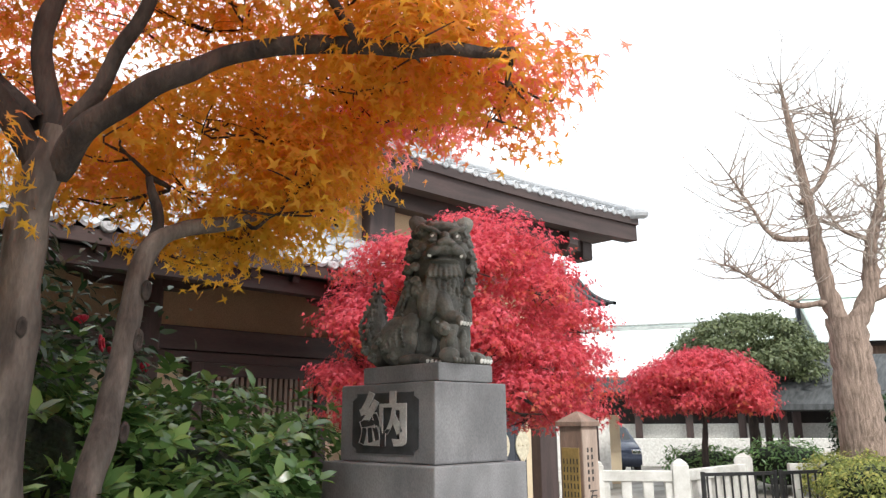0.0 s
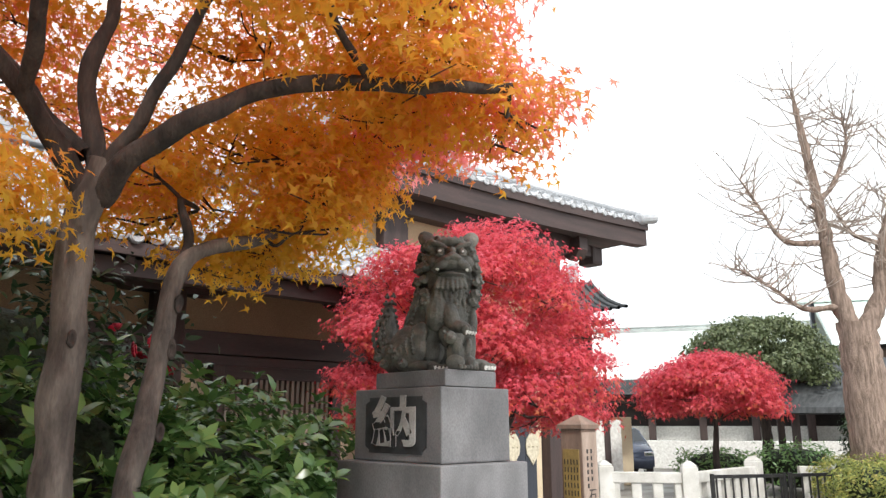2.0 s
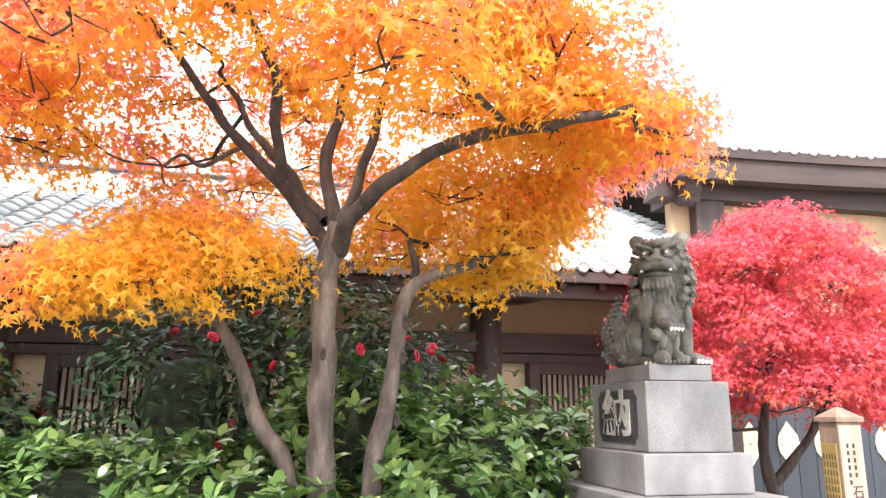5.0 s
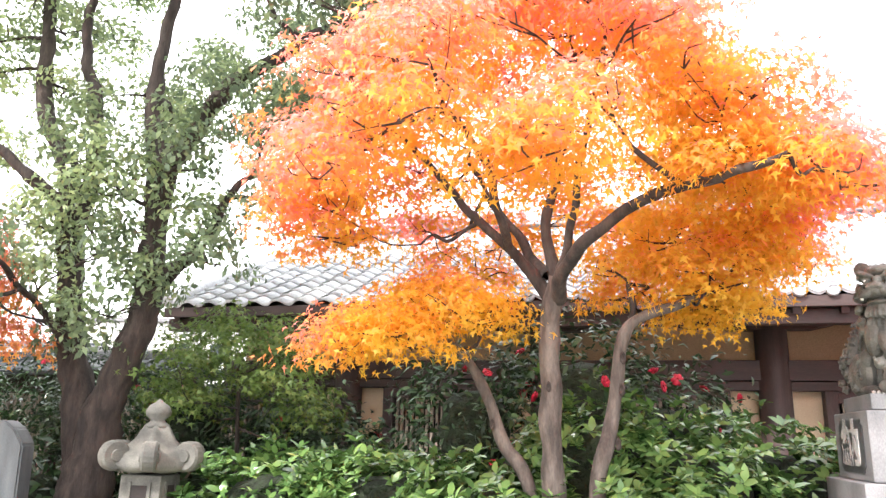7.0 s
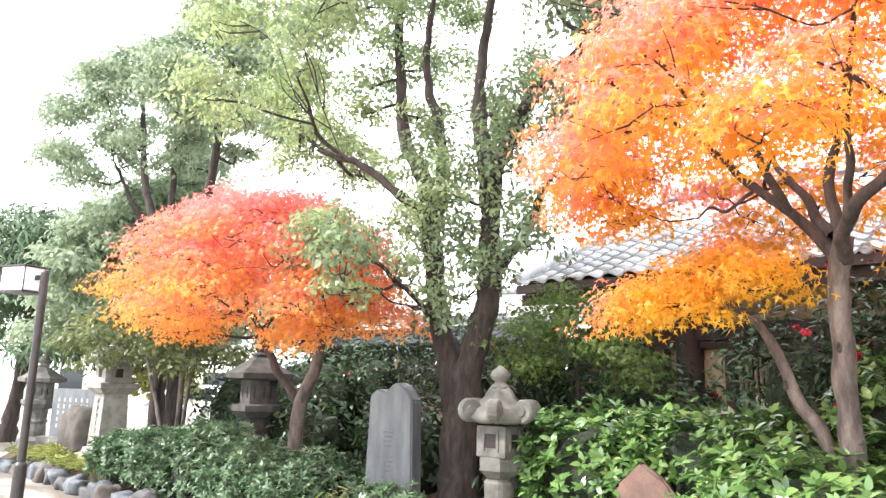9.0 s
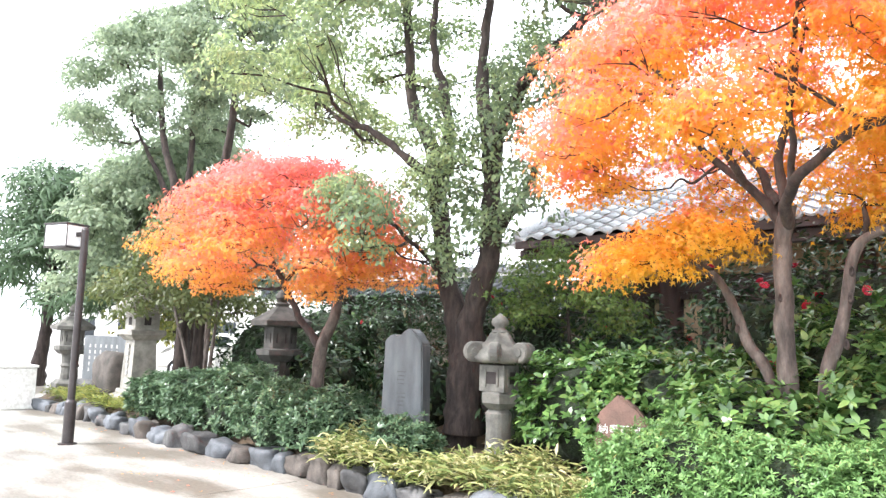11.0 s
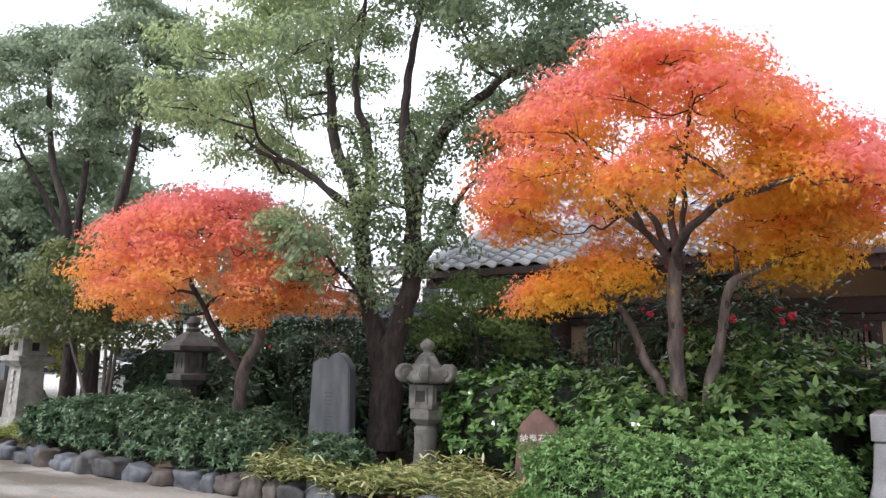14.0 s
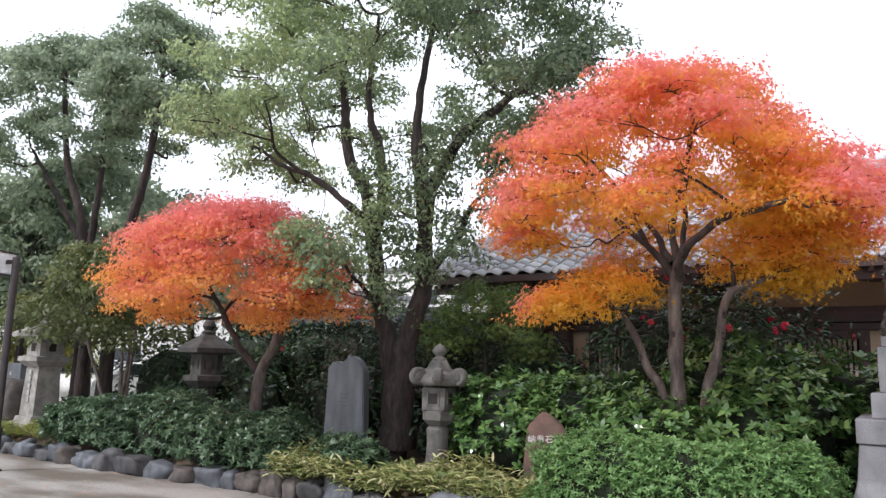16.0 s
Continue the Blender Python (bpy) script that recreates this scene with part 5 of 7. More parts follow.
    tree("maple_tree", "young green maple behind the stone lantern", [([(-2.4, 4.4, 0.3), (-2.42, 4.38, 1.2), (-2.45, 4.35, 2.2)], 0.035, 0.015)], pads, MAPLE5, MAPLE_G, BARKD, 0.085, 52, limb=0.012, limb_low=0.3)


maples()


# ---- evergreens ----
def evergreens():
    rng = np.random.default_rng(61)
    stems = [
        ([(-3.3, 3.42, 0.15), (-3.28, 3.4, 0.9), (-3.36, 3.4, 1.7), (-3.6, 3.4, 2.5), (-3.75, 3.4, 3.4), (-3.95, 3.42, 4.1), (-4.3, 3.45, 4.6), (-4.5, 3.5, 5.6), (-4.6, 3.5, 6.6)], 0.165, 0.05),
        ([(-3.22, 3.38, 0.5), (-3.15, 3.36, 1.5), (-3.0, 3.36, 2.1), (-2.84, 3.38, 2.6), (-2.86, 3.4, 3.2), (-2.84, 3.4, 3.8), (-2.6, 3.4, 4.22), (-2.3, 3.42, 4.65), (-1.9, 3.45, 4.9), (-1.4, 3.5, 5.2), (-0.7, 3.6, 5.4)], 0.165, 0.035),
        ([(-2.86, 3.4, 3.6), (-2.95, 3.4, 4.1), (-3.03, 3.4, 4.6), (-3.05, 3.45, 5.4), (-2.8, 3.5, 6.8)], 0.12, 0.035),
        ([(-3.74, 3.4, 3.3), (-3.64, 3.45, 4.0), (-3.8, 3.5, 4.75), (-4.02, 3.5, 5.5), (-3.9, 3.5, 6.8)], 0.1, 0.03),
        ([(-3.7, 3.38, 3.0), (-3.75, 3.2, 3.55), (-4.1, 3.05, 3.9), (-4.6, 3.0, 4.25), (-5.2, 3.0, 4.5), (-5.9, 3.0, 4.9)], 0.075, 0.022),
        ([(-2.82, 3.38, 2.72), (-2.55, 3.4, 3.05), (-2.38, 3.4, 3.2), (-2.15, 3.4, 3.6), (-1.95, 3.4, 3.8)], 0.07, 0.025),
        ([(-3.5, 3.38, 2.2), (-3.45, 2.9, 2.55), (-3.35, 2.3, 2.8), (-3.3, 1.9, 2.9)], 0.035, 0.015),
    ]
    pads = dome_pads((-3.3, 3.0, 5.5), (3.0, 2.3, 2.7), -0.4, 100, 0.46, 270, rng, inner=0.3, gaps=((-4.3, 2.4, 3.9, 0.8), (-3.6, 1.6, 4.3, 0.6), (-1.6, 1.8, 4.2, 0.8)))
    pads += [(-3.35, 1.65, 3.0, 0.5, 0.45, 0.3, 260), (-2.95, 1.6, 2.8, 0.4, 0.4, 0.26, 190), (-3.75, 1.9, 3.2, 0.4, 0.35, 0.25, 170), (-3.2, 1.75, 2.55, 0.3, 0.3, 0.2, 120), (-3.7, 3.1, 2.9, 0.4, 0.4, 0.4, 260), (-3.1, 3.1, 3.2, 0.45, 0.45, 0.4, 280), (-2.7, 3.15, 2.8, 0.4, 0.4, 0.4, 260), (-3.3, 3.0, 3.5, 0.4, 0.4, 0.35, 220), (-2.4, 3.3, 3.4, 0.35, 0.35, 0.3, 180), (-5.6, 3.0, 4.8, 0.7, 0.6, 0.45, 420), (-6.0, 3.1, 5.5, 0.7, 0.7, 0.5, 420), (-1.1, 3.6, 5.5, 0.6, 0.6, 0.35, 300), (-0.5, 3.7, 5.6, 0.5, 0.5, 0.3, 240), (-1.9, 3.4, 4.4, 0.4, 0.4, 0.5, 240), (-3.4, 3.0, 4.1, 0.5, 0.4, 0.5, 320), (-2.5, 3.1, 4.0, 0.4, 0.4, 0.5, 280), (-2.9, 2.9, 3.7, 0.45, 0.4, 0.4, 280), (-4.0, 3.1, 3.5, 0.35, 0.35, 0.35, 200), (-2.2, 3.2, 3.1, 0.35, 0.35, 0.35, 200), (-3.2, 3.0, 2.5, 0.35, 0.3, 0.35, 180), (-1.6, 3.3, 4.2, 0.4, 0.4, 0.4, 240), (-1.8, 3.5, 3.7, 0.35, 0.35, 0.35, 220), (-1.3, 3.6, 4.7, 0.4, 0.4, 0.4, 240), (-2.3, 3.2, 4.6, 0.4, 0.4, 0.4, 240)]
    pads = [(*p[:6], int(p[6] * 2.3)) for p in pads]
    # Leaf tone rises towards -x and clump tops: sunlight put into the colour.
    tree("camphor_tree", "large evergreen with a dark twin trunk and green leaves coloured lighter on the sunny side", stems, pads, DIAMOND, CAMPHOR, BARKD, 0.074, 62, limb=0.03, tone_at=lambda P, K, R: np.clip(0.38 - 0.1 * (P[:, 0] + 3.2) + 0.1 * np.sin(K * 7.7) + 0.18 * R, 0, 0.8), twigs=3, flat=0.4, lump=0.35, spray=14, spread=0.17)

    rng = np.random.default_rng(71)
    stems = [([(-11.3, 3.9, 0.1), (-11.2, 3.8, 2.0), (-11.4, 3.6, 4.2), (-12.0, 3.5, 5.6), (-12.3, 3.4, 7.6)], 0.15, 0.04), ([(-10.4, 3.8, 0.1), (-10.2, 3.7, 3.2), (-9.5, 3.6, 4.8), (-9.1, 3.5, 6.2), (-8.9, 3.4, 7.6)], 0.13, 0.03), ([(-11.3, 3.7, 3.6), (-12.4, 3.6, 4.9), (-13.4, 3.5, 6.0)], 0.08, 0.03), ([(-11.2, 3.7, 3.8), (-10.9, 3.6, 5.2), (-11.0, 3.6, 7.0)], 0.08, 0.03)]
    pads = dome_pads((-12.3, 3.5, 6.5), (1.9, 1.5, 1.8), -0.6, 36, 0.45, 640, rng, inner=0.15) + dome_pads((-8.9, 3.5, 6.5), (1.2, 1.2, 1.5), -0.6, 26, 0.4, 600, rng, inner=0.15)
    tree("evergreen_tree", "tall evergreen with layered dark crown behind the maple", stems, pads, DIAMOND, DARKTREE, BARKD, 0.1, 72, limb=0.03, twigs=2, flat=0.4, limb_low=0.3, spray=11, spread=0.2)
    pads = dome_pads((-10.4, 5.2, 3.5), (2.2, 1.4, 1.4), -0.7, 30, 0.55, 220, rng)
    tree("evergreen_tree", "dense dark evergreen low behind the bed", [([(-9.9, 5.4, 0.1), (-9.9, 5.3, 2.0), (-10.1, 5.2, 3.6)], 0.1, 0.04)], pads, DIAMOND, DARKTREE, BARKD, 0.15, 73, limb=0.03, twigs=1, flat=0.4, spray=7)
    pads = dome_pads((-14.6, 5.5, 4.3), (2.6, 1.8, 2.2), -0.9, 50, 0.65, 330, rng)
    tree("evergreen_tree", "broad evergreen beyond the lantern row", [([(-14.4, 5.6, 0.0), (-14.4, 5.6, 2.0), (-14.6, 5.5, 4.5)], 0.14, 0.04)], pads, DIAMOND, DARKTREE, BARKD, 0.19, 74, limb=0.03, twigs=1, flat=0.4, spray=7)
    pads = dome_pads((-13.6, 3.7, 3.5), (1.5, 1.3, 1.6), -0.7, 36, 0.48, 380, rng)
    tree("evergreen_tree", "evergreen tree at the end of the lantern row", [([(-13.6, 3.9, 0.1), (-13.6, 3.8, 1.8), (-13.6, 3.7, 3.6)], 0.12, 0.04)], pads, DIAMOND, DARKTREE, BARKD, 0.14, 76, limb=0.03, twigs=1, flat=0.4, spray=7)
    # olive turning tree on several thin stems
    pads = dome_pads((-9.4, 2.9, 2.25), (1.5, 1.1, 1.25), -0.35, 34, 0.42, 240, rng)
    tree("small_tree", "small many-stemmed tree with olive leaves tinged red", [([(-8.9 + dx, 3.0 + dy, 0.2), (-8.9 + dx * 2, 3.0 + dy, 0.9), (-9.1 + dx * 5, 2.95 + dy * 2, 2.1)], 0.05, 0.02) for dx, dy in ((-0.16, 0), (0.02, 0.1), (0.16, -0.05), (0.08, 0.12))], pads, DIAMOND, OLIVE, BARK, 0.1, 75, limb=0.015, tone_at=lambda P, K, R: np.clip(0.1 + 0.2 * (P[:, 2] - 2.5) - 0.2 * (P[:, 0] + 9.9), 0, 0.8), limb_low=0.5)
    # pine at the far end
    rng = np.random.default_rng(81)
    pads = [(-19.0 + 1.9 * math.cos(k * 2.4) * (1 - k / 14), 3.8 + 1.6 * math.sin(k * 2.4) * (1 - k / 14), 2.4 + 0.28 * k, 1.2, 1.1, 0.35, 800) for k in range(13)]
    tree("pine_tree", "leaning pine with layered blue-green needle pads", [([(-19.0, 3.6, 0.0), (-18.8, 3.7, 1.5), (-19.0, 3.8, 3.5), (-19.0, 3.8, 6.0)], 0.2, 0.06)], pads, NARROW, PINE, BARKD, 0.3, 82, limb=0.04, twigs=2, limb_low=0.25)
    pads = dome_pads((-17.0, 6.5, 1.9), (1.8, 1.0, 0.9), -0.6, 16, 0.5, 160, rng)
    tree("small_tree", "low tree with yellowing leaves at the far end", [([(-17.0, 6.5, 0.0), (-17.0, 6.5, 1.0), (-17.0, 6.5, 1.9)], 0.06, 0.02)], pads, DIAMOND, YELLOWB, BARKD, 0.18, 83, limb=0.02, twigs=1)
    # clipped round evergreen and bare pruned tree by the white fence
    pads = dome_pads((22.0, 9.5, 3.5), (1.85, 1.95, 1.15), -0.6, 54, 0.5, 460, rng, inner=0.1)
    tree("evergreen_tree", "clipped round-topped evergreen behind the scarlet dome", [([(21.8, 9.4, 0.0), (21.8, 9.4, 1.2), (21.9, 9.5, 3.0)], 0.2, 0.1)], pads, DIAMOND, HOLLY, BARKD, 0.125, 84, limb=0.05, twigs=1, flat=0.5)


evergreens()


def bare_tree():
    t = thing("bare_tree", "big pruned leafless tree with pale furrowed bark and pale twigs", "tree")
    rng = np.random.default_rng(91)
    bx, by = 16.6, 5.0
    tw = Tubes(4)
    tr = Tubes(12)
    tr.add(spline([(bx + 0.1, by, 0), (bx + 0.05, by, 1.5), (bx, by, 2.6), (bx - 0.1, by, 3.7)], 26), 0.48, 0.38, 0.2, 0.12)
    heads = []
    for pts, r0, r1 in (([(-0.1, 0.05, 3.4), (-0.22, 0.25, 4.4), (-0.26, 0.34, 5.6), (-0.3, 0.42, 6.8), (-0.4, 0.55, 8.2), (-0.45, 0.6, 9.0)], 0.27, 0.05),
                        ([(-0.05, -0.1, 3.4), (0.22, -0.45, 4.3), (0.3, -0.55, 5.2), (0.5, -0.8, 6.2), (0.55, -0.9, 7.6)], 0.28, 0.06),
                        ([(0.1, -0.3, 4.0), (0.55, -0.9, 4.4), (0.8, -1.3, 5.1), (1.3, -1.9, 5.4)], 0.16, 0.07),
                        ([(-0.3, 0.25, 4.0), (-0.7, 0.8, 4.0), (-1.1, 1.3, 4.5), (-1.5, 1.8, 4.9)], 0.09, 0.03),
                        ([(-0.35, 0.45, 5.4), (-0.8, 1.0, 5.5), (-1.1, 1.3, 6.2), (-1.3, 1.6, 6.9)], 0.09, 0.03),
                        ([(-0.38, 0.5, 6.2), (-0.1, 0.1, 6.7), (0.1, -0.2, 7.6), (0.05, -0.2, 8.2)], 0.09, 0.03),
                        ([(0.3, -0.55, 5.3), (0.0, -0.1, 5.6), (-0.1, 0.1, 6.1)], 0.09, 0.04),
                        ([(0.4, -0.65, 5.7), (0.9, -1.3, 6.0), (1.2, -1.7, 6.8)], 0.1, 0.04)):
        ln = spline([(bx + q[0], by + q[1], q[2]) for q in pts], 6 * len(pts))
        bough = Tubes(10)
        bough.add(ln, r0 * 0.78, r1 * 0.7, 0.45)
        bough.make("bough", BARKP, t)
        heads += ln[8:]
    for h in heads:
        for _ in range(3):
            w = rng.uniform(0, 2 * math.pi)
            l = rng.uniform(0.4, 1.5)
            d = Vector((math.cos(w), math.sin(w), rng.uniform(-0.1, 1.1))).normalized()
            e = h + d * l + Vector((0, 0, 0.3 * l))
            ln = spline([h, h.lerp(e, 0.5) + Vector(rng.normal(size=3)) * 0.08 - Vector((0, 0, 0.12 * l)), e], 7)
            tw.add(ln, 0.02, 0.006)
            for _ in range(3):
                q0 = ln[rng.integers(2, 6)]
                q = q0 + (d + Vector(rng.normal(size=3)) * 0.6 + Vector((0, 0, 0.3))).normalized() * l * 0.35
                tw.add([q0, q0.lerp(q, 0.5) + Vector((0, 0, 0.02)), q], 0.008, 0.003)
    tr.make("trunk", BARKP, t)
    tagged(tw.make("twig", TWIGP, t), kind="stuff")


bare_tree()


# ---- shrubs of the bed ----
def shrubs():
    mound("laurel_shrub", "glossy broad-leaved evergreen shrub at the foot of the maple", [(-1.4, 3.25, 0.86, 0.65, 0.55, 0.64, 3600), (-0.55, 3.4, 0.9, 0.8, 0.6, 0.62, 4200), (0.25, 3.0, 0.88, 0.6, 0.5, 0.62, 3300)], BROAD, AUCUBA, 0.09, 1, sprig=0.22, whorl=7)
    mound("laurel_shrub", "glossy broad-leaved evergreen shrub beside the lion's pedestal", [(1.5, 3.35, 1.0, 0.6, 0.55, 0.75, 3200), (2.05, 4.0, 1.0, 0.75, 0.6, 0.8, 4200), (0.9, 3.6, 1.1, 0.55, 0.6, 0.85, 3400)], BROAD, AUCUBA, 0.09, 2, sprig=0.25, whorl=7)
    mound("laurel_shrub", "glossy broad-leaved evergreen shrub below the maple stems", [(0.55, 2.35, 0.75, 0.6, 0.4, 0.55, 2200), (1.35, 2.75, 0.8, 0.5, 0.45, 0.65, 2600)], BROAD, AUCUBA, 0.09, 3, sprig=0.2, whorl=7)
    mound("azalea_hedge", "clipped bright green azalea hedge with narrow leaves", [(0.38, 2.02, 0.56, 0.82, 0.5, 0.46, 30000), (1.02, 2.0, 0.56, 0.8, 0.5, 0.47, 30000), (1.5, 2.02, 0.56, 0.6, 0.5, 0.46, 24000)], LONG, AZALEA, 0.042, 4, category="hedge", whorl=6, core_size=0.82, square=0.64)
    k = 0
    for x, y, r, h in ((-4.45, 2.4, 0.52, 0.6), (-5.45, 2.42, 0.56, 0.68), (-6.75, 2.55, 0.68, 0.92), (-7.85, 2.48, 0.54, 0.7), (-8.75, 2.4, 0.46, 0.58)):
        mound("round_shrub", "rounded shrub with dull blue-green narrow leaves above border rocks", [(x, y, 0.5, r, 0.52, h * 0.7, 7000)], LONG, DAPHNE, 0.074, 20 + k, whorl=7, core_size=0.78, group="rounded shrubs along the border rocks")
        k += 1
    mound("low_shrub", "low grey-green shrub at the foot of the stele", [(-3.15, 2.35, 0.45, 0.5, 0.3, 0.3, 3000)], LONG, DAPHNE, 0.064, 30, whorl=7)
    for i, (x, y, z, rx, ry, rz, n) in enumerate(((-7.6, 4.7, 1.15, 1.3, 0.7, 1.1, 1500), (-6.8, 3.9, 0.8, 1.0, 0.6, 0.65, 700), (-9.6, 4.8, 1.0, 1.2, 0.7, 0.95, 1200), (-4.3, 3.7, 0.85, 0.7, 0.5, 0.6, 520), (-2.6, 3.9, 0.7, 0.6, 0.5, 0.5, 420), (-8.2, 4.2, 0.7, 0.9, 0.6, 0.6, 600), (-1.2, 4.8, 0.95, 1.1, 0.6, 0.75, 800))):
        mound("laurel_shrub", "dark broad-leaved shrub deep in the bed", [(x, y, z, rx, ry, rz, n)], LONG, CAMELLIA, 0.13, 40 + i, sprig=0.25)
    for i, (x, y, h, fn) in enumerate(((-0.2, 4.5, 2.35, 8), (0.75, 4.3, 2.6, 10), (1.35, 4.6, 2.2, 9), (-4.2, 4.6, 2.1, 5), (-1.9, 4.9, 1.9, 4), (-6.3, 4.9, 2.3, 4), (-3.3, 4.9, 2.3, 6), (-2.5, 5.3, 2.1, 5), (-5.1, 5.3, 2.6, 5))):
        mound("camellia_bush", "dark camellia bush with crimson blossoms", [(x, y, h * 0.72, 0.6, 0.45, h * 0.3, 1500), (x + 0.25, y + 0.1, h * 0.45, 0.45, 0.4, h * 0.22, 700)], LONG, CAMELLIA, 0.085, 50 + i, fn=fn, sprig=0.5, core_size=0.5)


shrubs()


def bamboo_grass(name, label, x0, x1, y0, y1, n, mat, h, seed, leaf):
    rng = np.random.default_rng(seed)
    t = thing(name, label, "ground cover", kind="stuff")
    P = np.stack([rng.uniform(x0, x1, n), rng.uniform(y0, y1, n), rng.uniform(0.2, h, n)], 1)
    P[:, 2] *= 0.75 + 0.35 * np.sin(P[:, 0] * 3.1) * np.cos(P[:, 1] * 4) ** 2
    tuft = np.sin(P[:, 0] * 9.0 + 2 * np.sin(P[:, 1] * 7.0)) * np.sin(P[:, 1] * 11.0 + P[:, 0] * 3.0)
    P[:, 2] += 0.12 + 0.07 * tuft
    w = rng.uniform(0, 2 * math.pi, n)
    A = np.stack([np.cos(w), np.sin(w) - 0.45, rng.uniform(-0.5, 1.1, n)], 1)
    N = np.stack([-np.cos(w) * 0.4, -np.sin(w) * 0.4, np.ones(n)], 1) + rng.normal(size=(n, 3)) * 0.3
    leaves("foliage", P, N, leaf * rng.uniform(0.6, 1.3, n), NARROW, mat, t, rng.uniform(0, 0.4, n), rng, axis=A)


bamboo_grass("bamboo_grass", "low yellow-striped bamboo grass spilling over border rocks", -3.9, 0.35, 1.76, 2.65, 6200, SASA, 0.46, 3, 0.15)
bamboo_grass("bamboo_grass", "yellow-green ground cover at the far end of the bed", -13.2, -9.1, 2.0, 2.8, 3000, YELLOWB, 0.36, 4, 0.13)


def fallen_leaves():
    rng = np.random.default_rng(17)
    t = thing("fallen_leaves", "few dry orange maple leaves scattered on the concrete", "leaves", kind="stuff")
    n = 150
    P = np.stack([rng.uniform(-9.5, 1.5, n), 1.7 - rng.random(n) ** 1.6 * 2.3, np.full(n, 0.016)], 1)
    N = np.array([0, 0, 1.0]) + rng.normal(size=(n, 3)) * 0.12
    leaves("leaf_litter", P, N, 0.055 * rng.uniform(0.6, 1.2, n), MAPLE5, MAPLE_O, t, rng.uniform(0.1, 0.7, n), rng)


fallen_leaves()


# ---- border rocks ----
def rocks():
    rnd = random.Random(5)
    x = -13.0
    i = 0
    while x < 0.6:
        w = rnd.choice((0.22, 0.3, 0.38, 0.46, 0.6)) * rnd.uniform(0.85, 1.15)
        if -1.6 < x + w < -1.0 or (-1.6 < x < -0.9):
            x += 0.05
            if x <= -0.92:
                continue
        h = rnd.uniform(0.14, 0.28)
        bm = bmesh.new()
        bmesh.ops.create_icosphere(bm, subdivisions=3, radius=1)
        o = Vector((i * 3.7, 0, 0))
        for v in bm.verts:
            q = v.co.copy()
            g = Vector([math.copysign(abs(c) ** 0.52, c) for c in q])
            v.co = Vector((g.x * w * 0.5, g.y * 0.16, g.z * h * 0.6)) * (1 + 0.5 * noise.noise(q * 1.1 + o) + 0.16 * noise.noise(q * 3 + o) + 0.06 * noise.noise(q * 8 + o))
        ob = part("border_rock", bm, (ROCK, ROCKB, ROCKN, ROCK, ROCKB)[rnd.randrange(5)], smooth=True)
        ob.matrix_world = pose(x + w / 2, 1.95 + 0.06 * math.sin(x), h * 0.38, rnd.uniform(-8, 8), rnd.uniform(-8, 8), rnd.uniform(-14, 14))
        tagged(ob, "rounded field rock edging the planted bed", "rock", "border rocks")
        x += w * 1.03
        i += 1
    bm = bmesh.new()
    bmesh.ops.create_icosphere(bm, subdivisions=4, radius=1)
    for v in bm.verts:
        q = v.co.copy()
        g = Vector([math.copysign(abs(c) ** 0.6, c) for c in q])
        v.co = Vector((g.x * 0.36, g.y * 0.24, g.z * 0.2)) * (1 + 0.1 * noise.noise(q * 1.4))
        d = math.hypot(q.x - 0.1, q.y)
        if q.z > 0 and d < 0.4:
            v.co.z -= 0.09 * (1 - (d / 0.4) ** 2)
    ob = part("water_basin", bm, ROCKB, smooth=True)
    ob.matrix_world = pose(-1.25, 1.9, 0.15, 0, 0, 6)
    tagged(ob, "large rounded grey stone with a hollow in its top", "stone")


rocks()


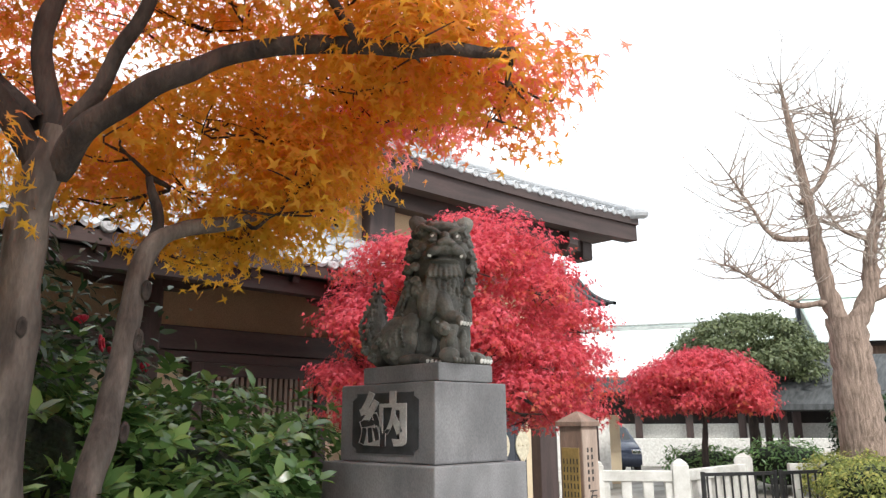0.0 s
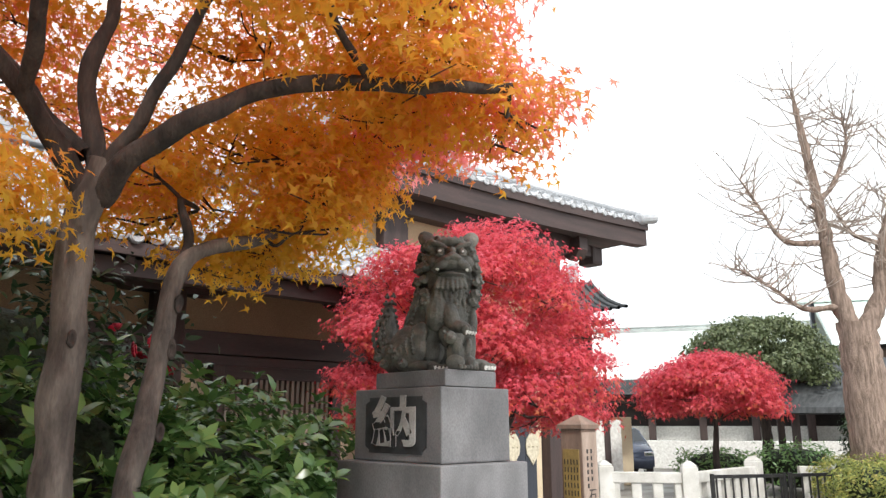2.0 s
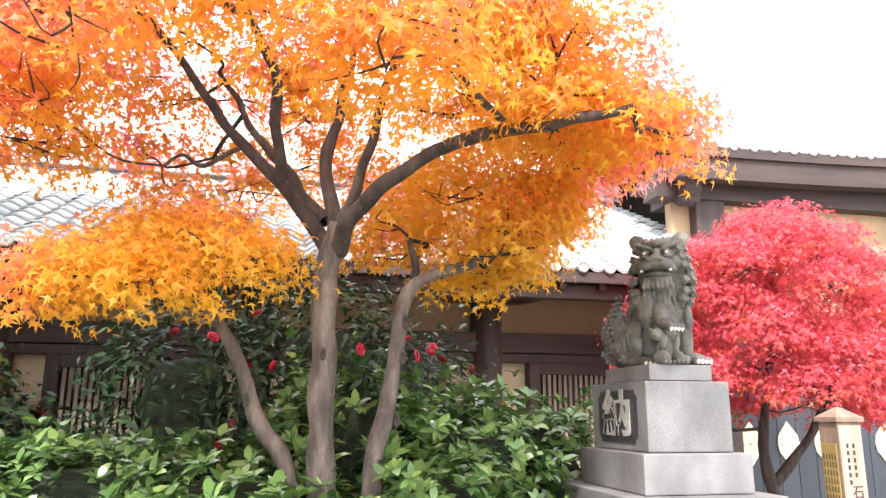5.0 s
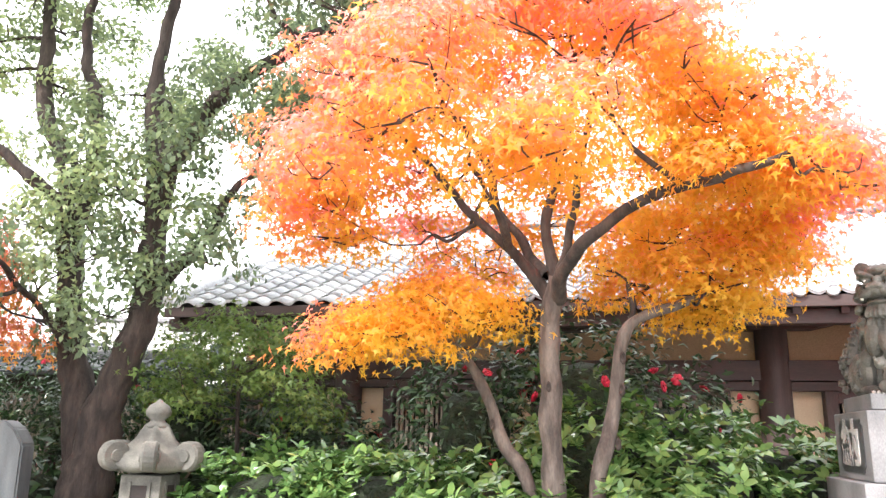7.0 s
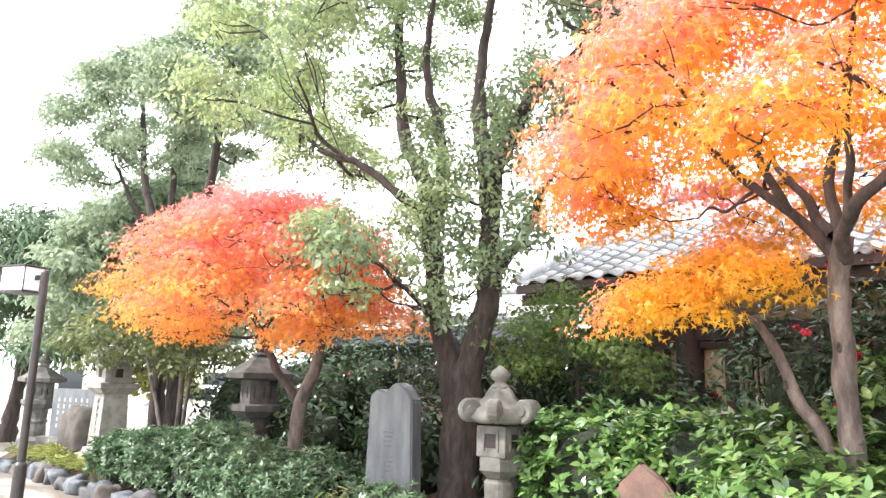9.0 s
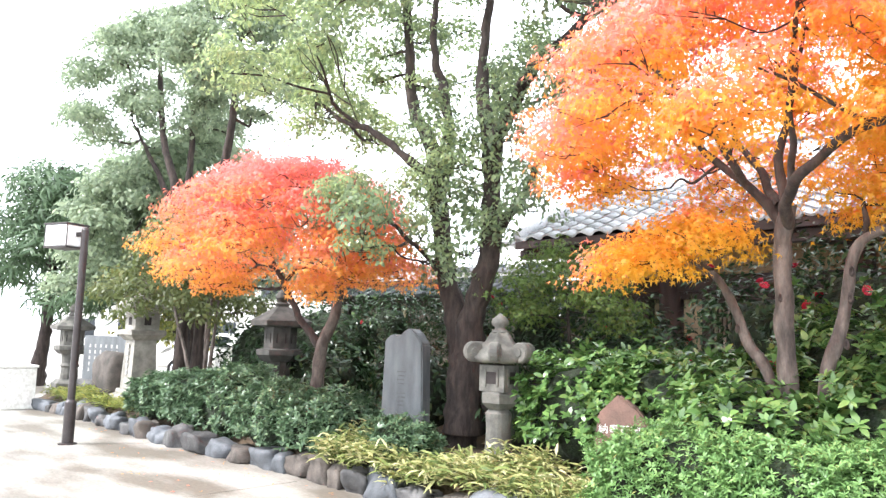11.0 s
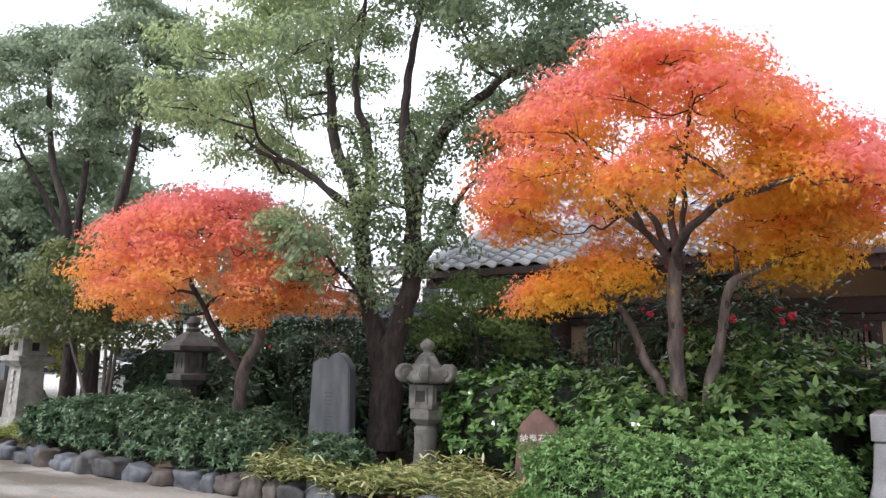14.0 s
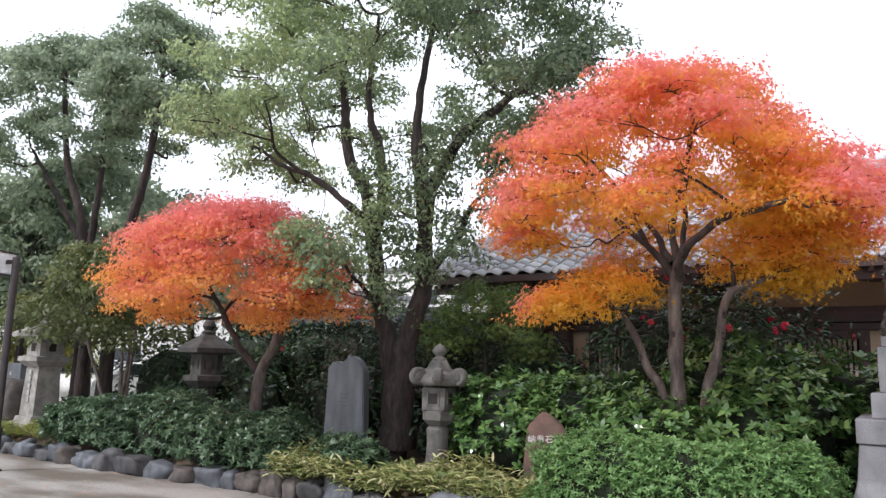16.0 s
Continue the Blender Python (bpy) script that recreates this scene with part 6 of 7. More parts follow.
# ---- stone lanterns, stele and other stones ----
def stone_lantern(name, label, x, y, z0, k, mat, kind):
    t = thing(name, label, "stone lantern", at=(x, y, z0))

    def body(nm, prof, sides, turn=0.0, smooth=False):
        bm = bmesh.new()
        lathe(bm, [(r * k, z * k) for r, z in prof], sides, (0, 0), turn)
        roughen(bm, 0.004, 9)
        return part(nm, bm, mat, t, smooth=smooth)
    if kind == "curled":
        body("column", [(0.14, -0.1), (0.14, 0.0), (0.125, 0.3), (0.135, 0.46), (0.1, 0.5)], 20, smooth=False)
        body("platform", [(0.12, 0.5), (0.17, 0.54), (0.2, 0.57), (0.2, 0.66), (0.17, 0.68)], 6, 0.2)
        fire = boxed("fire_box", (-0.15 * k, 0.15 * k, -0.15 * k, 0.15 * k, 0.68 * k, 0.95 * k), mat, t, bevel=0.012)
        fire.rotation_euler = (0, 0, radians(8))
        for a in (0, 90, 180, 270):
            bm = bmesh.new()
            # Dark plate on the uncut face: the hollow's shade is only colour.
            box(bm, -0.06 * k, 0.06 * k, -0.153 * k, -0.149 * k, 0.76 * k, 0.88 * k)
            w = part("opening_shade_plate", bm, DARKIN, fire, "dark square plate painted as a shaded window opening")
            w.rotation_euler = (0, 0, radians(a))
            for q in ((-0.085, -0.06, 0.735, 0.905), (0.06, 0.085, 0.735, 0.905)):
                bm = bmesh.new()
                box(bm, q[0] * k, q[1] * k, -0.162 * k, -0.149 * k, q[2] * k, q[3] * k, 0.003)
                w = part("window_frame", bm, mat, fire)
                w.rotation_euler = (0, 0, radians(a))
        # bell-shaped roof with six ribs that end in scrolls
        bm = bmesh.new()
        n, rings = 48, []
        for r, z in ((0.02, 0.985), (0.22, 0.965), (0.27, 0.985), (0.285, 1.02), (0.255, 1.07), (0.2, 1.12), (0.15, 1.17), (0.11, 1.24), (0.085, 1.27)):
            ring = []
            for i in range(n):
                w = 2 * math.pi * i / n
                c = abs(math.cos(3 * w)) ** 6
                rr = r * (1 + (0.1 if r > 0.15 else 0.05) * c)
                ring.append(bm.verts.new((rr * k * math.cos(w), rr * k * math.sin(w), (z + 0.02 * c) * k)))
            rings.append(ring)
        for a, b in zip(rings, rings[1:]):
            for i in range(n):
                bm.faces.new((a[i], a[(i + 1) % n], b[(i + 1) % n], b[i]))
        bm.faces.new(rings[0][::-1]); bm.faces.new(rings[-1])
        part("roof", bm, mat, t, "bell-shaped stone roof", smooth=True)
        for i in range(6):
            bm = bmesh.new()
            lathe(bm, [(0.035, -0.066), (0.04, -0.052), (0.082, -0.052), (0.095, -0.035), (0.095, 0.035), (0.082, 0.052), (0.04, 0.052), (0.035, 0.066)], 18)
            bmesh.ops.transform(bm, matrix=Matrix.Rotation(math.pi * i / 3, 4, "Z") @ Matrix.Translation((0.285 * k, 0, 1.08 * k)) @ Matrix.Rotation(radians(90), 4, "X") @ Matrix.Diagonal((1.05 * k, 1.1 * k, k, 1)), verts=bm.verts)
            part("roof_scroll", bm, mat, t, "rolled stone scroll at a roof corner")
        body("finial", [(0.085, 1.27), (0.09, 1.29), (0.055, 1.315), (0.05, 1.33), (0.085, 1.36), (0.09, 1.39), (0.07, 1.43), (0.03, 1.455), (0.008, 1.475)], 18, smooth=True)
    else:
        sq = kind == "square"
        s, tn = (4, math.pi / 4) if sq else (6, 0.0)
        f = 1.3 if sq else 1.0
        if sq:
            body("base_slab", [(0.62, 0.0), (0.62, 0.08), (0.45, 0.12), (0.42, 0.2)], 4, tn)
            body("column", [(0.34, 0.2), (0.29, 1.1)], 4, tn)
            for i in range(5):
                boxed("carved_writing", (-0.04, 0.04, -0.235 - 0.01, -0.225, 0.45 + i * 0.12, 0.53 + i * 0.12), CARVE, t)
        else:
            body("base_slab", [(0.36, 0.0), (0.36, 0.12), (0.26, 0.2)], 6)
            body("column", [(0.19, 0.2), (0.17, 0.45), (0.2, 0.5), (0.17, 0.55), (0.19, 0.75)], 12)
        z = 1.1 if sq else 0.75
        body("platform", [(0.25 * f, z), (0.36 * f, z + 0.1), (0.36 * f, z + 0.18), (0.25 * f, z + 0.2)], s, tn)
        fb = body("fire_box", [(0.25 * f, z + 0.2), (0.25 * f, z + 0.52)], s, tn)
        for a in range(4 if sq else 6):
            bm = bmesh.new()
            # No hole is cut; a dark plate gives the window its shade.
            d = 0.25 * f * k * math.cos(math.pi / s)
            box(bm, -0.065 * k, 0.065 * k, -d - 0.008, -d - 0.003, (z + 0.28) * k, (z + 0.43) * k)
            o = part("opening_shade_plate", bm, DARKIN, fb, "dark plate painted as a shaded window opening")
            o.rotation_euler = (0, 0, a * 2 * math.pi / s + (0 if sq else math.pi / 6 + math.pi / 6 * 2))
        body("roof", [(0.3 * f, z + 0.52), (0.46 * f, z + 0.55), (0.47 * f, z + 0.62), (0.3 * f, z + 0.72), (0.12 * f, z + 0.84)], s, tn)
        body("finial", [(0.1, z + 0.84), (0.12, z + 0.88), (0.07, z + 0.92), (0.11, z + 0.98), (0.08, z + 1.06), (0.01, z + 1.13)], 14)
    return t


stone_lantern("stone_lantern", "weathered grey stone lantern with a curled roof beside laurel", -2.14, 2.74, 0.4, 0.98, LANTERN, "curled")
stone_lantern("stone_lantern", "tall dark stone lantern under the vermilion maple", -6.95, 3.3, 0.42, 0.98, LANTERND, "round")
stone_lantern("stone_lantern", "pale square stone lantern with carved writing on its shaft", -10.95, 2.9, 0.3, 0.98, PALEST, "square")
stone_lantern("stone_lantern", "grey stone lantern at the far end of the bed", -13.9, 2.7, 0.3, 0.95, LANTERN, "round")


def stele():
    t = thing("stone_stele", "tall slate-grey stele with a notched top and carved writing", "stele", at=(-3.6, 2.82, 0.3))
    bm = bmesh.new()
    prof = [(-0.33, -0.1), (0.33, -0.1), (0.31, 0.6), (0.29, 1.2), (0.2, 1.32), (0.1, 1.38), (0.02, 1.36), (-0.06, 1.28), (-0.18, 1.31), (-0.28, 1.24), (-0.3, 0.6)]
    a = [bm.verts.new((u, -0.1, v)) for u, v in prof]
    b = [bm.verts.new((u, 0.1, v)) for u, v in prof]
    bm.faces.new(a); bm.faces.new(b[::-1])
    for i in range(len(prof)):
        bm.faces.new((a[i], b[i], b[(i + 1) % len(prof)], a[(i + 1) % len(prof)]))
    bmesh.ops.recalc_face_normals(bm, faces=bm.faces)
    bmesh.ops.bevel(bm, geom=list(bm.edges), offset=0.015, segments=2, affect="EDGES")
    part("slab", bm, STELE, t)
    for k in range(3):
        for j in range(4):
            boxed("carved_writing", (-0.07 + 0.02 * (j % 2), 0.06 - 0.02 * (j // 2), -0.1035, -0.099, 0.88 - k * 0.24 - j * 0.045, 0.895 - k * 0.24 - j * 0.045), CARVED, t, bevel=0)
    t.rotation_euler, t.scale = (0, 0, radians(16)), (0.88, 1, 1)


stele()


def marker_stone():
    t = thing("marker_stone", "pointed reddish marker stone with pale carved writing", "stone", at=(-0.78, 2.8, 0.46))
    bm = bmesh.new()
    prof = [(-0.26, -0.1), (0.26, -0.1), (0.25, 0.4), (0.16, 0.55), (-0.02, 0.68), (-0.2, 0.5)]
    a = [bm.verts.new((u, -0.07, v)) for u, v in prof]
    b = [bm.verts.new((u, 0.07, v)) for u, v in prof]
    bm.faces.new(a); bm.faces.new(b[::-1])
    for i in range(len(prof)):
        bm.faces.new((a[i], b[i], b[(i + 1) % len(prof)], a[(i + 1) % len(prof)]))
    bmesh.ops.recalc_face_normals(bm, faces=bm.faces)
    bmesh.ops.bevel(bm, geom=list(bm.edges), offset=0.02, segments=2, affect="EDGES")
    part("slab", bm, REDSTONE, t)
    for k, ch in enumerate("\u7d0d\u5949\u77f3\u6577"):
        written(ch, 0.088, PAINTW, t, Matrix.Translation((-0.15 + k * 0.092, -0.0725, 0.37)) @ Matrix.Rotation(radians(90), 4, "X"), "pale carved character", 0.001)
    t.rotation_euler = (0, 0, radians(24))


marker_stone()


def far_stones():
    t = thing("white_post_block", "white painted square block at the forecourt edge", "block", at=(-13.4, 1.45, 0))
    boxed("body", (-0.42, 0.42, -0.35, 0.35, 0, 0.78), PAINTW, t, bevel=0.02)
    boxed("top_slab", (-0.44, 0.44, -0.37, 0.37, 0.782, 0.83), PAINTW, t, bevel=0.01)
    t = thing("stone_monument", "dark inscribed slab on a rough stone base", "monument", at=(-12.7, 3.0, 0.3))
    bm = bmesh.new()
    box(bm, -0.7, 0.7, -0.3, 0.3, -0.1, 0.25, 0.08)
    roughen(bm, 0.05, 3)
    part("rock_base", bm, ROCK, t)
    boxed("slab", (-0.58, 0.58, -0.1, 0.1, 0.22, 1.12), STELE, t, bevel=0.012)
    for i in range(6):
        for j in range(5):
            boxed("carved_writing", (-0.42 + i * 0.15, -0.38 + i * 0.15, -0.104, -0.099, 0.4 + j * 0.12, 0.47 + j * 0.12), CARVE, t, bevel=0)
    t.rotation_euler = (0, 0, radians(20))
    bm = bmesh.new()
    bmesh.ops.create_icosphere(bm, subdivisions=3, radius=1)
    for v in bm.verts:
        q = v.co.copy()
        g = Vector([math.copysign(abs(c) ** 0.55, c) for c in q])
        v.co = Vector((g.x * 0.5, g.y * 0.3, g.z * 0.52)) * (1 + 0.14 * noise.noise(q * 1.6))
    ob = part("standing_rock", bm, ROCKN, smooth=True)
    ob.location = (-11.65, 2.75, 0.62)
    tagged(ob, "upright brown natural stone in the bed", "stone")


far_stones()


def street_lamp():
    t = thing("forecourt_lamp", "slim dark lamp post with a milky box lantern on one side", "street lamp", at=(-8.12, 0.76, 0))
    bm = bmesh.new()
    lathe(bm, [(0.075, 0), (0.075, 0.55), (0.07, 0.57), (0.05, 0.6), (0.05, 2.95), (0.03, 2.98)], 16)
    part("pole", bm, LAMPMET, t, smooth=False)
    bm = bmesh.new()
    lathe(bm, [(0.12, 0), (0.12, 0.015), (0.09, 0.02)], 20)
    part("base_plate", bm, LAMPMET, t)
    boxed("arm", (-0.2, 0.02, -0.02, 0.02, 2.86, 2.92), LAMPMET, t, bevel=0.004)
    d = boxed("diffuser", (-0.6, -0.16, -0.17, 0.17, 2.72, 3.02), LAMPGL, t, "milky white lantern box", bevel=0.012)
    boxed("lamp_cap", (-0.62, -0.14, -0.19, 0.19, 3.022, 3.045), LAMPMET, t, bevel=0.006)
    boxed("lamp_tray", (-0.61, -0.15, -0.18, 0.18, 2.69, 2.718), LAMPMET, t, bevel=0.006)
    for sx in (-0.606, -0.166):
        for sy in (-0.176, 0.164):
            boxed("lamp_corner", (sx, sx + 0.012, sy, sy + 0.012, 2.71, 3.03), LAMPMET, t, bevel=0)
    t.rotation_euler = (0, 0, radians(20))


street_lamp()


# ---- beyond the gate: white fence, iron gate, houses ----
def fence_run(t, a, b, h=0.62, post=True):
    a, b = Vector((*a, 0)), Vector((*b, 0))
    d = (b - a)
    l, w = d.length, math.atan2(d.y, d.x)
    M = Matrix.Translation(a) @ Matrix.Rotation(w, 4, "Z")
    bm = bmesh.new()
    box(bm, 0.05, l - 0.05, -0.1, 0.1, h - 0.02, h + 0.16, 0.012, M)
    part("top_rail", bm, WHITEST, t)
    bm = bmesh.new()
    box(bm, 0, l, -0.15, 0.15, 0, 0.12, 0.012, M)
    part("base_rail", bm, WHITEST, t)
    n = int(l / 0.36)
    for i in range(n):
        x = (i + 0.5) * l / n
        bm = bmesh.new()
        box(bm, x - 0.085, x + 0.085, -0.075, 0.075, 0.12, h - 0.02, 0.012, M)
        part("baluster", bm, WHITEST, t)
    for x in (l,) if post else ():
        bm = bmesh.new()
        box(bm, x - 0.14, x + 0.14, -0.14, 0.14, 0, h + 0.26, 0.015, M)
        part("post", bm, WHITEST, t)
        bm = bmesh.new()
        lathe(bm, [(0.17, h + 0.26), (0.17, h + 0.29), (0.05, h + 0.36), (0.0, h + 0.365)], 4, (0, 0), math.pi / 4)
        bmesh.ops.transform(bm, matrix=M @ Matrix.Translation((x, 0, 0)), verts=bm.verts)
        part("post_cap", bm, WHITEST, t)


def far_side():
    t = thing("stone_fence", "white stone fence with square balusters and capped posts", "fence")
    fence_run(t, (10.3, 8.9), (11.6, 8.0))
    fence_run(t, (11.6, 8.0), (12.5, 6.8))
    fence_run(t, (12.5, 6.8), (15.3, 6.9))
    fence_run(t, (15.9, 6.3), (19.0, 2.0))
    t = thing("iron_gate", "low black iron gate with upright bars, half open", "gate")
    for a, b in (((12.75, 6.5), (14.0, 5.75)), ((14.15, 5.7), (15.5, 5.0))):
        A, B = Vector((*a, 0)), Vector((*b, 0))
        l = (B - A).length
        M = Matrix.Translation(A) @ Matrix.Rotation(math.atan2(B.y - A.y, B.x - A.x), 4, "Z")
        for nm, d in (("top_bar", (0, l, -0.025, 0.025, 0.68, 0.74)), ("bottom_bar", (0, l, -0.025, 0.025, 0.1, 0.15)), ("stile", (-0.03, 0.03, -0.03, 0.03, 0, 0.76)), ("stile", (l - 0.03, l + 0.03, -0.03, 0.03, 0, 0.76))):
            bm = bmesh.new()
            box(bm, *d, 0.004, M)
            part(nm, bm, IRON, t)
        for k in range(9):
            x = (k + 0.5) * l / 9
            bm = bmesh.new()
            box(bm, x - 0.012, x + 0.012, -0.012, 0.012, 0.15, 0.68, 0, M)
            part("bar", bm, IRON, t)
    mound("yellow_shrub", "yellow-green shrub with pale blossoms by the iron gate", [(15.0, 4.3, 0.5, 1.5, 0.8, 0.5, 4200), (16.8, 5.2, 0.5, 1.6, 0.8, 0.55, 4000)], LONG, YELLOWB, 0.085, 70, out=0.6)
    mound("green_shrub", "clipped dark green shrub behind the fence", [(17.6, 8.9, 0.5, 1.2, 0.8, 0.55, 1400), (18.6, 7.4, 0.6, 1.4, 0.8, 0.6, 1200)], LONG, AZALEA, 0.12, 71, out=0.6)
    mound("camellia_bush", "round camellia with white blossoms", [(18.2, 5.2, 1.25, 0.8, 0.8, 0.95, 2400)], LONG, CAMELLIA, 0.14, 72, fn=26, fmat=FLOWERW)
    # sanctuary with a broad pale roof
    t = thing("sanctuary", "large sanctuary with a broad pale green copper roof", "building")
    M = Matrix.Translation((35.3, 18.8, 0)) @ Matrix.Rotation(radians(-62), 4, "Z")
    bm = bmesh.new()
    prof = [(-7.5, 3.3), (-7.4, 3.5), (-3.6, 4.8), (0, 6.35), (3.6, 4.8), (7.4, 3.5), (7.5, 3.3), (0, 6.0)]
    a = [bm.verts.new((-13, u, v)) for u, v in prof]; b = [bm.verts.new((16, u, v)) for u, v in prof]
    for i in range(8):
        bm.faces.new((a[i], a[(i + 1) % 8], b[(i + 1) % 8], b[i]))
    bm.faces.new(a[::-1]); bm.faces.new(b)
    bmesh.ops.transform(bm, matrix=M, verts=bm.verts)
    part("roof", bm, COPPER, t)
    for nm, d, mt in (("ridge", (-13, 16, -0.25, 0.25, 6.25, 6.42), COPPERD), ("ridge_cap", (-13, 16, -0.18, 0.18, 6.5, 6.58), COPPERD), ("ridge_band", (-13, 16, -0.12, 0.12, 6.41, 6.51), COPPER), ("wall", (-12, 15, -5.5, 5.5, 0, 3.6), DARKIN), ("platform", (-13, 16, -6.8, 6.8, 0, 0.6), WHITEST), ("white_panel", (-12, 15, -5.6, -5.51, 0.9, 1.5), PAINTW)):
        bm = bmesh.new()
        box(bm, *d, 0.02, M)
        part(nm, bm, mt, t)
    for k in range(14):
        bm = bmesh.new()
        box(bm, -12.5 + k * 2.1, -12.2 + k * 2.1, -6.2, -5.9, 0.6, 3.7, 0.01, M)
        part("column", bm, TIMBERV, t)
    # taller front hall of the sanctuary
    bm = bmesh.new()
    prof = [(-12.2, 4.2), (-12.1, 4.4), (-9, 6.2), (-5.9, 4.4), (-5.8, 4.2), (-9, 5.9)]
    a = [bm.verts.new((4.6, u, v)) for u, v in prof]; b = [bm.verts.new((17, u, v)) for u, v in prof]
    for i in range(6):
        bm.faces.new((a[i], a[(i + 1) % 6], b[(i + 1) % 6], b[i]))
    bm.faces.new(a[::-1]); bm.faces.new(b)
    bmesh.ops.transform(bm, matrix=M, verts=bm.verts)
    part("front_roof", bm, COPPER, t)
    # front_eave_shade is an added dark box standing in for shade below the roof.
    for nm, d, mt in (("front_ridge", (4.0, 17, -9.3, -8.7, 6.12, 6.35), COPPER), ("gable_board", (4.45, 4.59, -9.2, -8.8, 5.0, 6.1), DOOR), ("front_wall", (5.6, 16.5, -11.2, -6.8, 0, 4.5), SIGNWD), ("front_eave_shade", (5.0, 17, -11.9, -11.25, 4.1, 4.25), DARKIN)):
        bm = bmesh.new()
        box(bm, *d, 0.02, M)
        part(nm, bm, mt, t)
    # two-storey house behind the gate
    t = thing("townhouse", "old two-storey house with upturned grey tiled roof and white garden wall", "house")
    M = Matrix.Translation((16.2, 11.45, 0)) @ Matrix.Rotation(radians(-38), 4, "Z")
    # The upstairs window recess is a dark sheet on the wall, its shade painted.
    for nm, d, mt in (("wall", (-3.2, 0, 0, 4, 0, 4.7), CREAM), ("upper_frieze", (-3.2, -0.1, -0.02, -0.001, 4.0, 4.4), PAINTW), ("garden_wall", (-3.4, 0.1, -0.5, -0.3, 0, 1.75), PAINTW), ("garden_wall_cap", (-3.4, 0.15, -0.56, -0.24, 1.752, 1.95), TIMBER), ("side_wall", (0.3, 0.6, -0.35, -0.2, 0, 1.72), PAINTW), ("side_post", (0.12, 0.28, -0.45, -0.25, 0, 2.2), TIMBERV),
                      ("floor_beam", (-3.4, 0.15, -0.65, 0, 2.0, 2.3), DARKIN), ("corner_post", (-0.25, 0.04, -0.05, 0.2, 0, 4.7), TIMBERV), ("painted_window_recess", (-1.9, -0.9, -0.04, -0.003, 2.8, 3.9), DARKIN), ("shutter", (-0.8, -0.3, -0.09, -0.02, 2.75, 3.85), TIMBERV), ("window_rail", (-3.2, 0.0, -0.05, -0.022, 3.9, 4.0), TIMBER), ("back_wall", (0.9, 1.35, 1.0, 1.2, 0, 1.8), CREAM)):
        bm = bmesh.new()
        box(bm, *d, 0.01, M)
        part(nm, bm, mt, t)
    for z in (2.35, 2.55, 2.75):
        bm = bmesh.new()
        box(bm, -3.4, 0.2, -0.66, -0.6, z, z + 0.05, 0.004, M)
        part("balcony_rail", bm, DARKIN, t)
    for k in range(13):
        bm = bmesh.new()
        box(bm, -3.35 + k * 0.29, -3.3 + k * 0.29, -0.65, -0.61, 2.3, 2.78, 0, M)
        part("balcony_post", bm, DARKIN, t)

    def bent_roof(x0, x1, y0, z0, run, rise, name):
        """A slope with a hollow sweep and an upturned right end, ribbed with tile rolls."""
        bm = bmesh.new()
        n, m = 10, 24
        g = []
        for j in range(n + 1):
            v = j / n
            g.append([bm.verts.new((x0 + (x1 - x0) * i / m, y0 + run * v, z0 + rise * (0.55 * v + 0.45 * v * v) + 0.28 * max(0, i / m - 0.55) ** 2 * (1 - v) * 4)) for i in range(m + 1)])
        for j in range(n):
            for i in range(m):
                bm.faces.new((g[j][i], g[j][i + 1], g[j + 1][i + 1], g[j + 1][i]))
        bmesh.ops.solidify(bm, geom=list(bm.faces), thickness=0.14)
        bmesh.ops.transform(bm, matrix=M, verts=bm.verts)
        part(name, bm, SLATER, t, smooth=False)
        for i in range(0, m + 1):
            rib = Tubes(6)
            rib.add([M @ Vector((x0 + (x1 - x0) * i / m, y0 + run * v, z0 + 0.02 + rise * (0.55 * v + 0.45 * v * v) + 0.28 * max(0, i / m - 0.55) ** 2 * (1 - v) * 4)) for v in [k / 8 for k in range(9)]], 0.05, 0.05)
            rib.make("tile_roll", SLATER, t)
        for k in range(int((x1 - x0) / 0.22)):
            x = x0 + 0.1 + k * 0.22
            bm = bmesh.new()
            box(bm, x - 0.03, x + 0.03, y0 + 0.1, y0 + 1.2, z0 - 0.14, z0 - 0.06, 0, M)
            part("rafter", bm, TIMBER, t)
    bent_roof(-4.4, 0.65, -1.15, 4.3, 3.1, 1.45, "upper_roof")
    bent_roof(-0.2, 1.7, -0.5, 2.3, 1.2, 0.45, "lower_roof")
    bm = bmesh.new()
    box(bm, -4.4, 0.1, 1.75, 2.15, 5.6, 6.05, 0.04, M)
    box(bm, 0.0, 0.25, 1.65, 2.25, 5.6, 6.3, 0.05, M)
    part("ridge", bm, TILES, t)
    bm = bmesh.new()
    a3 = [bm.verts.new(p) for p in ((0.15, -0.3, 4.6), (0.15, 4.2, 4.6), (0.15, 1.95, 5.8), (0.3, -0.3, 4.6), (0.3, 4.2, 4.6), (0.3, 1.95, 5.8))]
    for f in ((0, 2, 1), (3, 4, 5), (0, 1, 4, 3), (1, 2, 5, 4), (2, 0, 3, 5)):
        bm.faces.new([a3[i] for i in f])
    bmesh.ops.transform(bm, matrix=M, verts=bm.verts)
    part("gable", bm, TIMBER, t)
    # small tiled roof by the bare tree
    t = thing("water_pavilion", "small open pavilion with a grey sloping roof", "pavilion")
    M = Matrix.Translation((23.6, 7.6, 0)) @ Matrix.Rotation(radians(-60), 4, "Z")
    bm = bmesh.new()
    prof = [(-2.2, 1.9), (-2.2, 2.05), (0, 3.5), (2.2, 2.05), (2.2, 1.9), (0, 3.3)]
    a = [bm.verts.new((-2.5, u, v)) for u, v in prof]; b = [bm.verts.new((2.5, u, v)) for u, v in prof]
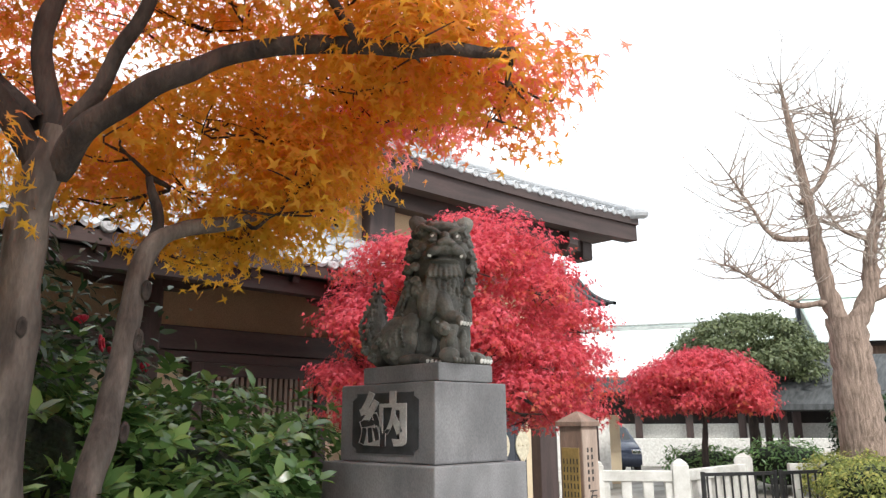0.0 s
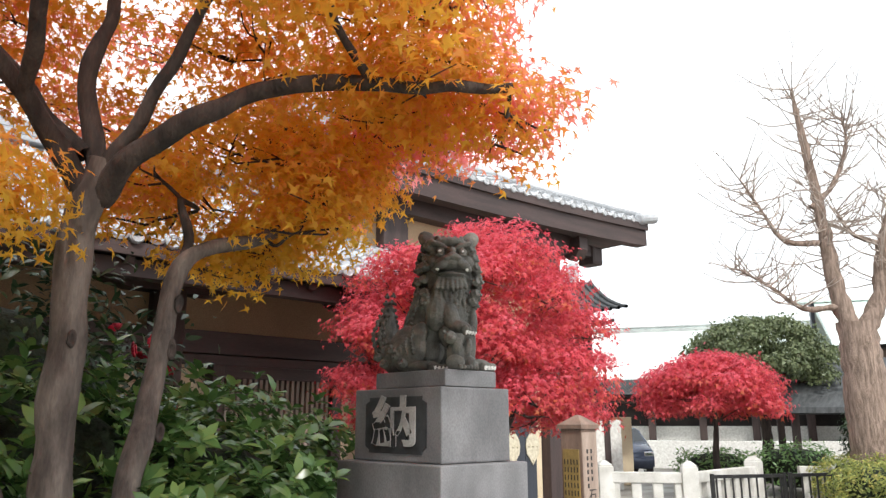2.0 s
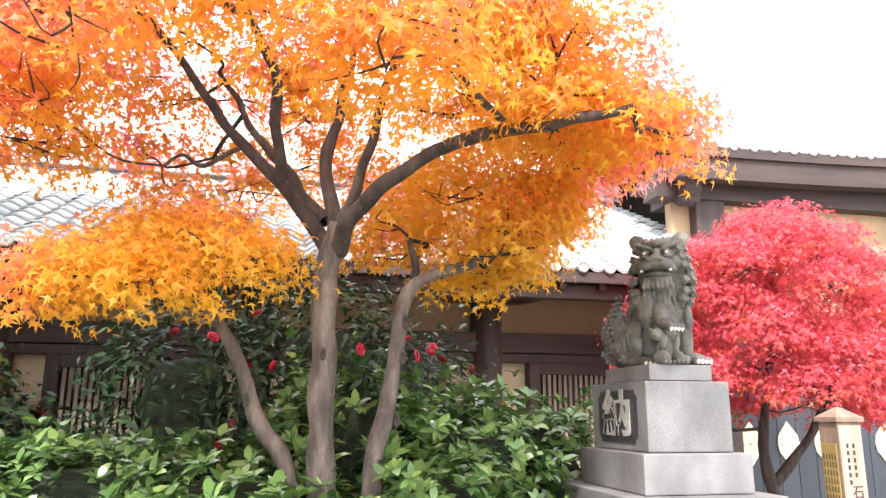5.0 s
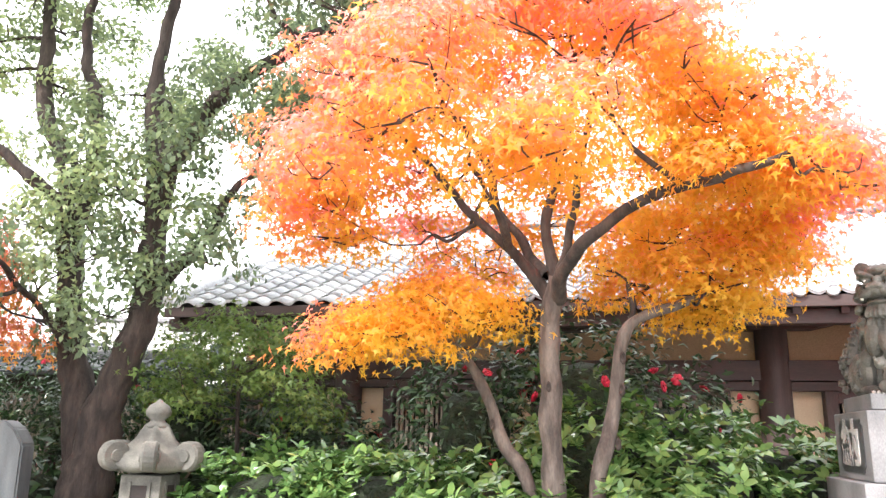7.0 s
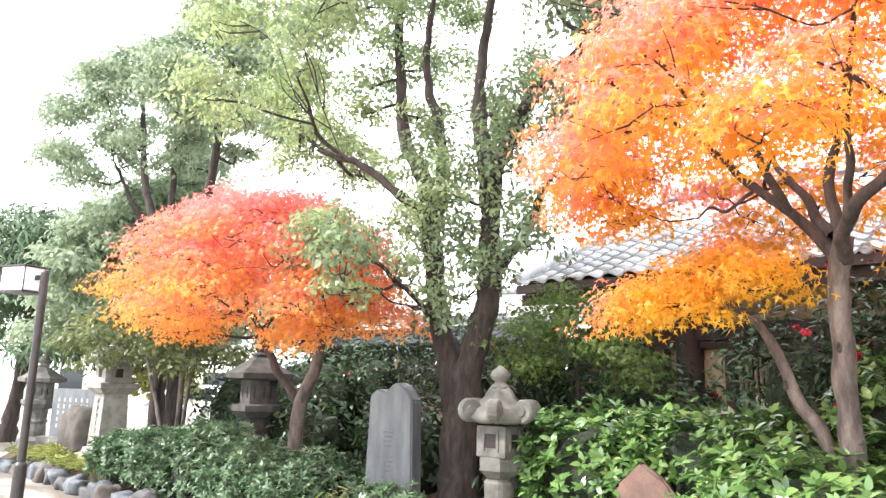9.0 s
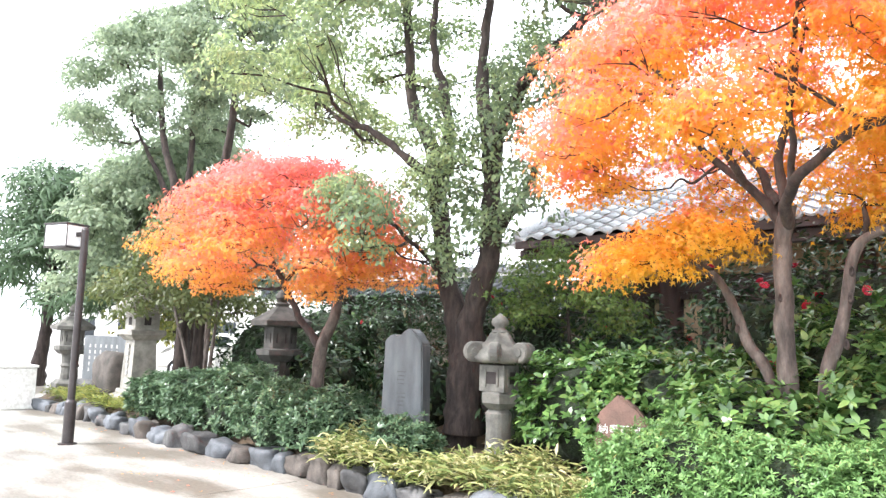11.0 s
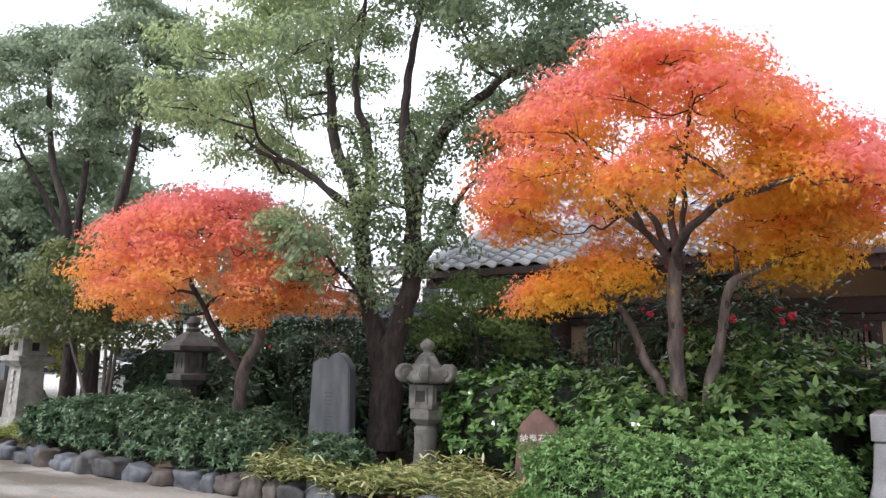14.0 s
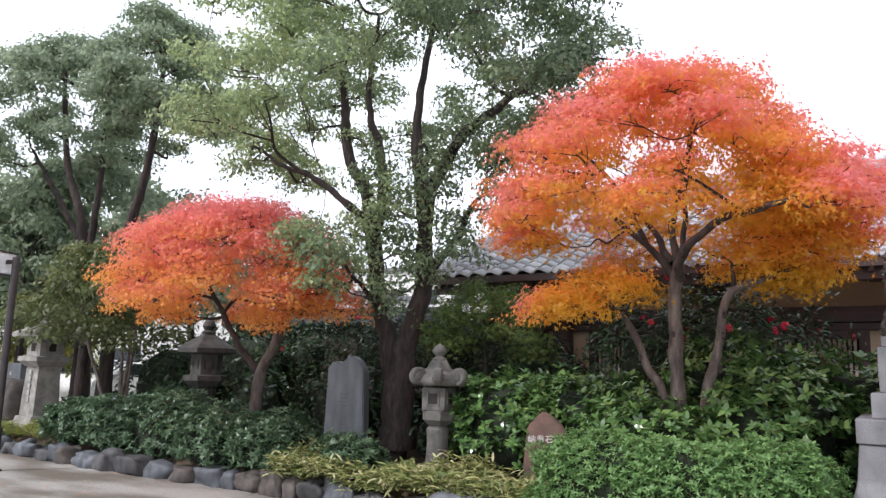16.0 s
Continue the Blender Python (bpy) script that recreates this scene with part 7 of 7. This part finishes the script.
    for i in range(6):
        bm.faces.new((a[i], a[(i + 1) % 6], b[(i + 1) % 6], b[i]))
    bm.faces.new(a[::-1]); bm.faces.new(b)
    bmesh.ops.transform(bm, matrix=M, verts=bm.verts)
    part("roof", bm, SLATER, t)
    for sx in (-1.8, 1.8):
        for sy in (-1.5, 1.5):
            bm = bmesh.new()
            box(bm, sx - 0.1, sx + 0.1, sy - 0.1, sy + 0.1, 0, 2.5, 0.01, M)
            part("post", bm, TIMBERV, t)
    # low white wall and distant town
    t = thing("boundary_wall", "low white rendered boundary wall", "wall", kind="structure")
    bm = bmesh.new()
    box(bm, -12, 12, -0.1, 0.1, 0, 1.0, 0.02, Matrix.Translation((27, 12, 0)) @ Matrix.Rotation(radians(-58), 4, "Z"))
    part("wall_body", bm, PAINTW, t)


far_side()


def car(at, turn, paint, label):
    t = thing("parked_car", label, "car", at=at)
    bm = bmesh.new()
    prof = [(-2.1, 0.35), (-2.12, 0.75), (-2.0, 0.95), (-1.75, 1.0), (-1.2, 1.42), (-0.6, 1.5), (0.5, 1.47), (1.15, 1.02), (2.0, 0.85), (2.12, 0.65), (2.1, 0.3)]
    rows = [[bm.verts.new((x, s * (0.84 if z < 1.05 else 0.66), z)) for x, z in prof] for s in (-1, 1)]
    for i in range(len(prof)):
        j = (i + 1) % len(prof)
        bm.faces.new((rows[0][i], rows[0][j], rows[1][j], rows[1][i]))
    bm.faces.new(rows[0][::-1]); bm.faces.new(rows[1])
    bmesh.ops.recalc_face_normals(bm, faces=bm.faces)
    bmesh.ops.bevel(bm, geom=list(bm.edges), offset=0.05, segments=2, affect="EDGES")
    body = part("body", bm, paint, t, smooth=True)
    for nm, pts in (("windscreen", [(0.56, -0.6, 1.44), (0.56, 0.6, 1.44), (1.12, 0.72, 1.06), (1.12, -0.72, 1.06)]), ("rear_window", [(-1.26, 0.6, 1.4), (-1.26, -0.6, 1.4), (-1.72, -0.7, 1.04), (-1.72, 0.7, 1.04)])):
        bm = bmesh.new()
        f = bm.faces.new([bm.verts.new(Vector(p) * 1.012) for p in pts])
        part(nm, bm, GLASS, body)
    for s in (-1, 1):
        bm = bmesh.new()
        bm.faces.new([bm.verts.new((x, s * (0.8 if z < 1.2 else 0.72), z)) for x, z in ((-1.3, 1.08), (0.95, 1.08), (0.4, 1.4), (-1.0, 1.4))])
        part("side_window", bm, GLASS, body)
        boxed("headlight", (1.98, 2.1, s * 0.68 - 0.14, s * 0.68 + 0.14, 0.66, 0.8), CHROME, body, bevel=0.03)
        for x in (-1.3, 1.3):
            bm = bmesh.new()
            lathe(bm, [(0.2, -0.09), (0.31, -0.1), (0.32, -0.06), (0.32, 0.06), (0.31, 0.1), (0.2, 0.09)], 20)
            bmesh.ops.transform(bm, matrix=Matrix.Translation((x, s * 0.78, 0.32)) @ Matrix.Rotation(radians(90), 4, "X"), verts=bm.verts)
            wh = part("tyre", bm, RUBBER, t)
            bm = bmesh.new()
            lathe(bm, [(0.19, -0.095), (0.2, -0.1), (0.2, 0.1), (0.12, 0.105)], 16)
            bmesh.ops.transform(bm, matrix=Matrix.Translation((x, s * 0.785, 0.32)) @ Matrix.Rotation(radians(90), 4, "X"), verts=bm.verts)
            part("rim", bm, CHROME, wh)
    t.rotation_euler = (0, 0, radians(turn))


car((21.2, 14.2, 0), 222, CARPAINT, "dark blue parked car behind the white fence")
car((-19.5, 9.5, 0), 30, PAINTW, "white parked car beyond the bed")
car((-16.2, 9.8, 0), 30, PAINTW, "white parked car beyond the bed")


def distant_town():
    for x, y, w, d, h, turn, label in ((-38, 26, 30, 8, 5.5, 40, "pale low building across the car park"), (-26, 48, 24, 8, 9, 10, "pale grey building in the distance")):
        t = thing("distant_building", label, "building", at=(x, y, 0))
        wall = boxed("wall", (-w / 2, w / 2, -d / 2, d / 2, 0, h), PAINTW, t, bevel=0.05)
        boxed("roof", (-w / 2 - 0.3, w / 2 + 0.3, -d / 2 - 0.3, d / 2 + 0.3, h, h + 0.3), GRANITE, t, bevel=0.05)
        for i in range(int(w / 3)):
            for j in range(int(h / 2.7)):
                boxed("window", (-w / 2 + 0.8 + i * 3, -w / 2 + 2.3 + i * 3, -d / 2 - 0.04, -d / 2 - 0.01, 0.9 + j * 2.7, 2.1 + j * 2.7), GLASS, wall, bevel=0)
        t.rotation_euler = (0, 0, radians(turn))


distant_town()
